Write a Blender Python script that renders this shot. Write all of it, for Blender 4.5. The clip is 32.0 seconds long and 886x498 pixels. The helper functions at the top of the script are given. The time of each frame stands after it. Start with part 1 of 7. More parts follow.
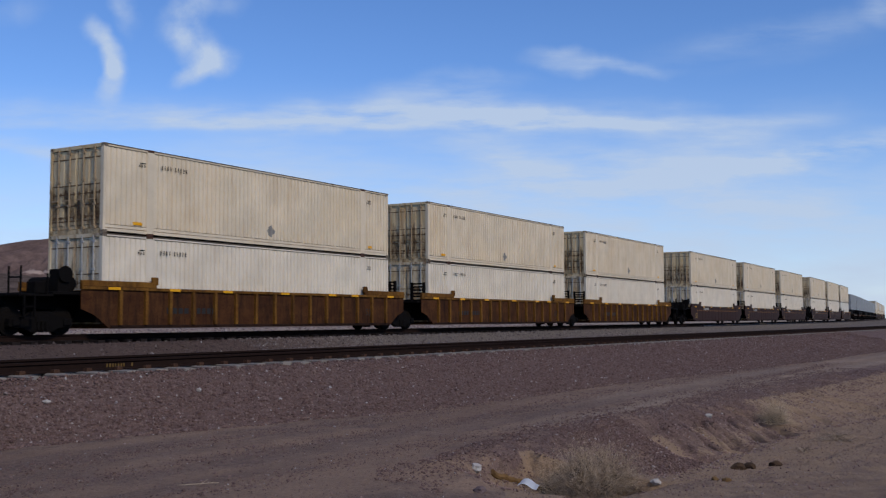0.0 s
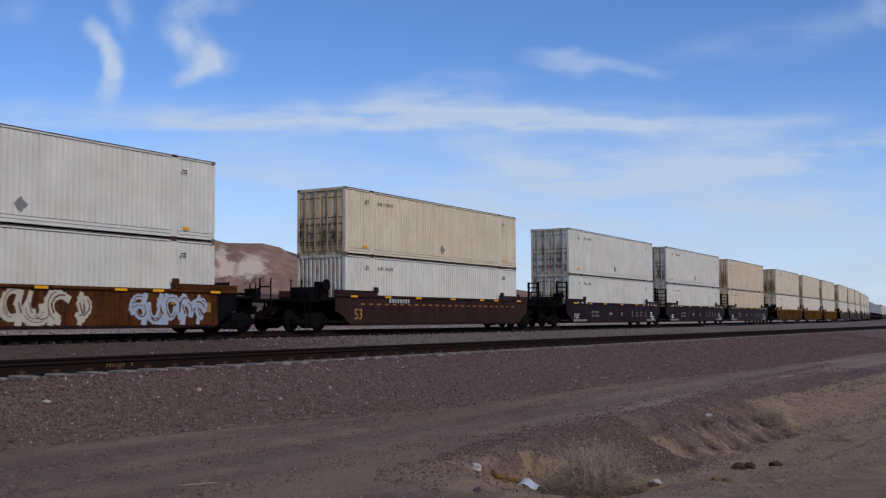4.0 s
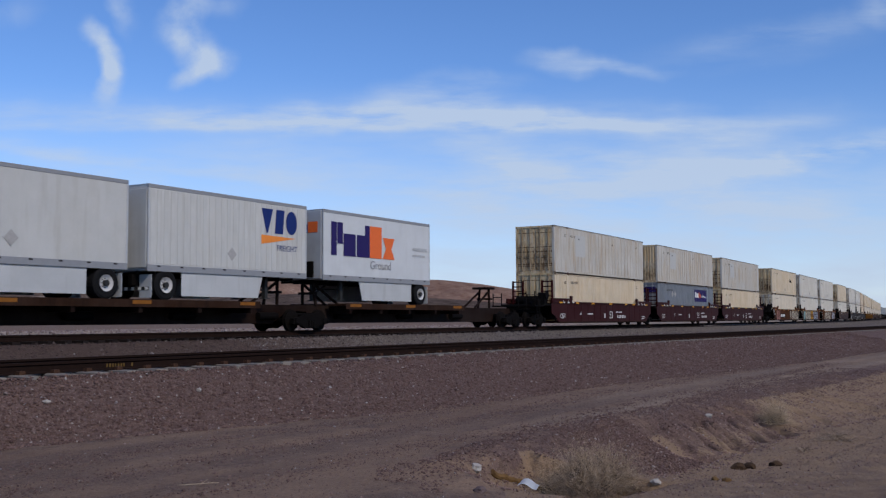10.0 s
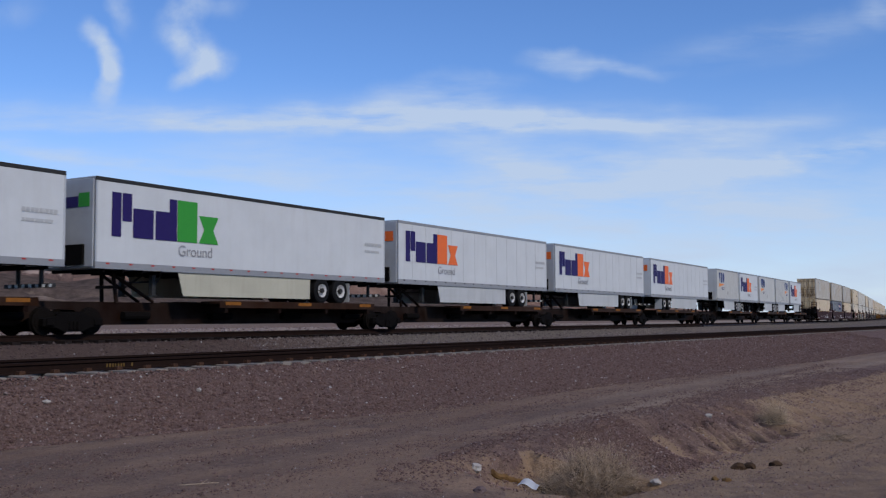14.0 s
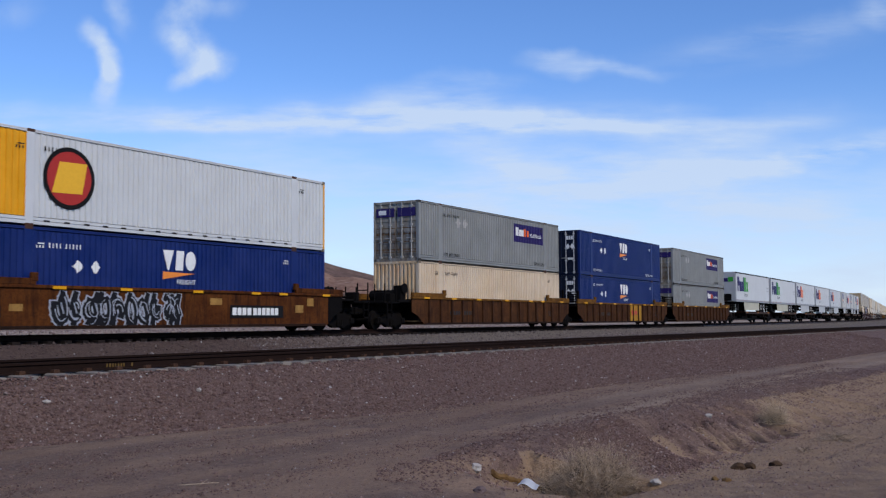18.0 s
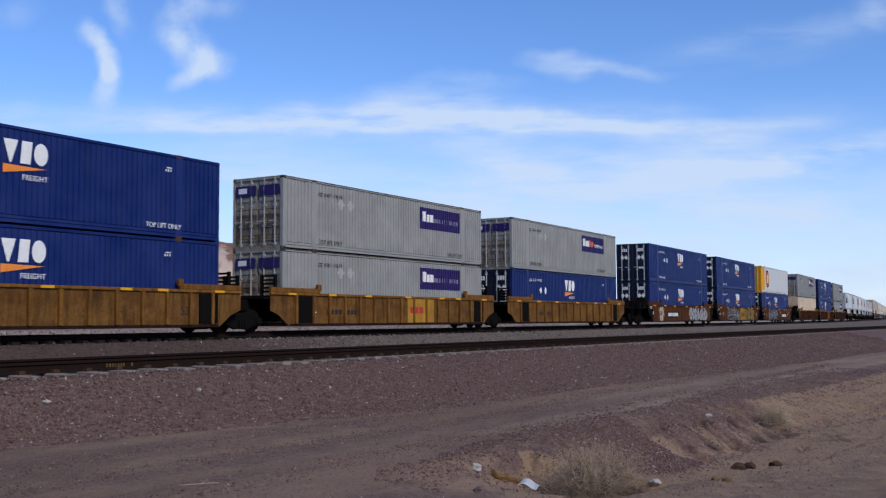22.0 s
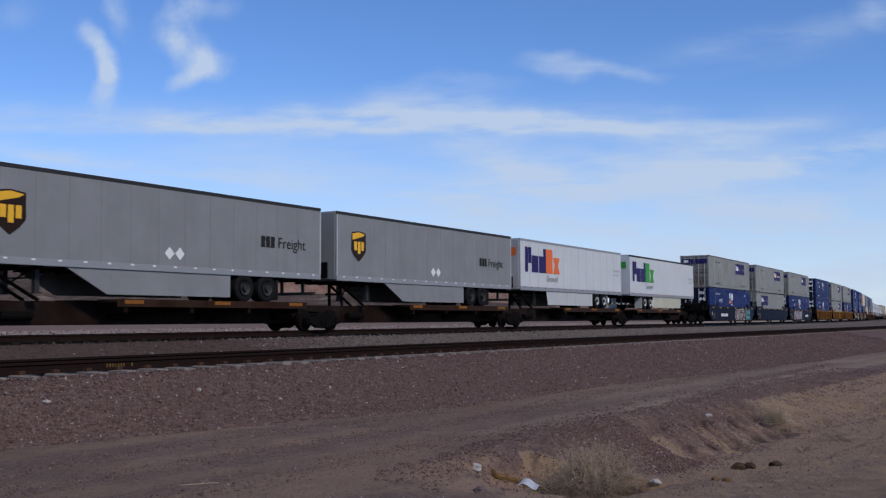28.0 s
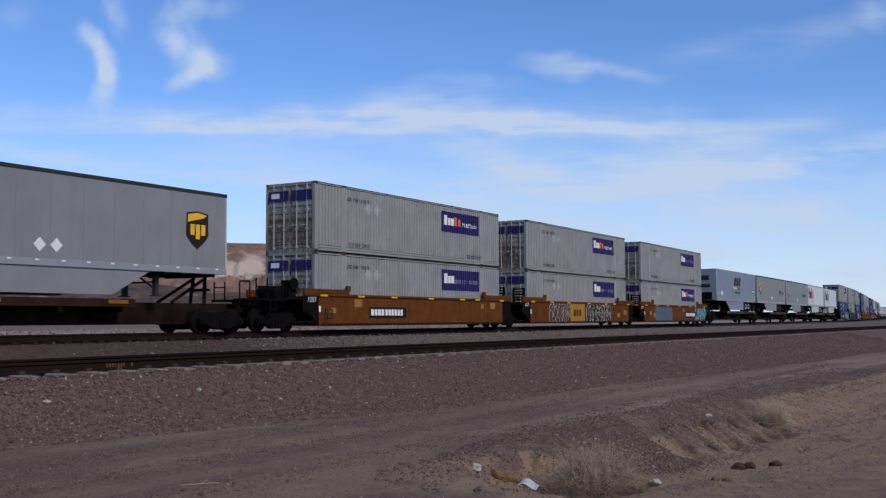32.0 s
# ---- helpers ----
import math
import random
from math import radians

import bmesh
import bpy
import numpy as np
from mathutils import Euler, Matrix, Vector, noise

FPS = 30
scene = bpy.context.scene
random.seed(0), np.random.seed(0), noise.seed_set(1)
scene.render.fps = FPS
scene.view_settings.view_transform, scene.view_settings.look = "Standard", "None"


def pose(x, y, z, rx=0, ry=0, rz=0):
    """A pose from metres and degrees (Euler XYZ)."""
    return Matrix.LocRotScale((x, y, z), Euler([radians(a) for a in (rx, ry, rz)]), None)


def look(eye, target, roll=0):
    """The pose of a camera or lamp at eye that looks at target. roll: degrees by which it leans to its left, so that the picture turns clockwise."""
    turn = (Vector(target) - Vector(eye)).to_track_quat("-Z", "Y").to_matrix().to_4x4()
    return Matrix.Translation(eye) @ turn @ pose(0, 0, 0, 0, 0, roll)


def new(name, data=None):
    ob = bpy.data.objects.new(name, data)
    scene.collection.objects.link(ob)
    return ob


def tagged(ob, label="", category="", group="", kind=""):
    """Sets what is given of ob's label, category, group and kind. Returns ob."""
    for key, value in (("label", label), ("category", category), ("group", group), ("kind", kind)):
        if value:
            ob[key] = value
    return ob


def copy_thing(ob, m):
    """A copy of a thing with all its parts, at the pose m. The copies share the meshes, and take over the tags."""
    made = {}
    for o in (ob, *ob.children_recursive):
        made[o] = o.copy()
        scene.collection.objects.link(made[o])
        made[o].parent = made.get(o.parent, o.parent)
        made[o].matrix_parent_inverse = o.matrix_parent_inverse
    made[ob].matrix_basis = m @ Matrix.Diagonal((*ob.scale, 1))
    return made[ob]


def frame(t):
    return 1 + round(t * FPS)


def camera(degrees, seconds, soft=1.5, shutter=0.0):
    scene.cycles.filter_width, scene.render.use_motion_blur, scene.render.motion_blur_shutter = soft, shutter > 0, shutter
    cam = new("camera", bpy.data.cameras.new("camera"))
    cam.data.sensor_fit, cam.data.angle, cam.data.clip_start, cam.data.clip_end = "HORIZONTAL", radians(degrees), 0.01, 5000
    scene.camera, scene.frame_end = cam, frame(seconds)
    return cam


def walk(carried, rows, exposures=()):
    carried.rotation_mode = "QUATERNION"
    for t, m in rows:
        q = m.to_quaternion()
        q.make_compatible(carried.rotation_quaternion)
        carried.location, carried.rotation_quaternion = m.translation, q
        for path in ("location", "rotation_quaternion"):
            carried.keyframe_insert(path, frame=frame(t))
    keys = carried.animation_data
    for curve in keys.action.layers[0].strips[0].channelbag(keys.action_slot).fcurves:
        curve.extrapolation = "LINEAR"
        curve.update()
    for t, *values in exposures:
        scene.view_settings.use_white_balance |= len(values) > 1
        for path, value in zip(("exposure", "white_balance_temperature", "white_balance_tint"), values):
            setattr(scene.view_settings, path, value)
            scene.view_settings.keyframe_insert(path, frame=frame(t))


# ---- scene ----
HFOV, EYE_Z, YAW, PITCH, ROLL = 46.58, 0.3935, 31.0115, 3.9632, -0.291
EYE = Vector((0, 0, EYE_Z))
ya, pa = radians(YAW), radians(PITCH)
AIM = Vector((math.cos(ya) * math.cos(pa), math.sin(ya) * math.cos(pa), math.sin(pa)))
cam = camera(HFOV, 32.0, soft=1.25, shutter=0.06)
walk(cam, [(0, look(EYE, EYE + AIM * 100, ROLL)), (32, look(EYE, EYE + AIM * 100, ROLL))], exposures=[(0, -0.26), (11, -0.26), (14.5, -0.20), (18, -0.03), (24, 0.02), (28, -0.22), (32, -0.15)])

# ---- world and sun ----
SUN_EL, SUN_AZ = radians(40), radians(-110)   # azimuth in the xy plane, measured from +x
world = bpy.data.worlds.new("world")
scene.world = world
world.use_nodes = True
wn, wl = world.node_tree.nodes, world.node_tree.links
wn.clear()
sky = wn.new("ShaderNodeTexSky")
sky.sky_type, sky.sun_disc = "NISHITA", False
sky.sun_elevation, sky.sun_rotation = SUN_EL, radians(90) - SUN_AZ
sky.altitude, sky.air_density, sky.dust_density, sky.ozone_density = 900, 1.0, 0.0, 5.0
bg = wn.new("ShaderNodeBackground")
bg.inputs["Strength"].default_value = 0.145
wo = wn.new("ShaderNodeOutputWorld")
tone = wn.new("ShaderNodeHueSaturation")
tone.inputs["Saturation"].default_value, tone.inputs["Value"].default_value = 1.10, 1.0
wl.new(sky.outputs[0], tone.inputs["Color"])
blue = wn.new("ShaderNodeMix")
blue.data_type, blue.blend_type = "RGBA", "MULTIPLY"
blue.inputs[0].default_value, blue.inputs[7].default_value = 1.0, (0.98, 0.98, 1.14, 1)
wl.new(tone.outputs[0], blue.inputs[6])
wl.new(blue.outputs[2], bg.inputs["Color"])
wl.new(bg.outputs[0], wo.inputs["Surface"])
sun_data = bpy.data.lights.new("sun", "SUN")
sun_data.energy, sun_data.angle, sun_data.color = 3.0, radians(7), (1.0, 0.905, 0.785)
sun = new("sun", sun_data)
sun_dir = Vector((math.cos(SUN_AZ) * math.cos(SUN_EL), math.sin(SUN_AZ) * math.cos(SUN_EL), math.sin(SUN_EL)))
sun.matrix_world = look(sun_dir * 50, (0, 0, 0))


# ---- materials ----
class Nodes:
    """A small builder for node materials."""

    def __init__(self, name):
        self.m = bpy.data.materials.new(name)
        self.m.use_nodes = True
        self.n, self.l = self.m.node_tree.nodes, self.m.node_tree.links
        self.n.clear()
        self.out = self.n.new("ShaderNodeOutputMaterial")
        self.tc = None

    def add(self, kind, **sets):
        node = self.n.new(kind)
        for key, value in sets.items():
            if key in node.inputs:
                node.inputs[key].default_value = value
        return node

    def link(self, a, b):
        self.l.new(a, b)

    def coords(self, scale, space="Object"):
        if self.tc is None:
            self.tc = self.n.new("ShaderNodeTexCoord")
        mp = self.n.new("ShaderNodeMapping")
        mp.inputs["Scale"].default_value = scale
        self.l.new(self.tc.outputs[space], mp.inputs["Vector"])
        return mp.outputs[0]

    def noise(self, scale, detail=4, rough=0.55, stretch=(1, 1, 1), space="Object", distort=0.0, shift=None):
        t = self.n.new("ShaderNodeTexNoise")
        if shift is not None:
            t.noise_dimensions = "4D"
            self.l.new(self.math("MULTIPLY", shift, 60.0), t.inputs["W"])
        t.inputs["Scale"].default_value = scale
        t.inputs["Detail"].default_value = detail
        t.inputs["Roughness"].default_value = rough
        t.inputs["Distortion"].default_value = distort
        self.l.new(self.coords(stretch, space), t.inputs["Vector"])
        return t.outputs["Fac"]

    def ramp(self, fac, stops):
        r = self.n.new("ShaderNodeValToRGB")
        e = r.color_ramp.elements
        while len(e) < len(stops):
            e.new(0.5)
        for el, (pos, col) in zip(e, stops):
            el.position = pos
            el.color = (*col, 1) if len(col) == 3 else col
        self.l.new(fac, r.inputs[0])
        return r.outputs[0]

    def mix(self, fac, a, b, mode="MIX"):
        x = self.n.new("ShaderNodeMix")
        x.data_type, x.blend_type = "RGBA", mode
        for sock, v in ((x.inputs[0], fac), (x.inputs[6], a), (x.inputs[7], b)):
            if isinstance(v, (int, float)):
                sock.default_value = v
            elif isinstance(v, tuple):
                sock.default_value = (*v, 1) if len(v) == 3 else v
            else:
                self.l.new(v, sock)
        return x.outputs[2]

    def math(self, op, a, b=0.0, c=0.0):
        x = self.n.new("ShaderNodeMath")
        x.operation = op
        for sock, v in zip(x.inputs, (a, b, c)):
            if isinstance(v, (int, float)):
                sock.default_value = v
            else:
                self.l.new(v, sock)
        return x.outputs[0]

    def random(self):
        return self.n.new("ShaderNodeObjectInfo").outputs["Random"]

    def done(self, colour, rough=0.6, metal=0.0, bump=None, strength=0.3, distance=0.01, spec=0.5):
        b = self.n.new("ShaderNodeBsdfPrincipled")
        for key, v in (("Base Color", colour), ("Roughness", rough), ("Metallic", metal), ("Specular IOR Level", spec)):
            if isinstance(v, (int, float)):
                b.inputs[key].default_value = v
            elif isinstance(v, tuple):
                b.inputs[key].default_value = (*v, 1)
            else:
                self.l.new(v, b.inputs[key])
        if bump is not None:
            bp = self.n.new("ShaderNodeBump")
            bp.inputs["Strength"].default_value, bp.inputs["Distance"].default_value = strength, distance
            self.l.new(bump, bp.inputs["Height"])
            self.l.new(bp.outputs[0], b.inputs["Normal"])
        self.l.new(b.outputs[0], self.out.inputs["Surface"])
        return self.m


def painted(name, col, dirt=(0.16, 0.10, 0.06), amount=0.35, rough=0.55, fade=0.12, metal=0.0, streak=1.0, warm=0.0, spec=0.13):
    """Weathered paint: blotchy fading, streaks that run down, fine grime."""
    k = Nodes(name)
    rnd = k.random()
    blot = k.noise(0.9, 5, 0.6, shift=rnd)
    runs = k.noise(3.0, 4, 0.65, stretch=(1.0, 1.0, 0.10), shift=rnd)
    fine = k.noise(28, 3, 0.6)
    lo = tuple(c * (1 - fade) for c in col)
    hi = tuple(min(1, c * (1 + fade * 0.5) + 0.01) for c in col)
    base = k.mix(k.ramp(blot, [(0.35, (0, 0, 0)), (0.65, (1, 1, 1))]), lo, hi)
    base = k.mix(k.math("MULTIPLY", rnd, 0.25), base, tuple(c * 0.86 for c in col))
    if warm:
        tea = k.noise(0.55, 5, 0.6, stretch=(1, 1, 0.8), shift=rnd)
        base = k.mix(k.math("MULTIPLY", k.ramp(tea, [(0.42, (0, 0, 0)), (0.66, (1, 1, 1))]), warm), base, tuple(c * w for c, w in zip(col, (0.94, 0.82, 0.67))))
    run_mask = k.math("MULTIPLY", k.ramp(runs, [(0.5, (0, 0, 0)), (0.78, (1, 1, 1))]), amount * streak)
    base = k.mix(run_mask, base, dirt)
    grime = k.math("MULTIPLY", k.ramp(fine, [(0.55, (0, 0, 0)), (0.8, (1, 1, 1))]), amount * 0.6)
    base = k.mix(grime, base, tuple(d * 0.8 for d in dirt))
    rr = k.math("MULTIPLY_ADD", blot, 0.25, rough - 0.12)
    return k.done(base, rr, metal, fine, 0.12, 0.004, spec=spec)


def rusted(name, col, light, dark, amount=0.7):
    """Old car paint: faded patches, rust that has run down, soot in blotches."""
    k = Nodes(name)
    rnd = k.random()
    patch = k.noise(1.3, 6, 0.68, stretch=(0.7, 1, 1.3), shift=rnd)
    runs = k.noise(5.0, 5, 0.7, stretch=(1.0, 1.0, 0.13), shift=rnd)
    fine = k.noise(17, 5, 0.7)
    base = k.mix(k.ramp(patch, [(0.36, (0, 0, 0)), (0.62, (1, 1, 1))]), col, light)
    base = k.mix(k.math("MULTIPLY", k.ramp(runs, [(0.46, (0, 0, 0)), (0.66, (1, 1, 1))]), amount), base, dark)
    base = k.mix(k.math("MULTIPLY", k.ramp(fine, [(0.50, (0, 0, 0)), (0.68, (1, 1, 1))]), amount * 0.7), base, tuple(c * 0.8 for c in dark))
    base = k.mix(k.math("MULTIPLY", rnd, 0.22), base, dark)
    return k.done(base, 0.8, 0, fine, 0.2, 0.005, spec=0.07)


def plain(name, col, rough=0.5, metal=0.0, vary=0.12, scale=9, spec=0.14):
    k = Nodes(name)
    n = k.noise(scale, 4, 0.6)
    base = k.mix(n, tuple(c * (1 - vary) for c in col), tuple(min(1, c * (1 + vary)) for c in col))
    return k.done(base, rough, metal, n, 0.08, 0.003, spec=spec)


def ground_mat():
    k = Nodes("desert_ground")
    big = k.noise(0.35, 5, 0.62)
    mid = k.noise(1.7, 6, 0.68)
    fine = k.noise(22, 5, 0.75)
    speck = k.noise(70, 2, 0.6)
    vor = k.n.new("ShaderNodeTexVoronoi")
    vor.inputs["Scale"].default_value = 15
    k.link(k.coords((1, 1, 1)), vor.inputs["Vector"])
    ruts = k.noise(1.5, 5, 0.6, stretch=(0.06, 1.0, 1.0))
    dust = k.mix(k.ramp(big, [(0.35, (0, 0, 0)), (0.68, (1, 1, 1))]), (0.172, 0.116, 0.087), (0.262, 0.184, 0.134))
    gritty = k.mix(vor.outputs["Color"], (0.085, 0.060, 0.052), (0.165, 0.120, 0.104))
    dust = k.mix(k.ramp(k.math("ADD", ruts, k.math("MULTIPLY_ADD", mid, 0.5, -0.25)), [(0.42, (0.1, 0.1, 0.1)), (0.60, (0.75, 0.75, 0.75))]), dust, gritty)
    stones = k.mix(vor.outputs["Color"], (0.080, 0.052, 0.048), (0.152, 0.103, 0.094))

    def zone(name):
        a = k.n.new("ShaderNodeAttribute")
        a.attribute_name = name
        return a.outputs["Fac"]

    fac = k.math("ADD", zone("gravel"), k.math("MULTIPLY_ADD", mid, 1.5, -0.75))
    base = k.mix(k.ramp(fac, [(0.30, (0, 0, 0)), (0.62, (1, 1, 1))]), dust, stones)
    grey = k.mix(vor.outputs["Color"], (0.070, 0.066, 0.060), (0.170, 0.160, 0.145))
    base = k.mix(zone("grey"), base, grey)
    # a darker ballast colour where this zone is set
    base = k.mix(zone("dark_tone"), base, k.mix(vor.outputs["Color"], (0.034, 0.024, 0.023), (0.080, 0.058, 0.054)))
    sand = k.mix(mid, (0.190, 0.132, 0.088), (0.300, 0.218, 0.150))
    sandfac = k.math("ADD", zone("sand"), k.math("MULTIPLY_ADD", k.math("ADD", mid, k.math("MULTIPLY", fine, 0.5)), 2.0, -1.5))
    base = k.mix(k.math("MULTIPLY", k.ramp(sandfac, [(0.35, (0, 0, 0)), (0.70, (1, 1, 1))]), 0.9), base, sand)
    base = k.mix(k.math("MULTIPLY", zone("pale"), k.math("MULTIPLY_ADD", mid, 0.6, 0.55)), base, (0.345, 0.295, 0.245))
    grit = k.math("MULTIPLY", k.ramp(fine, [(0.46, (0, 0, 0)), (0.66, (1, 1, 1))]), k.math("MULTIPLY_ADD", k.math("MINIMUM", zone("sand"), 1.0), -0.30, 0.50))
    base = k.mix(grit, base, (0.062, 0.043, 0.037))
    base = k.mix(k.math("MULTIPLY", k.ramp(speck, [(0.58, (0, 0, 0)), (0.70, (1, 1, 1))]), 0.55), base, (0.33, 0.265, 0.215))
    h = k.math("ADD", k.math("MULTIPLY", vor.outputs["Distance"], -0.6), k.math("ADD", fine, k.math("MULTIPLY", speck, 0.5)))
    base = k.mix(1.0, base, (1.03, 0.985, 0.93), "MULTIPLY")
    return k.done(base, 0.95, 0, h, 0.85, 0.03, spec=0.12)


def hill_mat(name, low, high, pale, pale_at=0.62, scale=0.006):
    k = Nodes(name)
    bare = k.n.new("ShaderNodeAttribute")
    bare.attribute_name = "bare"
    big = k.noise(scale * 2, 7, 0.68, stretch=(1, 1, 2.6), distort=0.6)
    fine = k.noise(scale * 7, 7, 0.72)
    base = k.mix(k.ramp(fine, [(0.36, (0, 0, 0)), (0.64, (1, 1, 1))]), low, high)
    base = k.mix(k.ramp(big, [(pale_at - 0.05, (0, 0, 0)), (pale_at + 0.06, (1, 1, 1))]), base, pale)
    patch = k.math("ADD", bare.outputs["Fac"], k.math("MULTIPLY_ADD", k.noise(scale * 4, 6, 0.65, stretch=(1.6, 1.6, 0.5)), 1.8, -0.9))
    base = k.mix(k.ramp(patch, [(0.34, (0, 0, 0)), (0.62, (1, 1, 1))]), base, pale)
    return k.done(base, 1.0, 0, fine, 0.9, 12.0, spec=0.0)


M = {}
M["ground"] = ground_mat()
M["cream"] = painted("cream_paint", (0.585, 0.495, 0.365), (0.30, 0.17, 0.075), 0.34, warm=0.34)
M["creampale"] = painted("pale_cream_paint", (0.60, 0.53, 0.425), (0.30, 0.20, 0.11), 0.22, warm=0.15)
M["tan"] = painted("tan_paint", (0.56, 0.455, 0.335), (0.26, 0.14, 0.065), 0.42, warm=0.40)
M["white"] = painted("white_paint", (0.57, 0.54, 0.475), (0.34, 0.25, 0.15), 0.26, warm=0.16)
M["brightwhite"] = painted("bright_white_paint", (0.515, 0.53, 0.535), (0.33, 0.30, 0.27), 0.16, fade=0.05)
M["nosegrey"] = painted("grey_white_nose_panel", (0.36, 0.37, 0.38), (0.20, 0.18, 0.16), 0.25)
M["scrapwhite"] = plain("bright_white_sheet", (0.74, 0.76, 0.78), 0.4, 0, 0.08)
M["oldwhite"] = painted("aged_white_trailer_skin", (0.475, 0.475, 0.455), (0.27, 0.22, 0.17), 0.32, fade=0.07, warm=0.12)
M["dirtywhite"] = painted("dirty_white_panel", (0.47, 0.45, 0.405), (0.30, 0.185, 0.085), 0.75, warm=0.65, streak=1.2)
M["grey"] = painted("grey_paint", (0.205, 0.212, 0.208), (0.09, 0.08, 0.07), 0.22)
M["greywarm"] = painted("warm_grey_paint", (0.245, 0.247, 0.236), (0.11, 0.095, 0.075), 0.2)
M["bluegrey"] = painted("blue_grey_paint", (0.165, 0.182, 0.205), (0.08, 0.075, 0.07), 0.18)
M["navy"] = painted("navy_paint", (0.0036, 0.0162, 0.108), (0.012, 0.016, 0.03), 0.25, rough=0.45)
M["navydark"] = painted("dark_navy_paint", (0.003, 0.006, 0.02), (0.01, 0.012, 0.02), 0.3, rough=0.5)
M["yellow"] = painted("yellow_paint", (0.66, 0.30, 0.008), (0.22, 0.10, 0.02), 0.2)
M["orangecar"] = rusted("orange_car_paint", (0.064, 0.0180, 0.0043), (0.104, 0.034, 0.0082), (0.011, 0.0052, 0.0036), 0.88)
M["orangeclean"] = rusted("bright_orange_car_paint", (0.100, 0.030, 0.0058), (0.128, 0.043, 0.0088), (0.040, 0.0135, 0.0055), 0.55)
M["ochrecar"] = rusted("ochre_car_paint", (0.145, 0.060, 0.0125), (0.215, 0.098, 0.020), (0.036, 0.017, 0.008), 0.7)
M["rustcar"] = rusted("rusty_orange_car_paint", (0.062, 0.021, 0.007), (0.118, 0.046, 0.014), (0.015, 0.007, 0.005), 0.85)
M["maroon"] = painted("maroon_car_paint", (0.030, 0.0042, 0.0047), (0.012, 0.006, 0.006), 0.4, spec=0.035)
M["browncar"] = painted("faded_brown_car_paint", (0.027, 0.0092, 0.0068), (0.010, 0.0055, 0.0045), 0.55, spec=0.04)
M["darkcar"] = painted("dark_brown_car_paint", (0.0120, 0.0038, 0.0036), (0.007, 0.0038, 0.0035), 0.4, spec=0.04)
M["bluecar"] = painted("blue_car_paint", (0.0020, 0.0058, 0.021), (0.0035, 0.0038, 0.0055), 0.5, spec=0.035)
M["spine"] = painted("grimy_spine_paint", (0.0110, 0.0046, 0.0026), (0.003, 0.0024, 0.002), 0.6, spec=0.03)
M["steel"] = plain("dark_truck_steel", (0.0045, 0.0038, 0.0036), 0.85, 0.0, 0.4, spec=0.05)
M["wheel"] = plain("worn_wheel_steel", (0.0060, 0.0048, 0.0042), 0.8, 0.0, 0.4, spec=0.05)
M["rail"] = plain("rusty_rail_steel", (0.0150, 0.0085, 0.0068), 0.9, 0.0, 0.35, spec=0.04)
M["railtop"] = plain("polished_rail_head", (0.014, 0.012, 0.0115), 0.7, 0.0, 0.15, spec=0.06)
M["tie"] = plain("weathered_tie", (0.014, 0.010, 0.009), 0.95, 0, 0.4, 6)
M["metal"] = plain("galvanised_metal", (0.40, 0.41, 0.42), 0.5, 0.15, 0.12)
M["darkmetal"] = plain("dark_grey_metal", (0.030, 0.030, 0.030), 0.6, 0.1, 0.2)
M["black"] = plain("black_rubber", (0.007, 0.007, 0.0075), 0.85, 0, 0.25)
M["rust"] = painted("rust_stain", (0.060, 0.026, 0.015), (0.025, 0.015, 0.010), 0.6)
M["signyellow"] = plain("reflective_yellow", (0.62, 0.29, 0.008), 0.45, 0, 0.2)
M["signwhite"] = plain("white_lettering", (0.66, 0.66, 0.64), 0.5, 0, 0.15)
M["ink"] = plain("dark_lettering", (0.020, 0.018, 0.017), 0.6, 0, 0.2)
M["fadedink"] = plain("faded_grey_lettering", (0.33, 0.32, 0.305), 0.6, 0, 0.2)
M["purple"] = plain("purple_decal", (0.020, 0.012, 0.085), 0.5, 0, 0.12)
M["orange"] = plain("orange_decal", (0.68, 0.13, 0.03), 0.45, 0, 0.1)
M["green"] = plain("green_decal", (0.035, 0.25, 0.035), 0.45, 0, 0.1)
M["navydecal"] = plain("navy_decal", (0.010, 0.022, 0.12), 0.45, 0, 0.1)
M["ydecal"] = plain("orange_wedge_decal", (0.70, 0.22, 0.04), 0.45, 0, 0.1)
M["brown"] = plain("dark_brown_decal", (0.020, 0.009, 0.004), 0.4, 0, 0.1)
M["gold"] = plain("gold_decal", (0.70, 0.38, 0.03), 0.4, 0, 0.1)
M["red"] = plain("red_decal", (0.35, 0.03, 0.025), 0.45, 0, 0.15)
M["bone"] = plain("pale_spray_paint", (0.40, 0.35, 0.27), 0.7, 0, 0.2)
M["sprayblack"] = plain("black_spray_paint", (0.008, 0.008, 0.010), 0.7, 0, 0.2)
M["spraygrey"] = plain("silver_spray_paint", (0.30, 0.32, 0.37), 0.6, 0, 0.2)
M["sprayteal"] = plain("teal_spray_paint", (0.13, 0.30, 0.32), 0.7, 0, 0.2)
M["sprayyellow"] = plain("yellow_spray_paint", (0.22, 0.145, 0.03), 0.7, 0, 0.2)
M["spraypink"] = plain("pink_spray_paint", (0.26, 0.12, 0.10), 0.7, 0, 0.2)
M["skirt"] = painted("grimy_pale_side_skirt", (0.43, 0.44, 0.44), (0.22, 0.19, 0.16), 0.30, fade=0.08)
M["skirtcream"] = painted("grimy_cream_side_skirt", (0.43, 0.41, 0.32), (0.22, 0.18, 0.13), 0.28, fade=0.08)
M["stone"] = plain("ballast_stone", (0.125, 0.090, 0.086), 0.95, 0, 0.5, 5)
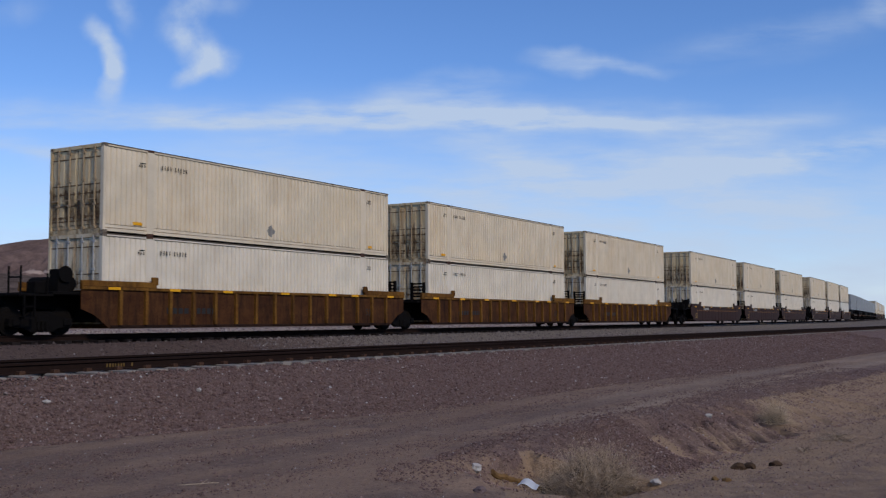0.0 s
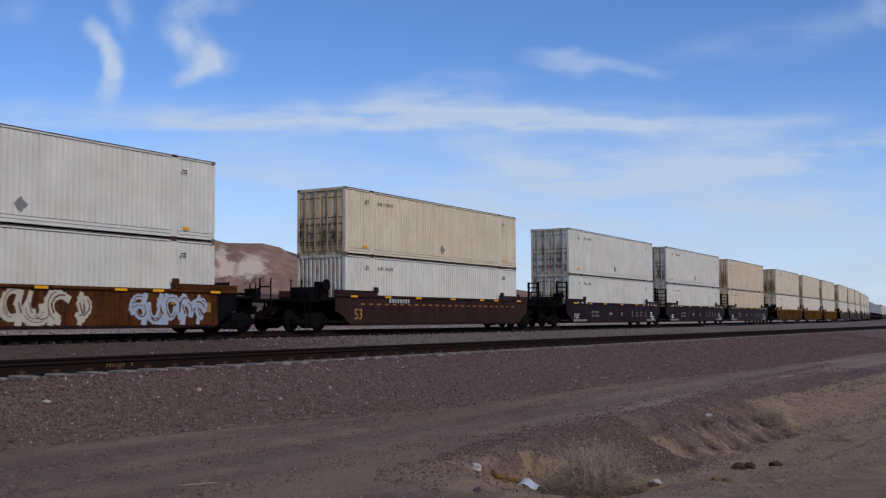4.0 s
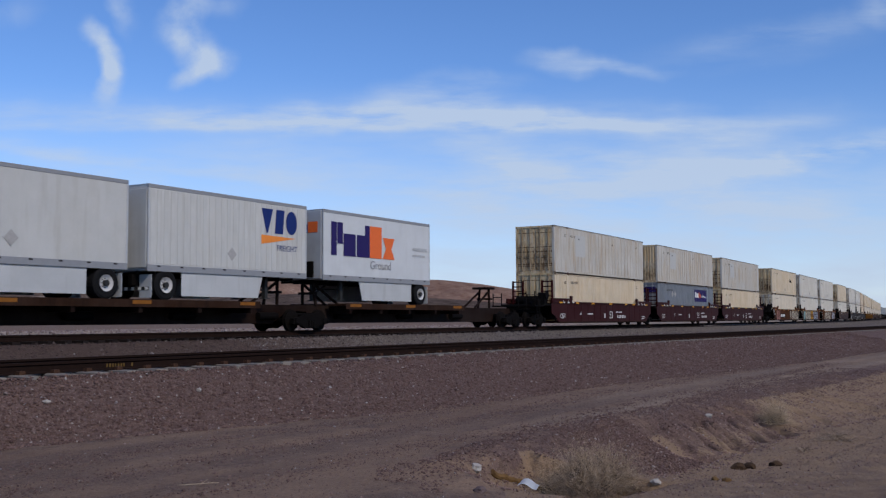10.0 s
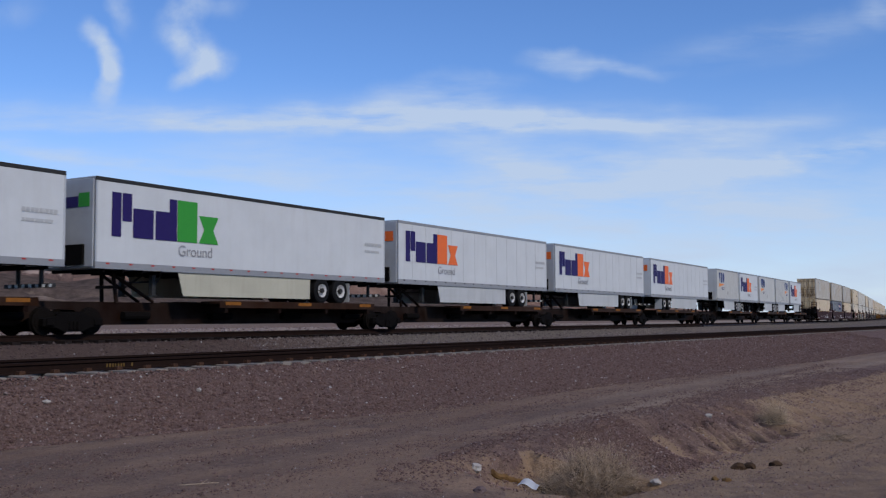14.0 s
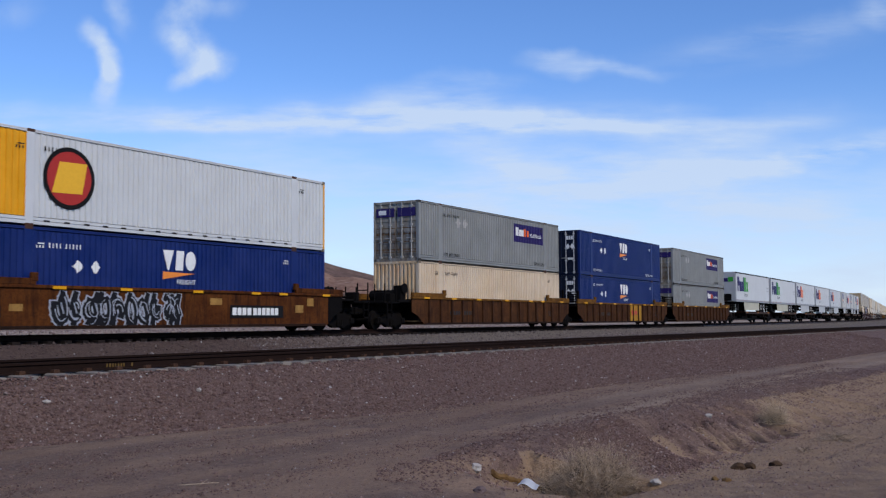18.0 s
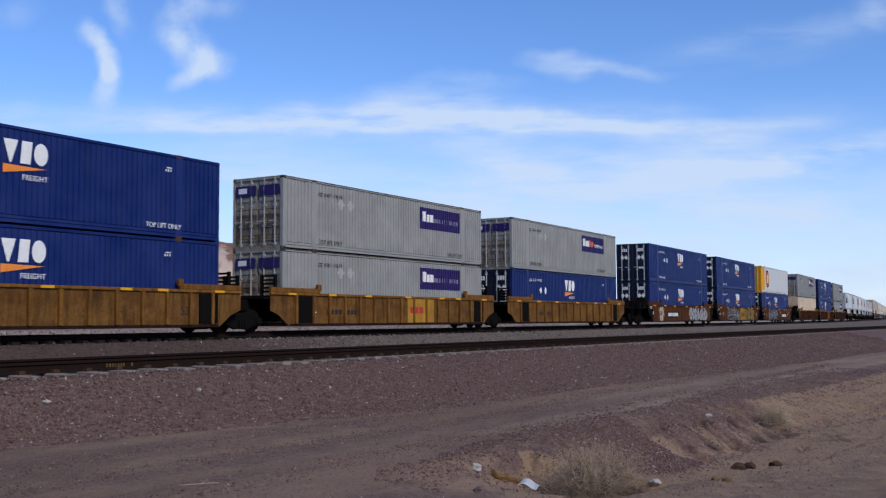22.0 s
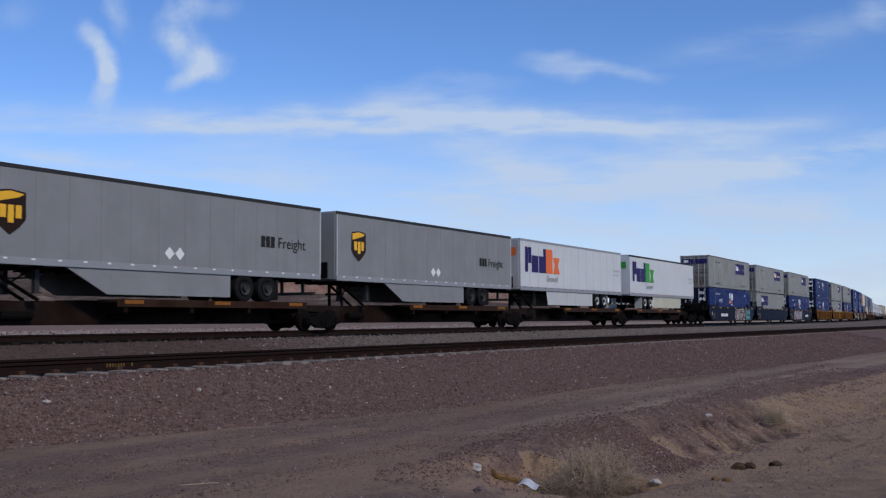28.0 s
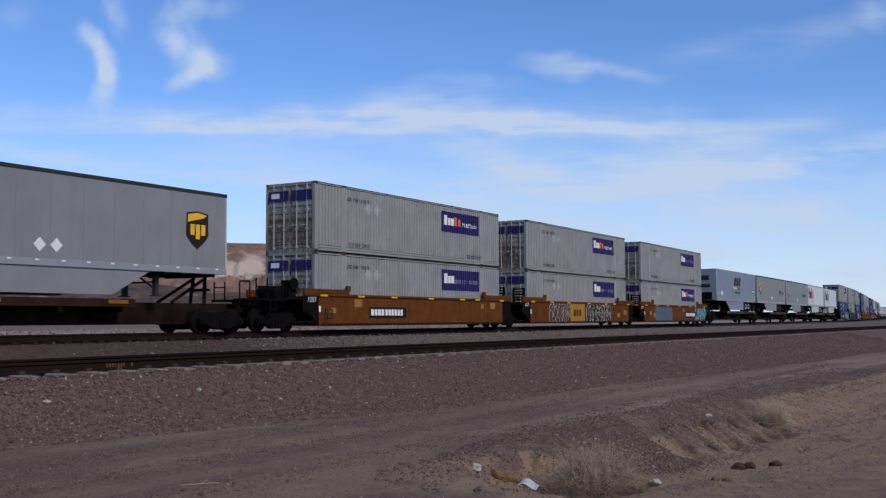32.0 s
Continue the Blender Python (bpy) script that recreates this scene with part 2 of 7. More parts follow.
M["paleStone"] = plain("pale_stone", (0.33, 0.30, 0.27), 0.95, 0, 0.25, 5)
M["concrete"] = plain("pale_concrete_tie", (0.18, 0.158, 0.137), 0.95, 0, 0.3, 5)
M["straw"] = plain("straw_twig", (0.38, 0.29, 0.19), 0.9, 0, 0.3, 6)
M["log"] = rusted("weathered_ochre_wood", (0.14, 0.075, 0.028), (0.20, 0.12, 0.05), (0.05, 0.03, 0.015), 0.6)
M["darkclod"] = rusted("dark_brown_clod", (0.05, 0.03, 0.018), (0.09, 0.055, 0.03), (0.018, 0.012, 0.009), 0.7)
M["twig"] = plain("dry_twig", (0.235, 0.170, 0.120), 0.9, 0, 0.35, 6)
M["darktwig"] = plain("dark_dry_twig", (0.055, 0.042, 0.032), 0.9, 0, 0.35, 6)


def stained(name, col, dark=(0.040, 0.022, 0.012), rust=(0.26, 0.125, 0.035), dark_tone=1.0):
    """Old door paint: yellowed, with rust runs and a belt of soot and rust round the lower hinges and handles."""
    k = Nodes(name)
    rnd = k.random()
    blot = k.math("MULTIPLY_ADD", k.noise(2.4, 4, 0.6, stretch=(1, 1.9, 0.42), shift=rnd), 0.72, k.math("MULTIPLY", k.noise(9.0, 4, 0.65, stretch=(1, 1, 0.6), shift=rnd), 0.28))
    runs = k.noise(6.5, 4, 0.6, stretch=(1, 1.0, 0.10), shift=rnd)
    wide = k.noise(1.1, 4, 0.55, shift=rnd)
    sep = k.n.new("ShaderNodeSeparateXYZ")
    k.link(k.coords((1, 1, 1)), sep.inputs[0])
    belt = k.ramp(k.math("MULTIPLY", sep.outputs["Z"], 1 / 2.896), [(0.0, (0.55, 0.55, 0.55)), (0.22, (1, 1, 1)), (0.48, (0.75, 0.75, 0.75)), (0.68, (0.12, 0.12, 0.12)), (1.0, (0, 0, 0))])
    base = k.mix(k.ramp(wide, [(0.40, (0, 0, 0)), (0.70, (1, 1, 1))]), col, tuple(x * y for x, y in zip(col, (0.92, 0.82, 0.66))))
    base = k.mix(k.math("MULTIPLY", k.ramp(runs, [(0.46, (0, 0, 0)), (0.68, (1, 1, 1))]), 0.65), base, rust)
    reach = k.math("ADD", blot, k.math("MULTIPLY_ADD", belt, 0.20 * dark_tone, -0.12 * dark_tone))
    base = k.mix(k.math("MULTIPLY", k.ramp(reach, [(0.45, (0, 0, 0)), (0.66, (1, 1, 1))]), 0.95), base, dark)
    return k.done(base, 0.75, 0, runs, 0.15, 0.005, spec=0.12)


M["creamdoor"] = stained("stained_cream_door", (0.55, 0.445, 0.285), (0.045, 0.023, 0.011), (0.32, 0.165, 0.05), 1.2)
M["tandoor"] = stained("stained_tan_wall", (0.58, 0.45, 0.31), (0.085, 0.034, 0.010), (0.34, 0.15, 0.045), 0.8)
M["paledoor"] = stained("lightly_stained_cream_door", (0.58, 0.50, 0.37), dark_tone=0.2)
M["whitedoor"] = stained("stained_white_door", (0.53, 0.485, 0.40), (0.055, 0.027, 0.012), (0.30, 0.17, 0.07), 0.55)
M["greydoor"] = stained("stained_grey_door", (0.24, 0.235, 0.215), (0.09, 0.07, 0.055), (0.20, 0.14, 0.09))
M["paneldoor"] = stained("stained_panel_door", (0.56, 0.46, 0.31), (0.10, 0.05, 0.02), (0.40, 0.22, 0.07), 0.7)


# ---- mesh helpers ----
def mesh_of(name, bm, material, smooth=False):
    me = bpy.data.meshes.new(name)
    bm.normal_update()
    bm.to_mesh(me)
    bm.free()
    mats = material if isinstance(material, (list, tuple)) else [material]
    for m in mats:
        me.materials.append(m)
    if smooth:
        for p in me.polygons:
            p.use_smooth = True
    return me


def part(name, bm, material, parent, label=""):
    ob = new(name, mesh_of(name, bm, material))
    ob.parent = parent
    return tagged(ob, label)


def small(ob):
    """Marks too small to pick apart stay joined."""
    return tagged(ob, kind="stuff")


def piece(name, me, parent, m, label=""):
    """One more part on a mesh that others use too."""
    ob = new(name, me)
    ob.parent = parent
    ob.matrix_basis = m
    return tagged(ob, label)


def box(bm, x0, x1, y0, y1, z0, z1, bevel=0.0):
    vs = [bm.verts.new((x, y, z)) for x in (x0, x1) for y in (y0, y1) for z in (z0, z1)]
    fs = [bm.faces.new([vs[i] for i in f]) for f in ((0, 1, 3, 2), (4, 6, 7, 5), (0, 4, 5, 1), (2, 3, 7, 6), (0, 2, 6, 4), (1, 5, 7, 3))]
    if bevel:
        es = list({e for f in fs for e in f.edges})
        bmesh.ops.bevel(bm, geom=es, offset=bevel, segments=1, affect="EDGES")
    return fs


def boxes(*rows, bevel=0.0):
    bm = bmesh.new()
    for r in rows:
        box(bm, *r, bevel=bevel)
    return bm


def prism(bm, outline, y0, y1):
    """Extrudes an outline in x and z from y0 to y1."""
    a = [bm.verts.new((x, y0, z)) for x, z in outline]
    b = [bm.verts.new((x, y1, z)) for x, z in outline]
    n = len(outline)
    bm.faces.new(a)
    bm.faces.new(list(reversed(b)))
    for i in range(n):
        j = (i + 1) % n
        bm.faces.new((a[j], a[i], b[i], b[j]))


def tube(bm, p, q, r, n=8, r2=None):
    p, q = Vector(p), Vector(q)
    d = (q - p).normalized()
    u = d.orthogonal().normalized()
    v = d.cross(u)
    r2 = r if r2 is None else r2
    a = [bm.verts.new(p + (u * math.cos(t) + v * math.sin(t)) * r) for t in (2 * math.pi * i / n for i in range(n))]
    b = [bm.verts.new(q + (u * math.cos(t) + v * math.sin(t)) * r2) for t in (2 * math.pi * i / n for i in range(n))]
    bm.faces.new(list(reversed(a)))
    bm.faces.new(b)
    for i in range(n):
        j = (i + 1) % n
        bm.faces.new((a[i], a[j], b[j], b[i]))


def thing(name, label, category, group=""):
    return tagged(new(name), label, category, group)


# ---- the line of the track ----
CURVE, S_A, S_B = 0.000546, 30.0, 250.0
NEAR_SIDE = 25.9873
TRACK_Y = NEAR_SIDE + 1.2955


def on_track(s):
    """Centre line of the main track at s metres: x, y and heading."""
    if s <= S_A:
        return s, TRACK_Y, 0.0
    a = min(s, S_B) - S_A
    h = CURVE * a
    x, y = S_A + math.sin(h) / CURVE, TRACK_Y + (1 - math.cos(h)) / CURVE
    if s > S_B:
        x, y = x + (s - S_B) * math.cos(h), y + (s - S_B) * math.sin(h)
    return x, y, h


def run(t):
    """How far the train has rolled at t seconds."""
    return 24.908 * t - 0.02495 * t * t


def near_track(s):
    """Centre line of the near track."""
    return 14.8 - 0.035 * s


NEAR_Z = -0.23


# ---- ground: one sheet to the horizon ----
def smooth(a, b, v):
    t = np.clip((v - a) / (b - a), 0, 1)
    return t * t * (3 - 2 * t)


def wavy(x, y, scale, seed, octaves=4):
    """Cheap rolling noise from summed waves."""
    rng = np.random.default_rng(seed)
    out, amp = np.zeros_like(x), 1.0
    for o in range(octaves):
        for _ in range(5):
            a, ph = rng.uniform(0, 2 * np.pi), rng.uniform(0, 2 * np.pi)
            f = 2 ** o * scale * rng.uniform(0.7, 1.4)
            out += amp * np.sin(f * (x * np.cos(a) + y * np.sin(a)) + ph) / 5
        amp *= 0.55
    return out


def main_y(x):
    a = np.clip(x, S_A, S_B) - S_A
    h = CURVE * a
    return TRACK_Y + (1 - np.cos(h)) / CURVE + np.maximum(x - S_B, 0) * np.tan(CURVE * (S_B - S_A))


def along(x, *stations):
    """A line of the plan through stations (x, value), eased between them."""
    xs, vs = [p[0] for p in stations], [p[1] for p in stations]
    return (np.interp(x - 0.25, xs, vs) + np.interp(x, xs, vs) + np.interp(x + 0.25, xs, vs)) / 3


def wash_edge(x):
    """Brink of the dirt road above the wash."""
    line = along(x, (6.5, 4.2), (8, 5.3), (9.2, 6.1), (11, 6.35), (13.4, 6.5), (16.3, 6.4), (17.1, 6.15), (22.2, 6.35), (28.4, 6.05), (38.5, 5.4), (60, 3.5))
    return line + 0.05 * np.sin(x * 2.9) + 0.04 * np.sin(x * 5.3 + 1)


def wash_foot(x):
    """Foot of the eroded slope."""
    line = along(x, (6.5, 3.0), (8, 4.2), (9.2, 5.0), (10.6, 5.45), (12, 5.35), (12.9, 5.1), (13.7, 4.95), (15.1, 4.75), (17.3, 4.77), (21.3, 4.56), (25.3, 3.6), (40, 2.2), (60, 0.5))
    return line + 0.06 * np.sin(x * 2.3 + 2) + 0.03 * np.sin(x * 7.1)


def wash_lip(x):
    """Low ledge on the near side of the channel."""
    line = along(x, (11, 5.0), (12.5, 4.6), (13.5, 4.05), (14.2, 3.85), (15.6, 3.32), (18.1, 3.13), (20.7, 2.9), (30, 1.9), (60, -1.0))
    return line + 0.04 * np.sin(x * 3.7) + 0.02 * np.sin(x * 9.1 + 1)


def wash_depth(x):
    return along(x, (6.8, 0.0), (8.4, 0.16), (10, 0.24), (12, 0.31), (13.7, 0.54), (15, 0.60), (17, 0.63), (25, 0.60), (40, 0.35), (60, 0.1))


# channels down the slope: place, half width, depth, how sandy
RILLS = [(13.35, 0.17, 0.10, 1.1), (16.2, 0.24, 0.14, 1.2), (17.35, 0.11, 0.46, 0.5), (17.85, 0.25, 0.06, 1.0), (18.5, 0.10, 0.22, 0.8), (19.45, 0.10, 0.38, 0.6), (20.0, 0.16, 0.06, 1.0), (20.75, 0.17, 0.42, 0.9), (21.6, 0.12, 0.14, 0.8)]
rill_rng = np.random.default_rng(12)
RILLS += [(float(x), float(w), float(d), 0.3) for x, w, d in zip(rill_rng.uniform(15.2, 27, 34), rill_rng.uniform(0.05, 0.11, 34), rill_rng.uniform(0.03, 0.10, 34))]


def wash_field(x, y):
    """How far down the slope (0 brink, 1 foot), the depth that the rills cut, and their sandiness."""
    e, f = wash_edge(x), wash_foot(x)
    u = (e - y) / (e - f)
    cut, sandy = np.zeros_like(x), np.zeros_like(x)
    wig = 0.10 * np.sin(4.1 * y + 0.7 * x) + 0.05 * np.sin(9.7 * y + 1.3 * x)
    body = smooth(0.12, 0.35, u) * (1 - smooth(0.85, 1.12, u))
    for x0, w, d, k in RILLS:
        g = np.exp(-((x - x0 + wig + 0.25 * (u - 0.5)) / (w * (0.6 + 0.6 * np.clip(u, 0, 1)))) ** 2)
        cut += d * g * body
        sandy = np.maximum(sandy, k * g)
    return u, cut, sandy


def hollow(x, y):
    """A scooped-out pocket in the bank, with a steep bare back wall."""
    back = x + 0.10 * np.sin(5.5 * y) + 0.04 * np.sin(13 * y + 1)
    return (1 - smooth(12.18, 12.30, back)) * smooth(10.0, 11.2, x) * smooth(3.9, 4.7, y) * (1 - smooth(5.92, 6.12, y + 0.05 * np.sin(6 * x)))


def ground_height(x, y):
    """Height of the ground and how stony it is."""
    dn = near_track(x) - y
    dm = np.abs(y - main_y(x))
    road = -1.22 + 0.030 * wavy(x * 0.25, y, 0.9, 3) + 0.012 * wavy(x, y, 2.5, 4)
    toe = along(x, (5, 2.5), (9, 2.7), (17, 4.0), (28, 4.5), (40, 5.2))
    shoulder = np.where(dn > 0, 0.80 / (toe - 1.3), 0.34)
    near_bed = NEAR_Z - 0.205 - np.maximum(np.abs(dn) - 1.30, 0) * shoulder
    main_bed = -0.27 - np.maximum(dm - 1.75, 0) * 0.30
    between = np.where((dn < 0) & (y < main_y(x)), -0.62, -9)
    berm = smooth(3.0, 5.0, y - main_y(x)) * (1 - smooth(45, 70, y - main_y(x)))
    plain_z = -0.75 + 0.05 * wavy(x, y, 0.15, 6) + berm * (0.44 + 0.05 * wavy(x, y, 0.9, 7))
    base = np.where(y > main_y(x), plain_z, road)
    z = np.maximum(np.maximum(near_bed, main_bed), np.maximum(base, between))
    stony = np.where((near_bed >= base) | (main_bed >= base) | (between >= base), 1.0, 0.18)
    # the wash below the road's edge, which opens to the right of the camera
    u, cut, _ = wash_field(x, y)
    deep = wash_depth(x)
    even = 0.6 * np.clip(u, 0, 1) + 0.4 * smooth(0, 1, u)
    lip = wash_lip(x) - y
    ledge = smooth(12.0, 13.2, x) * (0.09 * smooth(-0.08, 0.12, lip) * smooth(13.2, 14.4, x) + 0.12 * smooth(0.2, 3.0, lip))
    z = z - np.where(u > 0, deep * even + cut - np.minimum(ledge, deep), 0) - 0.25 * hollow(x, y)
    lumps = smooth(0.0, 0.15, u) * smooth(9.0, 10.5, x) * (x < 60)
    z = z + lumps * (0.020 * wavy(x, y, 4.3, 15, 3) + 0.012 * wavy(x, y, 13.0, 16, 2) + 0.010 * np.abs(wavy(x, y, 24.0, 17, 2)))
    stony = np.maximum(stony, 0.60 * smooth(9.0, 12.0, x + 0.4 * wavy(x, y, 2.0, 18, 2)) * smooth(-0.5, 0.05, u) * (1 - smooth(0.9, 1.1, u)))
    rough = 0.012 * wavy(x, y, 7.0, 8, 3) + 0.02 * wavy(x, y, 2.0, 9, 3) * (stony > 0.3)
    return z + rough * (np.abs(dn) > 1.6) * (dm > 1.8), stony


def axis(lo, bands, hi, grow=1.10):
    """Grid lines: even steps in each band (from, to, step), growing steps outside them."""
    mid = [v for a, b, step in bands for v in np.arange(a, b - step * 0.5, step)]
    up, v, d = [], bands[-1][1], bands[-1][2]
    while v < hi:
        up.append(v)
        d *= grow
        v += d
    up.append(hi)
    down, v, d = [], bands[0][0], bands[0][2]
    while v > lo:
        d *= grow
        v -= d
        down.append(max(v, lo))
    return np.array(sorted(set(down)) + mid + up)


def grid_mesh(name, X, Y, Z, material, smooth_shade=True):
    ny, nx = X.shape
    verts = np.stack([X.ravel(), Y.ravel(), Z.ravel()], 1)
    i = np.arange(nx * ny).reshape(ny, nx)
    quads = np.stack([i[:-1, :-1], i[:-1, 1:], i[1:, 1:], i[1:, :-1]], -1).reshape(-1, 4)
    me = bpy.data.meshes.new(name)
    me.from_pydata(verts.tolist(), [], quads.tolist())
    me.materials.append(material)
    me.polygons.foreach_set("use_smooth", np.full(len(me.polygons), smooth_shade))
    return me


gx = axis(-1500, ((3, 9, 0.14), (9, 22, 0.055), (22, 28, 0.08), (28, 42, 0.14)), 4600, 1.09)
gy = axis(-900, ((2.2, 2.9, 0.07), (2.9, 6.8, 0.04), (6.8, 29, 0.14)), 4600)
GX, GY = np.meshgrid(gx, gy)
GZ, GS = ground_height(GX, GY)
ground_mesh = grid_mesh("ground", GX, GY, GZ, M["ground"])
layer = ground_mesh.attributes.new("gravel", "FLOAT", "POINT")
layer.data.foreach_set("value", GS.ravel().astype(np.float32))
pale_zone = smooth(2.2, 4.0, GY - main_y(GX)) * (1 - smooth(30, 70, GY - main_y(GX))) * 0.85
pale_zone += 0.42 * np.exp(-((GY - wash_edge(GX) - 0.55) / 0.45) ** 2) * smooth(13, 17, GX) + 0.28 * np.exp(-((GY - wash_edge(GX) - 1.9) / 0.5) ** 2) * smooth(16, 24, GX)
# sand: rills, the lower slope, scarps and the floor of the wash; purple gravel caps and lobes between
WU, _, WS = wash_field(GX, GY)
lobe = smooth(13.6, 14.1, GX + 0.35 * (WU - 0.5)) * (1 - smooth(15.6, 16.0, GX + 0.6 * (WU - 0.5)))
below = smooth(0.25, 0.75, WU + 0.12 * wavy(GX, GY * 0.3, 3.0, 19, 2)) * smooth(15.8, 17, GX) * (0.45 + 0.45 * smooth(19.5, 22, GX))
below = np.maximum(below, 1.15 * np.exp(-((GX + 0.10 * np.sin(5.5 * GY) - 12.22) / 0.16) ** 2) * smooth(4.9, 5.1, GY) * (1 - smooth(6.05, 6.15, GY)))
below = np.maximum(below, 0.75 * hollow(GX, GY))
below = np.maximum(below, 0.9 * smooth(0.18, 0.30, WU) * smooth(20.8, 23, GX))
sand_zone = np.maximum(below, WS * smooth(0.25, 0.45, WU)) * (WU < 1.3)
sand_zone = np.maximum(sand_zone * (1 - lobe * (WU < 1.02)), (0.82 - 0.25 * smooth(0.0, 0.8, wash_lip(GX) - GY)) * smooth(0.98, 1.06, WU) * smooth(7.0, 9.0, GX))
sand_zone += 0.40 * smooth(0.0, 0.3, GY - wash_edge(GX)) * (1 - smooth(0.9, 1.8, GY - wash_edge(GX))) * smooth(13, 17, GX)
# darker ballast colour between the tracks, farther on only along the main track
dark_zone = 0.9 * (1 - smooth(26, 36, GX)) * smooth(-1.5, -0.9, GY - near_track(GX)) * (1 - smooth(0.9, 1.6, GY - main_y(GX)))
dark_zone += 0.85 * smooth(26, 36, GX) * (np.abs(GY - main_y(GX)) < 1.35)
grey_zone = 0.75 * smooth(26, 36, GX) * smooth(0.9, 1.6, GY - near_track(GX)) * (1 - smooth(-1.2, -0.6, GY - main_y(GX))) + 0.8 * smooth(1.5, 2.2, GY - main_y(GX)) * (1 - smooth(14, 30, GY - main_y(GX)))
for zone_name, zone_values in (("pale", pale_zone), ("sand", sand_zone), ("grey", grey_zone), ("dark_tone", dark_zone)):
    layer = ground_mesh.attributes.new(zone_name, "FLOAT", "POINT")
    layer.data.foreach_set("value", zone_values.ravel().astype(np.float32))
tagged(new("ground", ground_mesh), "purple-brown gravel and pale dusty desert soil with a worn dirt road", "ground", kind="structure")


# ---- distant hills ----
def hill(name, label, ridge, dist, depth, material, seed, crag=0.06, bare=(), track=()):
    """A range whose skyline runs through (bearing in degrees right of the camera's axis, height angle in degrees)."""
    bear = np.array([r[0] for r in ridge])
    tall = np.array([r[1] for r in ridge])
    nb, nd = (720, 161) if track else (420, 101)
    b = np.linspace(bear[0], bear[-1], nb)
    top = dist * np.tan(np.radians(np.interp(b, bear, tall)))
    t = np.linspace(-1, 1, nd)
    T, Bm = np.meshgrid(t, b, indexing="ij")
    shape = (1 - np.abs(T) ** 1.25)
    D = dist + depth * T
    ang = ya - np.radians(Bm)
    X, Y = D * np.cos(ang), D * np.sin(ang)
    H = np.interp(Bm, b, top)
    n = wavy(X, Y, 0.03 * 1000 / dist, seed, 5)
    ravine = np.minimum(1, 1.6 * np.abs(wavy(X, Y, 0.036 * 1000 / dist, seed + 1, 5)))
    Z = H * shape * (1 + crag * n * (shape < 0.97)) - H * 0.40 * (1 - ravine) * shape * (1 - shape) * 2 - 3
    me = grid_mesh(name, X, Y, np.maximum(Z, -3), material)
    el = np.degrees(np.arctan((np.maximum(Z, -3) - EYE_Z) / D))
    amount = np.zeros_like(el)
    for b0, e0, hb, he, k in bare:
        amount = np.maximum(amount, k * np.exp(-((Bm - b0) / hb) ** 2 - ((el - e0) / he) ** 2))
    for (b0, e0), (b1, e1) in zip(track, track[1:]):
        t_ = np.clip(((Bm - b0) * (b1 - b0) + (el - e0) * (e1 - e0)) / ((b1 - b0) ** 2 + (e1 - e0) ** 2), 0, 1)
        away = np.hypot(Bm - b0 - t_ * (b1 - b0), el - e0 - t_ * (e1 - e0))
        amount = np.maximum(amount, 1.3 * (1 - smooth(0.05, 0.13, away)))
    layer = me.attributes.new("bare", "FLOAT", "POINT")
    layer.data.foreach_set("value", amount.ravel().astype(np.float32))
    return tagged(new(name, me), label, "hill", kind="structure")


mesa_mat = hill_mat("dark_brown_rock", (0.098, 0.066, 0.058), (0.175, 0.118, 0.100), (0.36, 0.27, 0.22), 0.72, 0.004)
red_mat = hill_mat("red_tan_rock", (0.190, 0.108, 0.080), (0.305, 0.200, 0.152), (0.50, 0.395, 0.325), 0.66, 0.006)
foot_mat = hill_mat("grey_brown_scrub_slope", (0.078, 0.058, 0.050), (0.160, 0.118, 0.097), (0.27, 0.205, 0.16), 0.62, 0.008)
hill("mesa", "dark brown flat-topped desert mountain", [(-35.2, 1.89), (-28.43, 3.04), (-23.35, 4.04), (-22.01, 4.31), (-21.33, 4.36), (-20.65, 4.49), (-20.1, 4.68), (-19.11, 4.73), (-17.84, 4.79), (-16.4, 4.85), (-15.66, 4.71), (-14.04, 4.53), (-11.94, 4.34), (-8.89, 3.99), (-5.78, 3.06), (0.49, 1.48)], 2900, 750, mesa_mat, 11,
     bare=[(-19.6, 2.80, 0.9, 0.14, 0.85), (-21.2, 2.60, 1.3, 0.12, 0.8), (-17.6, 2.95, 0.9, 0.16, 0.7)], track=[(-18.86, 4.66), (-17.6, 4.41), (-16.85, 4.07), (-16.0, 3.75), (-15.2, 3.62)])
hill("red_hill", "bare reddish hill with pale streaked slopes", [(-19.77, 2.38), (-17.81, 2.93), (-16.66, 3.31), (-15.21, 3.69), (-14.33, 4.13), (-13.59, 4.5), (-13.09, 4.63), (-12.54, 4.52), (-11.94, 4.37), (-10.73, 4.35), (-9.96, 4.36), (-8.95, 4.12), (-8.51, 3.78), (-7.68, 3.5), (-7.03, 3.0), (-6.0, 2.5), (-4.97, 2.53), (-3.91, 2.31), (-1.8, 2.4), (0.02, 2.33), (2.07, 2.1), (5.19, 1.6), (9.82, 0.94), (15.78, 0.44)], 2050, 520, red_mat, 21, 0.05,
     bare=[(-11.3, 2.85, 1.7, 0.50, 1.15), (-12.2, 3.6, 0.40, 0.45, 1.0), (-17.0, 3.02, 1.2, 0.18, 1.15), (-14.5, 3.33, 0.40, 0.25, 1.05), (-15.2, 2.96, 0.6, 0.15, 0.8), (-13.7, 2.79, 0.9, 0.18, 0.7), (-13.4, 3.2, 0.14, 0.2, 0.8), (-10.4, 3.3, 0.9, 0.5, 0.75)])
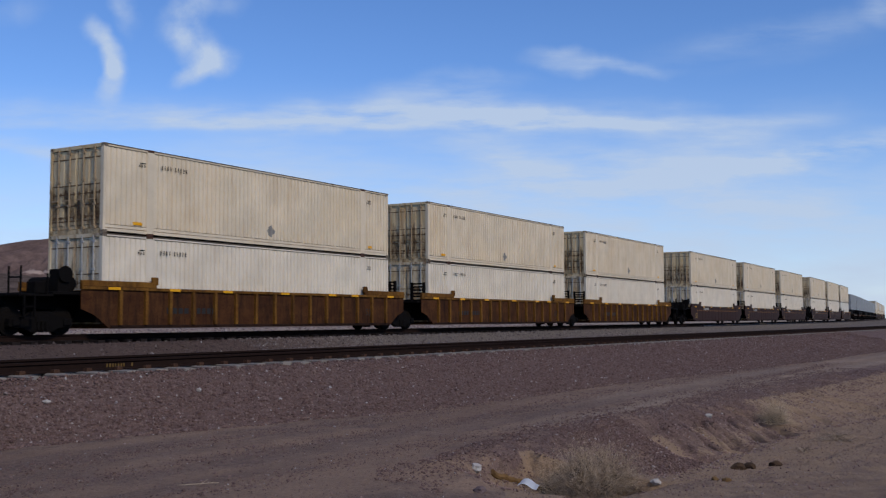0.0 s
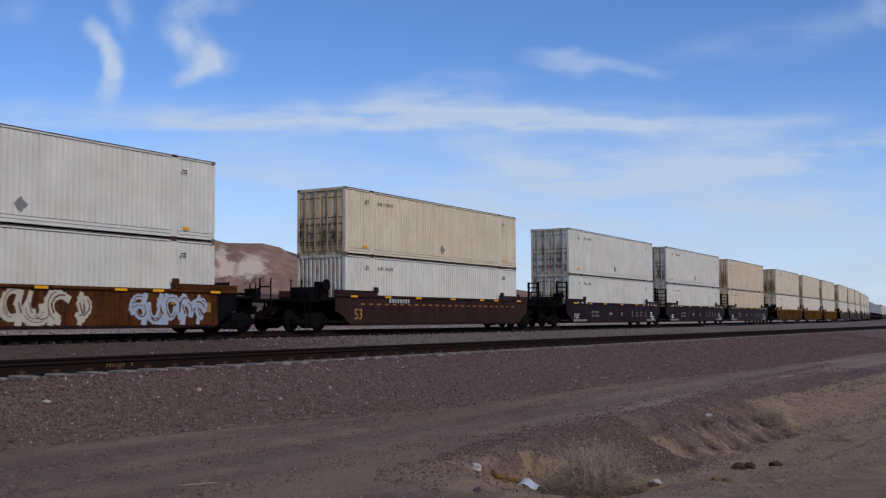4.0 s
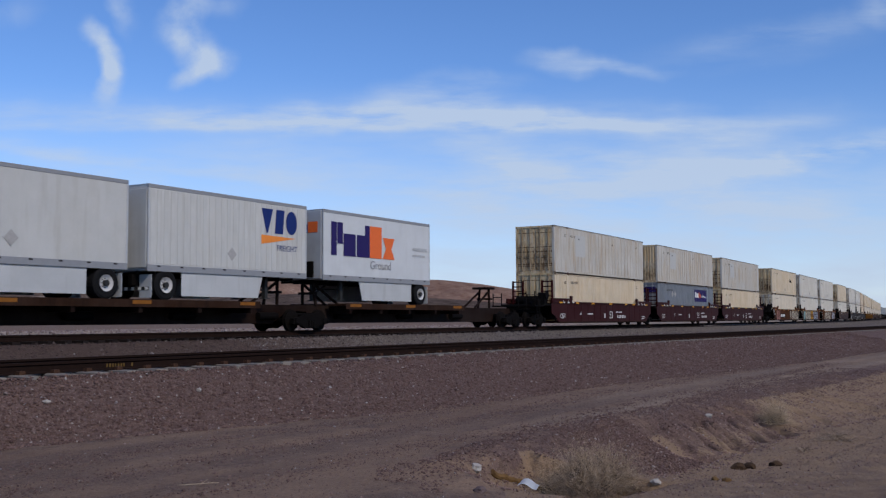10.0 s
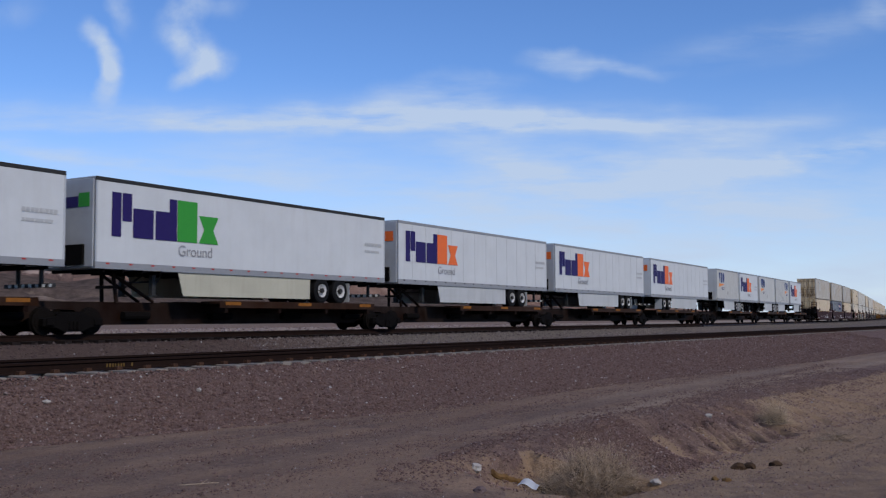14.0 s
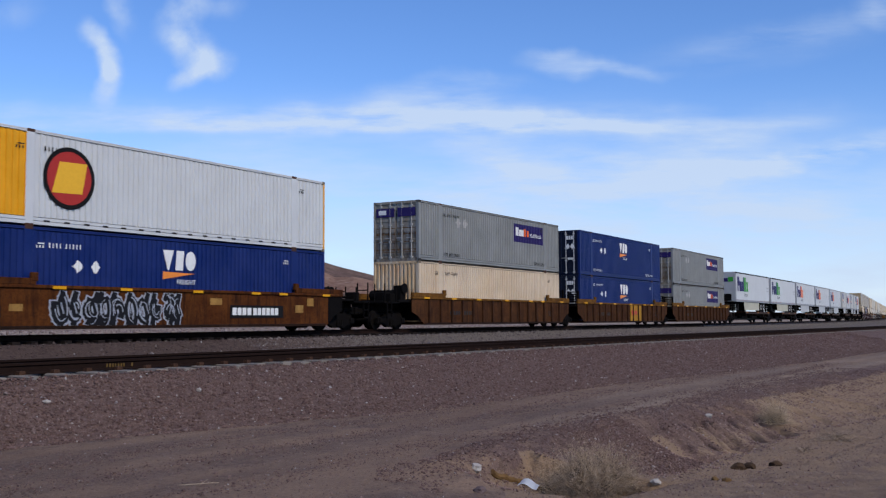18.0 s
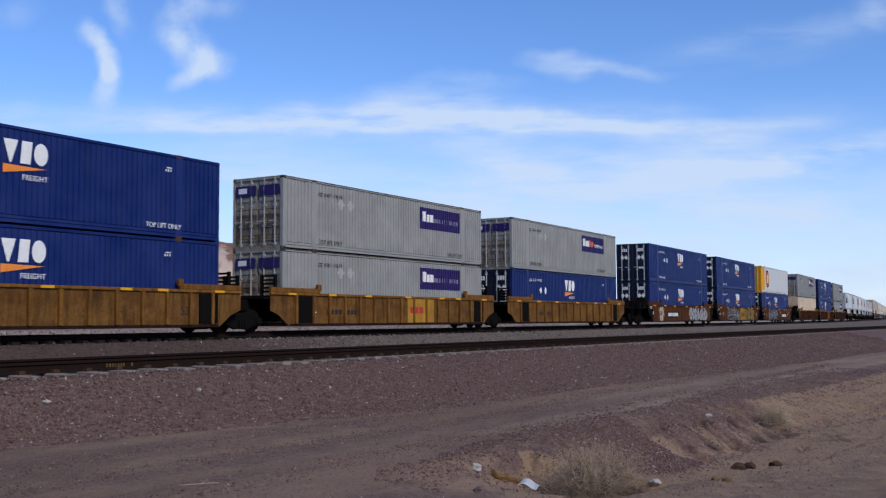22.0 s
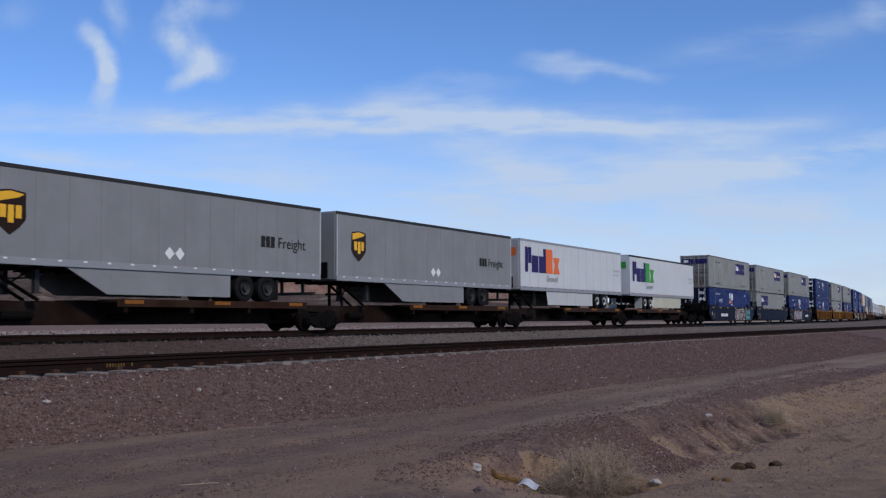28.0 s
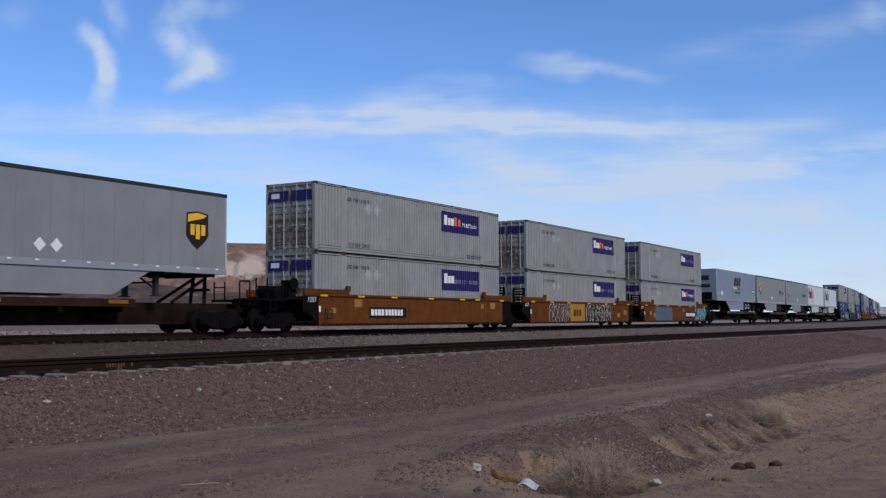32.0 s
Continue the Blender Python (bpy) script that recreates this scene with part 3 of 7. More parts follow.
hill("foothill", "low dark foothill on the desert plain", [(-33.03, 1.4), (-27.17, 2.01), (-23.32, 2.69), (-22.52, 2.64), (-21.43, 2.48), (-20.05, 2.26), (-19.21, 2.38), (-18.09, 2.54), (-16.94, 2.34), (-15.77, 2.17), (-13.71, 1.93), (-11.91, 1.75), (-8.87, 1.63), (-5.16, 1.66), (0.49, 1.32), (6.74, 0.81), (12.83, 0.4)], 1250, 330, foot_mat, 31, 0.05)


# ---- tracks ----
M["clip"] = plain("rusty_clip", (0.052, 0.026, 0.016), 0.9, 0, 0.5)
M["fadedyellow"] = plain("worn_yellow_chalk", (0.11, 0.065, 0.018), 0.8, 0, 0.4)


def rail_outline():
    half = [(0.0, 0.0), (0.035, 0.0), (0.036, -0.035), (0.010, -0.05), (0.010, -0.135), (0.065, -0.155), (0.065, -0.17), (0.0, -0.17)]
    return half[1:-1] + [(-x, z) for x, z in reversed(half[1:-1])]


def rail_along(name, stations, z, label):
    """One rail swept along (x, y, heading) stations."""
    prof = rail_outline()
    verts, faces = [], []
    for x, y, h in stations:
        nx, ny = -math.sin(h), math.cos(h)
        verts += [(x + nx * u, y + ny * u, z + w) for u, w in prof]
    n = len(prof)
    for i in range(len(stations) - 1):
        for j in range(n):
            k = (j + 1) % n
            faces.append((i * n + j, i * n + k, (i + 1) * n + k, (i + 1) * n + j))
    me = bpy.data.meshes.new(name)
    me.from_pydata(verts, [], faces)
    me.materials.append(M["rail"])
    me.materials.append(M["railtop"])
    for p in me.polygons:
        if p.normal.z > 0.9 and p.center.z > z - 0.01:
            p.material_index = 1
    return tagged(new(name, me), label, "rail", "rails of the tracks", "structure")


def offset(st, d):
    return [(x - math.sin(h) * d, y + math.cos(h) * d, h) for x, y, h in st]


main_st = [on_track(s) for s in list(range(-900, 30, 30)) + list(range(30, 260, 10)) + list(range(260, 1800, 40))]
nh = math.atan(-0.035)
near_st = [(x, near_track(x), nh) for x in range(-300, 401, 20)]
for d in (-0.755, 0.755):
    rail_along("rail", offset(main_st, d), 0.0, "dark rusty steel rail of the main track")
    r = rail_along("rail", offset(near_st, d), NEAR_Z, "dark rusty steel rail of the near track")
    if d < 0:
        bm = bmesh.new()
        for i in range(8):
            xx = 11.81 + i * 0.058 + (0.11 if i == 7 else 0)
            yy = near_track(xx) + d - 0.014
            box(bm, xx, xx + (0.034 if i % 3 else 0.026), yy - 0.004, yy, NEAR_Z - 0.125, NEAR_Z - 0.065)
        small(part("paint_mark", bm, M["fadedyellow"], r, "worn yellow chalk mark shown as bars"))


def tie_mesh(mat, w=0.24, l=2.62, h=0.19, seed=0):
    bm = boxes((-w / 2, w / 2, -l / 2, l / 2, -h, 0), bevel=0.012)
    rng = random.Random(seed)
    for v in bm.verts:
        v.co += Vector((rng.uniform(-0.008, 0.008), rng.uniform(-0.03, 0.03), rng.uniform(-0.006, 0.006)))
    return mesh_of("tie", bm, mat)


tie_shapes = [tie_mesh(M["tie"], seed=i) for i in range(5)]
concrete_ties = [tie_mesh(M["concrete"], 0.26, 2.60, 0.20, seed=9 + i) for i in range(5)]
near_bed = tagged(new("track_bed"), "pale concrete cross ties under the near track", "ties", kind="structure")
main_bed = tagged(new("track_bed"), "old wooden cross ties under the main track", "ties", kind="structure")
rng = random.Random(4)
for i in range(150):
    x = 1.0 + i * 0.61 * math.cos(nh)
    piece("tie", concrete_ties[i % 5], near_bed, pose(x, near_track(x) + rng.uniform(-0.05, 0.05), NEAR_Z - 0.172, 0, 0, math.degrees(nh) + rng.uniform(-1, 1)))
clip_bm = bmesh.new()
for i in range(150):
    x = 1.0 + i * 0.61 * math.cos(nh)
    for d in (-0.86, -0.65, 0.65, 0.86):
        yc = near_track(x) + d
        box(clip_bm, x - 0.055, x + 0.055, yc - 0.045, yc + 0.045, NEAR_Z - 0.175, NEAR_Z - 0.115)
small(part("rail_clip", clip_bm, M["clip"], near_bed, "rusty rail clips on the ties"))
for i in range(140):
    x, y, h = on_track(4 + i * 0.61)
    piece("tie", tie_shapes[i % 5], main_bed, pose(x, y + rng.uniform(-0.05, 0.05), -0.172, 0, 0, math.degrees(h)))


# ---- far masts and a track up the mountain ----
def far_point(az, el, dist):
    a = ya - radians(az)
    return Vector((dist * math.cos(a), dist * math.sin(a), EYE_Z + dist * math.tan(radians(el))))


M["mastgrey"] = plain("hazy_mast_grey", (0.30, 0.32, 0.36), 0.7, 0, 0.1)


def mast(az, el0, el1, dist):
    p, q = far_point(az, el0 - 0.06, dist), far_point(az, el1, dist)
    c = tagged(new("radio_mast"), "slender lattice radio mast on the far mountain", "mast", "masts on the mountain")
    c.matrix_basis = Matrix.Translation(p)
    h = (q - p).length
    bm = bmesh.new()
    for i in range(3):
        a = 2 * math.pi * i / 3
        tube(bm, (1.1 * math.cos(a), 1.1 * math.sin(a), 0), (0.5 * math.cos(a), 0.5 * math.sin(a), h), 0.15, 4)
    part("mast_legs", bm, M["mastgrey"], c)
    bm = bmesh.new()
    n = 9
    for k in range(n):
        z = h * (k + 0.5) / n
        for i in range(3):
            a, b = 2 * math.pi * i / 3, 2 * math.pi * (i + 1) / 3
            tube(bm, (math.cos(a), math.sin(a), z), (math.cos(b), math.sin(b), z + h / n * 0.5), 0.10, 3)
    small(part("mast_brace", bm, M["mastgrey"], c))
    return c


# ---- containers ----
CL, CW, CH = 16.154, 2.591, 2.896
HL, HW = CL / 2, CW / 2


def corrugated(bm, x0, x1, y, z0, z1, out, pitch=0.212, deep=0.044):
    """A trapezoid-corrugated sheet along x; out is the sign of y that faces outwards."""
    n = max(1, round((x1 - x0) / pitch))
    p = (x1 - x0) / n
    xs = []
    for i in range(n):
        a = x0 + i * p
        xs += [(a, 0), (a + p * 0.42, 0), (a + p * 0.54, -deep), (a + p * 0.88, -deep)]
    xs.append((x1, 0))
    lo = [bm.verts.new((x, y + out * d, z0)) for x, d in xs]
    hi = [bm.verts.new((x, y + out * d, z1)) for x, d in xs]
    for i in range(len(xs) - 1):
        f = (lo[i], lo[i + 1], hi[i + 1], hi[i])
        bm.faces.new(f if out < 0 else tuple(reversed(f)))


def corrugated_end(bm, x, y0, y1, z0, z1, out, pitch=0.212, deep=0.044):
    n = max(1, round((y1 - y0) / pitch))
    p = (y1 - y0) / n
    ys = []
    for i in range(n):
        a = y0 + i * p
        ys += [(a, 0), (a + p * 0.42, 0), (a + p * 0.54, -deep), (a + p * 0.88, -deep)]
    ys.append((y1, 0))
    lo = [bm.verts.new((x + out * d, y, z0)) for y, d in ys]
    hi = [bm.verts.new((x + out * d, y, z1)) for y, d in ys]
    for i in range(len(ys) - 1):
        f = (lo[i], lo[i + 1], hi[i + 1], hi[i])
        bm.faces.new(f if out > 0 else tuple(reversed(f)))


def sheet_depth(x):
    """How deep the middle bay of a container's side lies at x."""
    n = round(11.9 / 0.212)
    p = 11.9 / n
    f = ((x + 5.95) / p) % 1.0
    return 0.044 * float(np.interp(f, (0, 0.42, 0.54, 0.88, 1.0), (0, 0, 1, 1, 0)))


def wrap(bm, x0, x1, low, high, lift=0.004):
    """A painted mark that follows the corrugation between x0 and x1; low and high give its edges at x."""
    p = 11.9 / round(11.9 / 0.212)
    xs = {x0, x1, (x0 + x1) / 2}
    for i in range(60):
        for f in (0.0, 0.42, 0.54, 0.88):
            v = -5.95 + (i + f) * p
            if x0 < v < x1:
                xs.add(v)
    xs = sorted(xs)
    rows = []
    for x in xs:
        y = -HW + 0.006 + sheet_depth(x) - lift
        rows.append((bm.verts.new((x, y, low(x))), bm.verts.new((x, y, high(x)))))
    for (a, b), (c_, d) in zip(rows, rows[1:]):
        bm.faces.new((a, c_, d, b))


def wrapped(bm, x0, x1, z0, z1, lift=0.004):
    wrap(bm, x0, x1, lambda x: z0, lambda x: z1, lift)


def wrapped_diamond(bm, x, z, r, lift=0.004):
    wrap(bm, x - r, x + r, lambda v: z - (r - abs(v - x)) - 0.0005, lambda v: z + (r - abs(v - x)) + 0.0005, lift)


def end_frame(bm, x, s):
    a, b = sorted((x, x - s * 0.1))
    box(bm, a, b, -HW + 0.1, HW - 0.1, CH - 0.12, CH - 0.003)
    box(bm, a, b, -HW + 0.1, HW - 0.1, 0.0, 0.16)
    box(bm, a, b, HW - 0.1, HW, 0.0, CH)


def container_shell(ends):
    """Far side, roof, floor and end frames of a container in one welded body."""
    bm = bmesh.new()
    corrugated(bm, -HL + 0.1, HL - 0.1, HW - 0.006, 0.0, CH - 0.01, 1)
    for e, x in ((0, -HL), (1, HL)):
        s = -1 if e == 0 else 1
        if not ends[e]:
            a, b = sorted((x - s * 0.16, x - s * 0.12))
            box(bm, a, b, -HW + 0.02, HW - 0.02, 0.1, CH - 0.1)
        if e:
            end_frame(bm, x, s)
    box(bm, -HL + 0.1, HL - 0.1, -HW + 0.1, HW - 0.02, CH - 0.07, CH - 0.02)
    box(bm, -HL + 0.1, HL - 0.1, -HW + 0.1, HW - 0.02, 0.10, 0.14)
    return bm


def near_side(c, flat, mats):
    """The side seen from the road: three bays of sheet between posts, and the rails above and below."""
    seams = [-HL + 0.10, -6.25, -5.95, 5.95, 6.25, HL - 0.10]
    y = -HW
    for i in (0, 2, 4):
        bm = bmesh.new()
        if flat:
            box(bm, seams[i], seams[i + 1], y, y + 0.03, 0.16, CH - 0.10)
            strip = mesh_of("panel_strip", boxes((-0.03, 0.03, -0.012, 0, 0.2, CH - 0.14)), mats[0])
            for k in range(int((seams[i + 1] - seams[i]) / 0.61)):
                piece("panel_strip", strip, c, pose(seams[i] + 0.3 + 0.61 * k, y, 0))
        else:
            corrugated(bm, seams[i], seams[i + 1], y + 0.006, 0.30, CH - 0.11, -1)
        part("side_panel", bm, mats[0 if i else 1], c)
    for n, (x0, x1) in enumerate(((-HL, -HL + 0.10), (-6.25, -5.95), (5.95, 6.25), (HL - 0.10, HL))):
        part("post", boxes((x0, x1, y, y + 0.16, 0.05 if n in (1, 2) else 0.0, CH - (0.05 if n in (1, 2) else 0.0)), bevel=0.01), mats[1] if n in (0, 3) else mats[0], c)
    part("bottom_rail", boxes((-HL + 0.1, HL - 0.1, y + 0.002, y + 0.12, 0.065, 0.165), (-HL + 0.1, HL - 0.1, y + 0.016, y + 0.12, 0.185, 0.28), (-HL + 0.1, HL - 0.1, y + 0.06, y + 0.12, 0.16, 0.19), bevel=0.006), mats[0], c)
    bm = boxes((-HL + 0.1, HL - 0.1, y + 0.004, y + 0.12, CH - 0.09, CH - 0.035), bevel=0.006)
    for f in box(bm, -HL + 0.1, HL - 0.1, y - 0.004, y + 0.12, CH - 0.035, CH - 0.002):
        f.material_index = 1
    part("top_rail", bm, [mats[0], mats[0] if mats[0] in (M["navy"], M["brightwhite"]) else M["roofedge"]], c)


M["roofedge"] = rusted("grimy_roof_edge", (0.060, 0.048, 0.040), (0.16, 0.13, 0.10), (0.020, 0.015, 0.012), 0.8)
M["castpaint"] = rusted("grimy_casting_paint", (0.13, 0.10, 0.075), (0.20, 0.16, 0.12), (0.05, 0.035, 0.025), 0.7)
M["hingerust"] = plain("dark_hinge_rust", (0.115, 0.066, 0.034), 0.85, 0, 0.5)
casting_me = mesh_of("corner_casting", boxes((-0.09, 0.09, -0.085, 0.085, -0.06, 0.06), bevel=0.012), M["castpaint"])
navycast_me = casting_me.copy()
navycast_me.materials[0] = M["navy"]
greycast_me = casting_me.copy()
greycast_me.materials[0] = M["darkmetal"]
rustcast_me = mesh_of("lift_casting", boxes((-0.15, 0.15, -0.06, 0.06, -0.05, 0.05), bevel=0.012), M["rust"])


def door_leaf_mesh(material, ribs=5, upright=False):
    w = HW - 0.11
    bm = boxes((-0.03, 0.03, -w / 2 + 0.01, w / 2 - 0.01, 0.18, CH - 0.13), bevel=0.008)
    if upright:
        for y0, y1 in ((-w / 2 + 0.06, -0.10), (0.02, 0.24), (0.33, w / 2 - 0.05)):
            box(bm, -0.05, -0.03, y0, y1, 0.30, CH - 0.26, 0.012)
    for i in range(0 if upright else ribs):
        z = 0.34 + i * (CH - 0.8) / (ribs - 1)
        box(bm, -0.055, -0.03, -w / 2 + 0.07, w / 2 - 0.07, z, z + 0.20, 0.012)
    return mesh_of("door", bm, material)


def lock_rod_mesh(material):
    bm = bmesh.new()
    tube(bm, (0, 0, 0.10), (0, 0, CH - 0.06), 0.030, 6)
    for z in (0.2, 0.95, 1.75, CH - 0.24):
        box(bm, -0.03, 0.04, -0.07, 0.07, z - 0.035, z + 0.035)
    box(bm, -0.05, -0.02, -0.02, 0.28, 1.10, 1.14)
    return mesh_of("lock_rod", bm, material)


hinge_bm = bmesh.new()
for z_ in (0.42, 0.55, 0.92, 1.30, 1.58, 2.45):
    box(hinge_bm, -0.028, -0.022, -0.55, 0.55, z_, z_ + 0.035)
for y_ in (-0.50, -0.16, 0.14, 0.46):
    box(hinge_bm, -0.034, -0.028, y_ - 0.05, y_ + 0.05, 0.50, 0.60)
    box(hinge_bm, -0.034, -0.028, y_ - 0.03, y_ + 0.03, 1.26, 1.38)
hinge_me = mesh_of("hinge", hinge_bm, M["hingerust"])


def decal(bm, x0, x1, z0, z1, lift=0.0, y=-HW - 0.004):
    box(bm, x0, x1, y - 0.003 - lift, y - lift, z0, z1)


def diamond(bm, x, z, r, y=-HW - 0.004):
    prism(bm, [(x - r, z), (x, z - r), (x + r, z), (x, z + r)], y - 0.004, y)


def bars(bm, x, z, h, widths, gap=0.05, y=-HW - 0.004):
    for w in widths:
        decal(bm, x, x + w, z, z + h, y=y)
        x += w + gap


text_cache = {}


def lettering(text, size, material, shear=0.0):
    """Words as a flat, slightly thick mesh that faces -y, with its origin at the left end of the base line."""
    key = (text, size, material.name, shear)
    if key not in text_cache:
        cu = bpy.data.curves.new("words", "FONT")
        cu.body, cu.size, cu.extrude, cu.shear = text, size, 0.002, shear
        ob = bpy.data.objects.new("words", cu)
        scene.collection.objects.link(ob)
        bpy.context.view_layer.update()
        me = bpy.data.meshes.new_from_object(ob.evaluated_get(bpy.context.evaluated_depsgraph_get()))
        bpy.data.objects.remove(ob)
        me.transform(Matrix.Rotation(radians(90), 4, "X"))
        me.name = "lettering"
        me.materials.clear()
        me.materials.append(material)
        text_cache[key] = me
    return text_cache[key]


def id_marks(c, material, inner=False):
    bm = bmesh.new()
    bars(bm, -5.40 if inner else -5.62, CH - 0.60, 0.15, [0.045, 0.035, 0.045, 0.035, 0.0, 0.045, 0.035, 0.045, 0.035, 0.045], 0.09)
    small(part("number_mark", bm, material, c, "illegible painted number, shown as bars"))
    for x in (-5.85, 5.45) if inner else (-6.62, 6.40):
        bm = bmesh.new()
        bars(bm, x + 0.05, CH - 0.50, 0.035, [0.24])
        bars(bm, x, CH - 0.62, 0.08, [0.05, 0.05, 0.05], 0.06)
        small(part("data_plate", bm, material, c))


def multimodal_sign(c, x, z, faded):
    """Purple panel with a white word block and an orange one."""
    bm = bmesh.new()
    wrapped(bm, x, x + 3.8, z, z + 1.03)
    p = part("sign_panel", bm, M["purple"], c, "purple company sign panel")
    y = -HW + 0.002
    x, z, k = x + 0.12, z + 0.1, 1.0
    def blocks(rows, mat):
        bm = bmesh.new()
        for a, b, q, r in rows:
            wrapped(bm, x + a, x + b, z + q, z + r, 0.008)
        small(part("word_block", bm, mat, p))

    blocks([(0.14, 0.40, 0.26, 0.74), (0.46, 0.72, 0.26, 0.62), (0.78, 1.06, 0.26, 0.62)], M["signwhite"])
    if not faded:
        blocks([(1.12, 1.42, 0.26, 0.70), (1.47, 1.73, 0.26, 0.62)], M["orange"])
        piece("lettering", lettering("MultiModal", 0.33, M["signwhite"]), p, pose(x + 1.90, y - 0.003, z + 0.26), "white word on the sign")
    else:
        blocks([(1.15 + 0.24 * i, 1.15 + 0.24 * i + (0.09 if i % 3 else 0.15), 0.26, 0.46) for i in range(10)], M["fadedsign"])


def wedge_logo(c, x, z, w, word, wedge, y=-HW - 0.005):
    """Three slanted blocks over an orange wedge, w wide with their foot at z: a freight company's mark as plain shapes."""
    bm = bmesh.new()
    h = 0.44 * w
    prism(bm, [(x, z + h), (x + 0.14 * w, z), (x + 0.18 * w, z), (x + 0.32 * w, z + h)], y - 0.003, y)
    prism(bm, [(x + 0.37 * w, z), (x + 0.60 * w, z), (x + 0.64 * w, z + h), (x + 0.41 * w, z + h)], y - 0.003, y)
    prism(bm, [(x + 0.84 * w + 0.16 * w * math.cos(a), z + 0.5 * h + 0.5 * h * math.sin(a)) for a in (2 * math.pi * i / 18 for i in range(18))], y - 0.003, y)
    small(part("word_block", bm, word, c, "plain blocks in place of a company mark"))
    bm = bmesh.new()
    prism(bm, [(x, z - 0.04 * w), (x, z - 0.21 * w), (x + 0.98 * w, z - 0.06 * w)], y - 0.003, y)
    part("wedge", bm, wedge, c, "orange wedge of the company mark")
    piece("lettering", lettering("FREIGHT", 0.15 * w, word), c, pose(x + 0.42 * w, y - 0.004, z - 0.31 * w), "small word below the mark")


DOORS = {"creampale": M["paledoor"], "cream": M["creamdoor"], "tan": M["tandoor"], "white": M["whitedoor"], "dirtywhite": M["paneldoor"], "grey": M["greydoor"], "greywarm": M["greydoor"], "navy": M["navydark"]}
M["fadedsign"] = plain("worn_white_on_purple", (0.16, 0.15, 0.22), 0.6, 0, 0.3)
M["rodgrey"] = plain("dull_grey_rod", (0.31, 0.305, 0.29), 0.7, 0.0, 0.3)
M["rodsteel"] = plain("rusty_rod_steel", (0.30, 0.225, 0.14), 0.7, 0.1, 0.35)


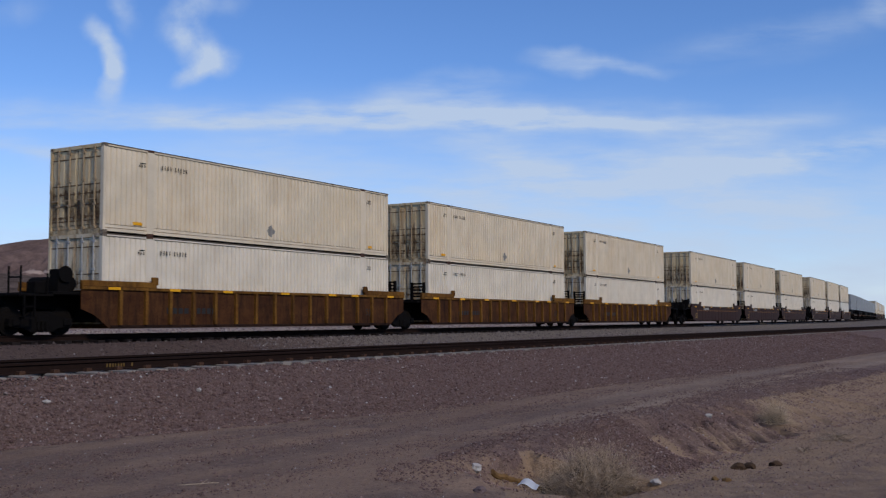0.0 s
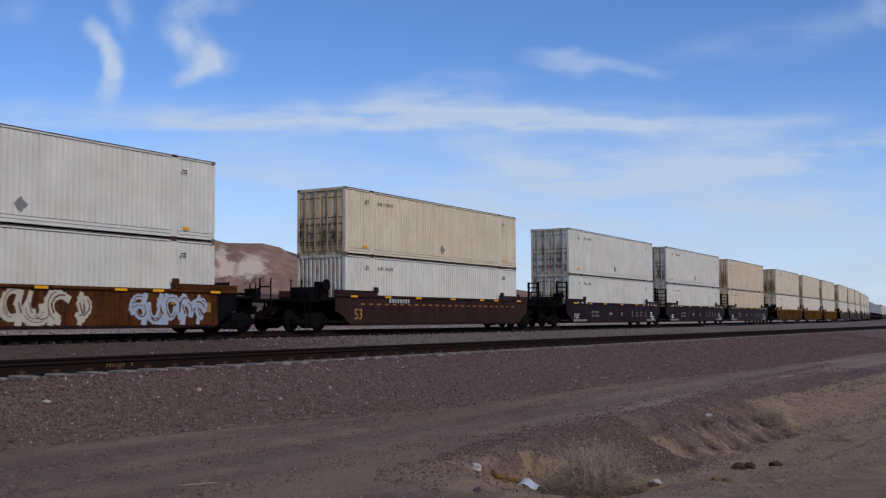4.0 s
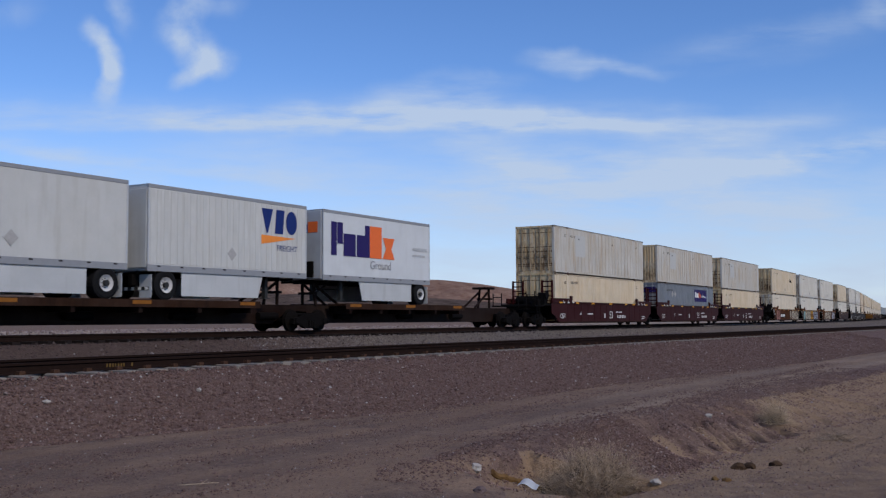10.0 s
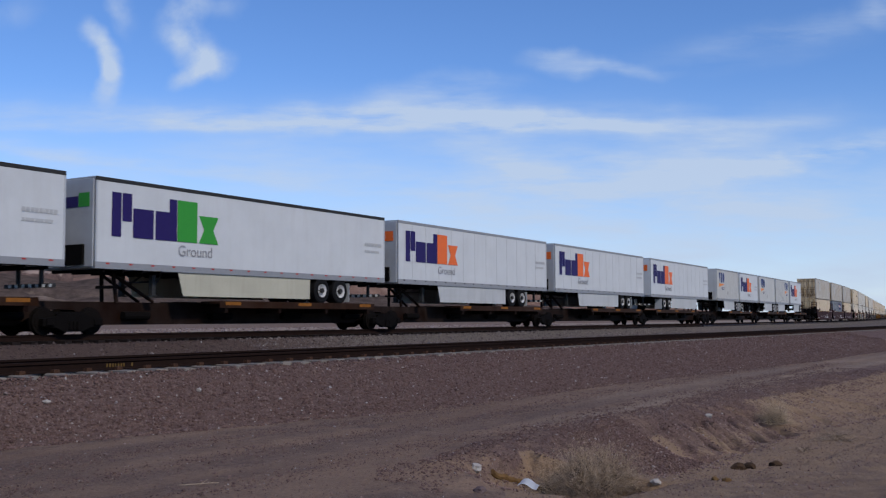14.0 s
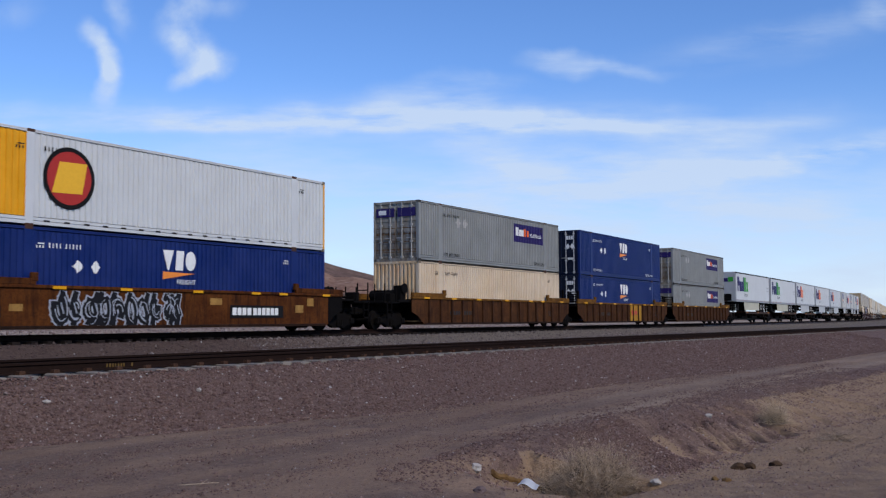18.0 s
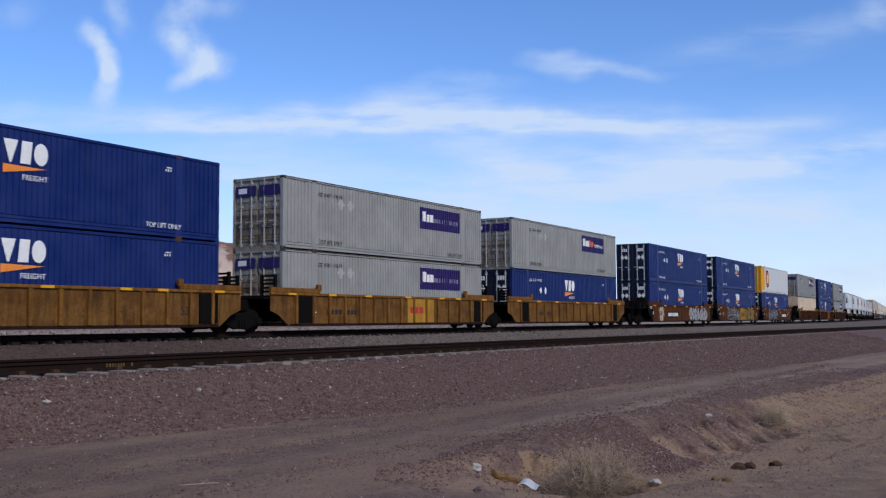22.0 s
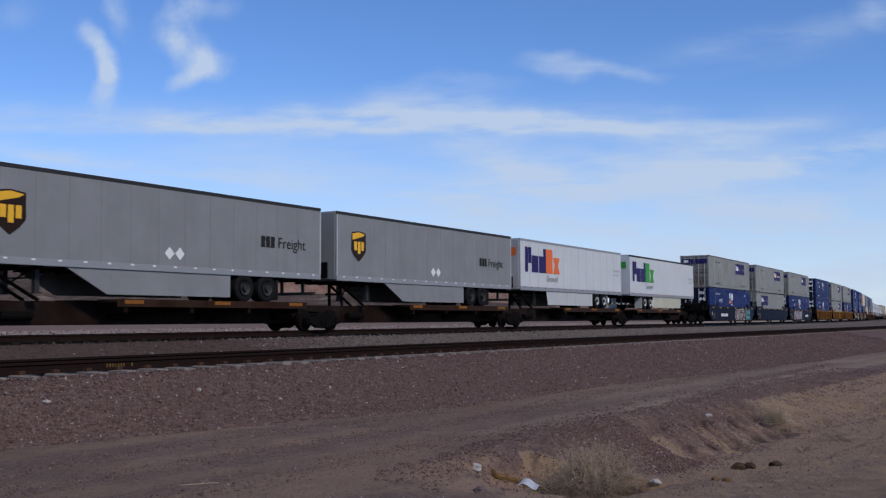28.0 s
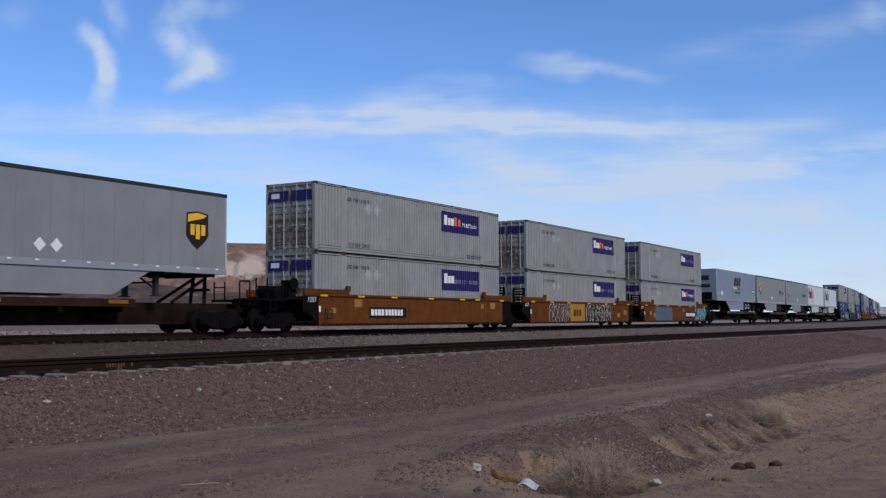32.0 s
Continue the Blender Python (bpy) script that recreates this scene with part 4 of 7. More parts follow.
def container(look_, ends=(False, True), door_mat=None, logo="", dirt=True):
    """One 53-foot container, origin at the middle of its underside, door end to the rear (-x)."""
    body_mat = M[look_]
    c = new("container")
    flat = logo == "panel"
    ring = logo == "ring"
    dm = DOORS.get(look_, body_mat)
    if ring:
        dm = M["yellow"]
    piece("body", mesh_of("body", container_shell(ends), body_mat), c, Matrix())
    bm = bmesh.new()
    end_frame(bm, -HL, -1)
    part("end_frame", bm, dm, c)
    near_side(c, flat, (body_mat, M["yellow"] if ring else body_mat))
    for x in (-HL + 0.09, HL - 0.09):
        for y in (-HW + 0.08, HW - 0.08):
            for z in (0.06, CH - 0.055):
                if y < 0 or x < 0:
                    piece("corner_casting", navycast_me if look_ == "navy" else greycast_me if look_ in ("grey", "greywarm", "bluegrey") else casting_me, c, pose(x, y, z))
    for x in (-6.1, 6.1):
        for z in (0.05, CH - 0.04):
            piece("lift_casting", rustcast_me, c, pose(x, -HW + 0.055, z), "rusty lift casting")
    for e, x in ((0, -HL), (1, HL)):
        s = -1 if e == 0 else 1
        if ends[e]:
            bm = bmesh.new()
            corrugated_end(bm, x - s * 0.01, -HW + 0.1, HW - 0.1, 0.16, CH - 0.10, s)
            part("end_wall", bm, dm if e == 0 else body_mat, c)
    if not ends[0]:
        leaf = door_leaf_mesh(dm, 5, look_ in ("cream", "creampale", "white", "dirtywhite", "tan"))
        rod = lock_rod_mesh(M["rodgrey"] if look_ in ("white", "creampale", "grey", "greywarm", "bluegrey") else M["metal"] if look_ == "navy" or ring else M["rodsteel"])
        w = HW - 0.11
        for sy in (-1, 1):
            d = piece("door", leaf, c, pose(-HL + 0.07, sy * (w / 2 + 0.01), 0), "stained door leaf")
            for q in (-0.27, 0.27):
                piece("lock_rod", rod, d, pose(-0.065, q, 0), "vertical door lock rod")
            if dm is not M["navydark"] and not ring:
                small(piece("hinge", hinge_me, d, pose(-0.03, 0, 0, 0, 0, 0), "rust-dark hinge straps"))
    ink = M["signwhite"] if look_ in ("navy",) else M["ink"]
    id_marks(c, ink, look_ in ("navy", "grey", "greywarm", "bluegrey"))
    if logo == "tag":
        r_ = random.Random(9)
        bm = bmesh.new()
        p = Vector((3.2, -HW - 0.006, 1.95))
        for i in range(46):
            t = i / 45
            q = Vector((3.2 + 1.5 * t + 0.10 * math.cos(17 * t * 2), -HW - 0.006, 1.80 - 0.12 * t + 0.20 * math.sin(15 * t * 2.1) * (1 - 0.5 * t)))
            tube(bm, p, q, 0.016, 4)
            p = q
        part("spray_tag", bm, M["sprayblack"], c, "black sprayed scrawl")
    if logo in ("placard", "tag"):
        bm = bmesh.new()
        wrapped_diamond(bm, 0.04, 0.62, 0.25)
        part("placard", bm, M["fadeddark"], c, "grey diamond placard")
        part("notice", boxes((-6.85, -6.45, -HW - 0.008, -HW - 0.004, 0.34, 0.44)), M["signyellow"], c, "small yellow notice")
        part("notice", boxes((6.5, 6.8, -HW - 0.008, -HW - 0.004, 0.34, 0.44)), M["signyellow"], c, "small yellow notice")
    if logo in ("modal", "modalfaded", "modalrev"):
        x = -5.62 if logo == "modalrev" else 2.05
        multimodal_sign(c, x, 1.54, logo != "modal")
        bm = bmesh.new()
        r_ = 0.26
        for x in ((-4.25, -3.57) if logo != "modalrev" else (4.2, 4.85)):
            wrapped_diamond(bm, x, 2.08, r_)
        part("placard", bm, M["fadedink"], c, "pair of worn diamond placards")
        for x in (-5.78, 4.5):
            piece("lettering", lettering("TOP LIFT ONLY", 0.23, M["ink"]), c, pose(x, -HW - 0.006, 0.34), "small stencilled handling notice")
        if not ends[0]:
            part("door_sign", boxes((-HL - 0.022, -HL - 0.016, -1.12, -0.1, CH - 0.75, CH - 0.33), (-HL - 0.022, -HL - 0.016, 0.08, 1.12, CH - 0.75, CH - 0.33)), M["purple"], c, "purple sign panels on the doors")
            part("door_word", boxes((-HL - 0.027, -HL - 0.023, 0.55, 0.98, CH - 0.63, CH - 0.42)), M["signwhite"], c)
    if logo == "wedge":
        wedge_logo(c, -0.82, 1.82, 1.53, M["signwhite"], M["ydecal"])
        bm = bmesh.new()
        for x in (-4.3, -3.62):
            wrapped_diamond(bm, x, 1.78, 0.20)
        part("placard", bm, M["signwhite"], c, "pair of white diamond placards")
        for x in (-5.82, 4.6):
            piece("lettering", lettering("TOP LIFT ONLY", 0.23, M["signwhite"]), c, pose(x, -HW - 0.006, 0.34), "small stencilled handling notice")
        bm = bmesh.new()
        for y in (-0.82, 0.42):
            for q in (0, 0.16, 0.32):
                box(bm, -HL - 0.026, -HL - 0.020, y + q, y + q + 0.12, CH - 0.60, CH - 0.36)
        for y, z in ((-0.78, 1.86), (-0.48, 1.86), (0.52, 1.86), (0.82, 1.86)):
            rim = [(y - 0.15, z), (y, z - 0.19), (y + 0.15, z), (y, z + 0.19)]
            outer, inner = [[bm.verts.new((xx, p, q)) for p, q in rim] for xx in (-HL - 0.026, -HL - 0.020)]
            bm.faces.new(outer)
            bm.faces.new(inner[::-1])
            for i in range(4):
                bm.faces.new((outer[i], inner[i], inner[i - 1], outer[i - 1]))
        box(bm, -HL - 0.026, -HL - 0.020, -0.85, -0.45, 1.0, 1.14)
        small(part("door_mark", bm, M["signwhite"], c, "white blocks in place of marks on the doors"))
    if logo == "ring":
        bm = bmesh.new()
        for r, y in ((0.96, -HW - 0.004), ):
            prism(bm, [(-4.70 + r * math.cos(a), 1.57 + r * 1.0 * math.sin(a)) for a in (2 * math.pi * i / 40 for i in range(40))], y - 0.004, y)
        ring = part("emblem", bm, M["black"], c, "round black and red emblem")
        bm = bmesh.new()
        prism(bm, [(-4.70 + 0.82 * math.cos(a), 1.57 + 0.82 * math.sin(a)) for a in (2 * math.pi * i / 40 for i in range(40))], -HW - 0.013, -HW - 0.009)
        part("emblem_field", bm, M["red"], ring)
        bm = bmesh.new()
        prism(bm, [(-5.35, 1.08), (-4.22, 1.12), (-4.05, 2.08), (-5.08, 2.05)], -HW - 0.019, -HW - 0.014)
        part("door_mark", boxes((-HL - 0.030, -HL - 0.024, 0.42, 0.66, 2.12, 2.36), (-HL - 0.030, -HL - 0.024, 0.72, 0.96, 2.12, 2.36)), M["signwhite"], c, "pair of white placards on the doors")
        part("emblem_block", bm, M["gold"], ring, "golden block on the emblem")
        bm = bmesh.new()
        for i in range(16):
            x = -5.6 + i * 0.74
            decal(bm, x, x + 0.22, 0.16, 0.22, y=-HW + 0.006)
        small(part("lashing_slot", bm, M["ink"], c))
    if logo == "panel":
        bm = bmesh.new()
        decal(bm, -4.85, -3.2, 1.15, 2.5, y=-HW - 0.014)
        part("faded_patch", bm, M["fadedpatch"], c, "faded square where a sign was removed")
        bm = bmesh.new()
        for x in (-4.35, 1.6):
            bars(bm, x, 2.2, 0.09, [0.16], y=-HW - 0.018)
        small(part("small_mark", bm, M["ink"], c))
    return c


M["fadeddark"] = plain("worn_grey_placard", (0.19, 0.18, 0.165), 0.7, 0, 0.25)
M["fadedpatch"] = plain("faded_patch", (0.435, 0.43, 0.405), 0.6, 0, 0.1)


# ---- trucks and wheels ----
def wheel_mesh():
    bm = bmesh.new()
    tube(bm, (0, -0.065, 0), (0, 0.045, 0), 0.42, 20)
    tube(bm, (0, 0.045, 0), (0, 0.075, 0), 0.45, 20)
    tube(bm, (0, -0.085, 0), (0, -0.065, 0), 0.33, 16)
    tube(bm, (0, -0.16, 0), (0, -0.085, 0), 0.11, 10)
    return mesh_of("wheel", bm, M["wheel"])


def side_frame_mesh():
    bm = bmesh.new()
    prism(bm, [(-1.12, 0.50), (-1.12, 0.28), (-0.62, 0.22), (-0.35, 0.10), (0.35, 0.10), (0.62, 0.22), (1.12, 0.28), (1.12, 0.50), (0.55, 0.58), (0.32, 0.72), (-0.32, 0.72), (-0.55, 0.58)], -0.09, 0.09)
    for x in (-0.14, 0, 0.14):
        tube(bm, (x, -0.12, 0.16), (x, -0.12, 0.42), 0.055, 8)
    for x in (-0.89, 0.89):
        box(bm, x - 0.13, x + 0.13, -0.15, -0.09, 0.29, 0.50, 0.02)
    return mesh_of("side_frame", bm, M["steel"])


wheel_me, side_me = wheel_mesh(), side_frame_mesh()
axle_bm = bmesh.new()
tube(axle_bm, (0, -0.7, 0), (0, 0.7, 0), 0.08, 8)
axle_me = mesh_of("axle", axle_bm, M["steel"])


def truck(car, x):
    """A two-axle truck with its centre over x."""
    t = part("truck", boxes((-0.22, 0.22, -1.1, 1.1, 0.30, 0.66), (-0.5, 0.5, -0.5, 0.5, 0.5, 0.72), bevel=0.02), M["steel"], car, "grimy two-axle rail truck")
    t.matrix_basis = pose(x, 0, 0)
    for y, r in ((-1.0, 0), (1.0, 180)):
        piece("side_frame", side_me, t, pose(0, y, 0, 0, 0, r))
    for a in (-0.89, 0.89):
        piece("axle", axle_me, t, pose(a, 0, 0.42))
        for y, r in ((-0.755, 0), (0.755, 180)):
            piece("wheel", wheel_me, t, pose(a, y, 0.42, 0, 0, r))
    return t


def coupler(car, x, s):
    bm = boxes((min(x, x + s * 0.75), max(x, x + s * 0.75), -0.12, 0.12, 0.72, 0.95), (min(x + s * 0.75, x + s * 1.0), max(x + s * 0.75, x + s * 1.0), -0.17, 0.17, 0.66, 1.0), bevel=0.03)
    part("coupler", bm, M["steel"], car, "dark steel coupler")


# ---- well cars ----
M["dullplate"] = rusted("worn_ochre_paint", (0.115, 0.048, 0.010), (0.19, 0.088, 0.016), (0.026, 0.012, 0.006), 0.75)
M["plateyellow"] = rusted("worn_yellow_plate", (0.34, 0.17, 0.02), (0.42, 0.22, 0.03), (0.12, 0.06, 0.02), 0.5)
# these two sheet colours carry the shade between ribs as well as rust
M["shadedrust"] = rusted("shaded_rust_brown_sheet", (0.044, 0.016, 0.0065), (0.085, 0.034, 0.012), (0.012, 0.007, 0.005), 0.85)
M["shadedochre"] = rusted("shaded_ochre_sheet", (0.110, 0.047, 0.011), (0.185, 0.088, 0.022), (0.030, 0.015, 0.009), 0.8)
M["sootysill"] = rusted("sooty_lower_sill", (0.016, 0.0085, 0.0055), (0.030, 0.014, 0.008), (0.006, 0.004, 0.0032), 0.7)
M["taperust"] = plain("worn_orange_tape", (0.20, 0.075, 0.012), 0.7, 0, 0.5)
M["paleochre"] = rusted("faded_ochre_patch", (0.26, 0.135, 0.035), (0.34, 0.20, 0.06), (0.12, 0.06, 0.02), 0.6)
M["umbercar"] = rusted("umber_brown_car_paint", (0.036, 0.014, 0.007), (0.068, 0.028, 0.012), (0.013, 0.007, 0.005), 0.7)

FLOOR = 0.328          # underside of the lower container above the rail
WELL = dict(
    rib=("rustcar", True, "signyellow"), ochre=("ochrecar", True, "signyellow"), orange=("orangecar", False, "signyellow"),
    maroon=("maroon", False, "signyellow"), dark=("darkcar", False, "signyellow"), brown=("browncar", False, "signyellow"), blue=("bluecar", False, "signyellow"), tanrib=("umbercar", True, "signyellow"))


def well_car(style, rear_end, front_end, marks=""):
    """One unit round a 53-foot well. An outer end carries a platform, truck and coupler; an inner one shares a truck with its neighbour."""
    col, ribbed, tapes = WELL[style]
    if marks.startswith("W"):
        col = "orangeclean"
    paint = M[col]
    c = new("well_car")
    W, T = 1.50, 1.50
    ext = 0.95
    for sy in (-1, 1):
        y0, y1 = sorted((sy * W, sy * (W - 0.05)))
        # side sheet with its ends cut away over the trucks
        bm = bmesh.new()
        prism(bm, [(-HL + 0.15, 0.20), (HL - 0.15, 0.20), (HL + 0.45, 0.62), (HL + ext, 0.80), (HL + ext, T), (-HL - ext, T), (-HL - ext, 0.80), (-HL - 0.45, 0.62)], y0 + 0.012, y1 - 0.012)
        # rib and ochre sheets are painted darker than their ribs, as if shaded
        side = part("side_wall", bm, M["shadedochre"] if style == "ochre" else M["shadedrust"] if style in ("rib", "tanrib") else paint, c)
        bm = boxes((-HL - ext, HL + ext, y0 - 0.05, y1 + 0.05, T - 0.10, T), bevel=0.012)
        part("top_chord", bm, M["dullplate"] if style in ("tanrib", "rib") else paint, side)
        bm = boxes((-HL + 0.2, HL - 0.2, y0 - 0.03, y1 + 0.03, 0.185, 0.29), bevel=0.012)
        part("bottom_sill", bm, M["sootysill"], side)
        if ribbed:
            rb = mesh_of("rib", boxes((-0.06, 0.06, -0.075, 0.045, 0.29, T - 0.10), bevel=0.012), M["dullplate"] if style == "rib" else paint)
            n = 15
            for i in range(n):
                piece("rib", rb, side, pose(-HL + 0.55 + i * (CL - 1.1) / (n - 1), sy * (W + 0.02), 0))
        # raised guides over the ends of the well
        for s in (-1, 1):
            a, b = sorted((s * (HL + ext), s * (HL - 2.1)))
            bm = boxes((a, b, y0 - 0.03, y1 + 0.03, T + 0.002, T + 0.19), bevel=0.012)
            e = s * (HL - 2.05)
            box(bm, e - 0.12, e + 0.12, y0 - 0.04, y1 + 0.04, T + 0.10, T + 0.36, 0.02)
            part("end_guide", bm, M["dullplate"] if style in ("tanrib", "rib") else paint, c)
    # floor beams of the well
    bm = bmesh.new()
    for i in range(6):
        x = -HL + 0.6 + i * (CL - 1.2) / 5
        box(bm, x - 0.25, x + 0.25, -1.46, 1.46, 0.19, FLOOR)
    small(part("floor_beam", bm, paint, c))
    for s, outer in ((-1, rear_end), (1, front_end)):
        e = s * HL
        bm = bmesh.new()
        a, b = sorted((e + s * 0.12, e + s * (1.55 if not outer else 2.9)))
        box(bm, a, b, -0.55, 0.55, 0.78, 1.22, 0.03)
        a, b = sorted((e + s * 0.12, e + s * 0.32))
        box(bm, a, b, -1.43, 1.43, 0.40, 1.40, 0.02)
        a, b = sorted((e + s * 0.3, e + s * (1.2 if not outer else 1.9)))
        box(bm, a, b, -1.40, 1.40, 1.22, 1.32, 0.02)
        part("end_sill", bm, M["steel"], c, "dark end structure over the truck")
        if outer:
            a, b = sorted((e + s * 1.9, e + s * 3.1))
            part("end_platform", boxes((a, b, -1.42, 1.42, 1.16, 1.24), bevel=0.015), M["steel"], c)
            bm = bmesh.new()
            for y, d, top in ((-1.35, 3.0, 2.05), (-0.80, 3.0, 2.05), (0.80, 3.0, 1.95), (1.35, 3.0, 1.95), (-1.38, 2.1, 1.85)):
                tube(bm, (e + s * d, y, 1.2), (e + s * d, y, top), 0.032, 6)
            for y in (-1.35, 0.80):
                tube(bm, (e + s * 3.0, y, 1.72), (e + s * 3.0, y + 0.55, 1.72), 0.026, 6)
            small(part("hand_rail", bm, M["steel"], c, "dark end hand rail"))
            bm = bmesh.new()
            tube(bm, (e + s * 0.95, -0.95, 1.58), (e + s * 0.95, 0.75, 1.58), 0.25, 12)
            for y in (-0.7, 0.5):
                box(bm, e + s * 0.95 - 0.10, e + s * 0.95 + 0.10, y - 0.05, y + 0.05, 1.30, 1.44)
            part("air_reservoir", bm, M["steel"], c, "grimy air reservoir across the car's end")
            bm = boxes((e + s * 2.25 - 0.2, e + s * 2.25 + 0.2, -1.30, -0.85, 1.24, 1.62), (e + s * 1.55 - 0.16, e + s * 1.55 + 0.16, -0.6, 0.0, 1.24, 1.70), bevel=0.03)
            tube(bm, (e + s * 1.55, -0.3, 1.45), (e + s * 2.25, -1.05, 1.40), 0.05, 6)
            part("brake_valve", bm, M["steel"], c, "grimy brake valve and its pipes")
            step = boxes((e + s * 2.75 - 0.2, e + s * 2.75 + 0.2, -1.46, -1.40, 0.50, 0.56), (e + s * 2.75 - 0.2, e + s * 2.75 - 0.16, -1.46, -1.40, 0.5, 1.2), (e + s * 2.75 + 0.16, e + s * 2.75 + 0.2, -1.46, -1.40, 0.5, 1.2), (e + s * 2.75 - 0.2, e + s * 2.75 + 0.2, -1.46, -1.40, 0.84, 0.88))
            part("end_step", step, M["steel"], c, "steel side step under the platform")
            truck(c, e + (1.25 if s > 0 else -2.05))
            coupler(c, e + s * 2.6, s)
            if s < 0 or style in ("dark", "maroon"):
                bm = boxes((e + s * 1.5 - 0.22, e + s * 1.5 + 0.22, -1.38, -0.95, 1.24, 2.0), bevel=0.02)
                tube(bm, (e + s * 1.5, -1.40, 1.85), (e + s * 1.5, -1.46, 1.85), 0.25, 14)
                part("hand_brake", bm, M["steel"], c, "hand brake housing with its wheel")
        if not outer or style in ("maroon", "dark"):
            tall = 2.75 if style in ("maroon", "dark") else 2.2
            bm = bmesh.new()
            for y0 in (-1.38, 0.55):
                for y in (y0, y0 + 0.66):
                    a, b = sorted((e + s * 0.42, e + s * 0.56))
                    box(bm, a, b, y, y + 0.10, 1.3, tall, 0.01)
                for k in range(5):
                    z = 1.5 + k * (tall - 1.6) / 4
                    box(bm, a + 0.02, b - 0.02, y0 + 0.08, y0 + 0.68, z, z + 0.07)
            small(part("end_ladder", bm, paint if style in ("maroon",) else M["steel"], c, "steel end ladder"))
    if not rear_end:
        truck(c, -HL - 2.1)
    # reflective strips, stencils
    strip = mesh_of("reflector", boxes((-0.24, 0.24, -0.004, 0, 0, 0.085)), M[tapes])
    yy = -W - 0.052
    xs = (-HL + 0.3, -HL + 2.9, -2.6, 0.6, 3.6, HL - 2.9, HL - 0.2)
    for x in xs:
        piece("reflector", strip, c, pose(x, yy, T - 0.092 if style in ("rib", "ochre", "tanrib") else T - 0.115), "yellow reflective strip")
    light = M["signwhite"] if style in ("maroon", "dark", "blue", "brown") else M["ink"]
    yy = -W - 0.004 + 0.012
    if style in ("dark", "maroon", "brown", "blue"):
        stiff = mesh_of("stiffener", boxes((-0.03, 0.03, -0.012, 0.0, 0.29, T - 0.10), bevel=0.004), paint)
        for i in range(13):
            piece("stiffener", stiff, c, pose(-6.6 + 1.1 * i, -W + 0.012, 0))
    if style == "orange":
        for s in (-1, 1):
            bm = bmesh.new()
            prism(bm, [(s * (HL + 0.952), 0.796), (s * (HL + 0.452), 0.614), (s * (HL - 0.02), 0.31), (s * (HL - 0.02), T - 0.12), (s * (HL + 0.952), T - 0.12)][::s], -W + 0.0095, -W + 0.0115)
            part("dark_panel", bm, M["steel"], c, "sooty black end panel")
    if ribbed:
        if style == "ochre":
            for x0, x1 in ((-7.42, -6.52), (6.9, 7.8)):
                part("dark_panel", boxes((x0, x1, yy - 0.05, yy - 0.004, 0.32, T - 0.14)), M["steel"], c, "black stencil panel")
        if marks == "TT":
            p = part("yellow_plate", boxes((0.55, 2.85, yy - 0.045, yy - 0.004, 0.30, T - 0.12)), M["plateyellow"], c, "yellow plate with a company mark as bars")
            small(part("plate_mark", boxes((0.75, 1.05, yy - 0.050, yy - 0.046, 0.72, 1.02), (1.15, 1.45, yy - 0.050, yy - 0.046, 0.72, 1.02), (1.55, 1.9, yy - 0.050, yy - 0.046, 0.72, 1.02)), M["red"], p))
        light, yy = M["ink"], yy - 0.022
    if ribbed:
        piece("lettering", lettering("53", 0.42, light), c, pose(HL - 2.05, yy + 0.016, 0.62), "painted length figure")
    elif style == "dark":
        piece("lettering", lettering("53", 0.52, light), c, pose(6.66, yy, 0.56), "painted length figure")
    elif style == "maroon":
        piece("lettering", lettering("53", 0.67, light), c, pose(1.95 if marks == "C" else 0.47, yy, 0.48), "painted length figure")
    else:
        piece("lettering", lettering("53", 0.64, M["fadedgold"] if style in ("brown", "blue") else M["sprayblack"]), c, pose(-7.72, yy - 0.008, 0.46), "painted length figure")
    if style in ("maroon", "dark"):
        piece("lettering", lettering("125T", 0.42, light), c, pose(-7.86, yy, 0.48), "painted load figure")
        piece("lettering", lettering(marks or "A", 0.30, light), c, pose(-4.6 if style == "maroon" else 0.58, yy, 0.66), "painted unit letter")
    elif style == "ochre":
        piece("lettering", lettering("125T", 0.30, M["signwhite"]), c, pose(-HL + 1.22, yy - 0.004, 0.55), "painted load figure")
    elif style == "orange":
        piece("lettering", lettering("125T", 0.28, M["signwhite"]), c, pose(-HL - 0.72, yy, 1.16), "painted load figure")
    bm = bmesh.new()
    if style in ("maroon", "dark"):
        top = -W - 0.054
        if style == "maroon":
            bars(bm, 3.4 if marks == "C" else 1.99, 0.50, 0.19, [0.11, 0.11, 0.11, 0.11, 0.0, 0.0, 0.12, 0.12, 0.12, 0.12], 0.07, y=yy)
            bars(bm, 3.2 if marks == "C" else 1.75, 0.86, 0.07, [0.25, 0.45, 0.3], 0.06, y=yy)
            bars(bm, -3.4, 0.72, 0.07, [0.85], y=yy)
            bars(bm, -0.45, 0.50, 0.30, [0.16], y=yy)
        else:
            faint = bmesh.new()
            for zz in (0.58, 0.82):
                bars(faint, -4.9, zz, 0.13, [0.10, 0.07, 0.10, 0.06, 0.0, 0.09, 0.10, 0.07, 0.10], 0.06, y=yy)
            bars(faint, -1.7, 0.70, 0.16, [0.5], y=yy)
            for q in range(4):
                bars(faint, 2.6 + 0.95 * q, 0.62, 0.06, [0.42], y=yy)
                bars(faint, 2.75 + 0.95 * q, 0.78, 0.17, [0.16], y=yy)
            small(part("stencil", faint, M["fadeddark"], c, "worn grey stencils shown as bars"))
        for x0 in (-7.4, -6.7, -6.0, 6.1, 6.8, 7.4):
            bars(bm, x0, T - 0.085, 0.17, [0.05], y=top)
            bars(bm, x0, T - 0.085, 0.06, [0.24], y=top)
        bars(bm, 7.05, 0.42, 0.05, [0.5], y=yy)
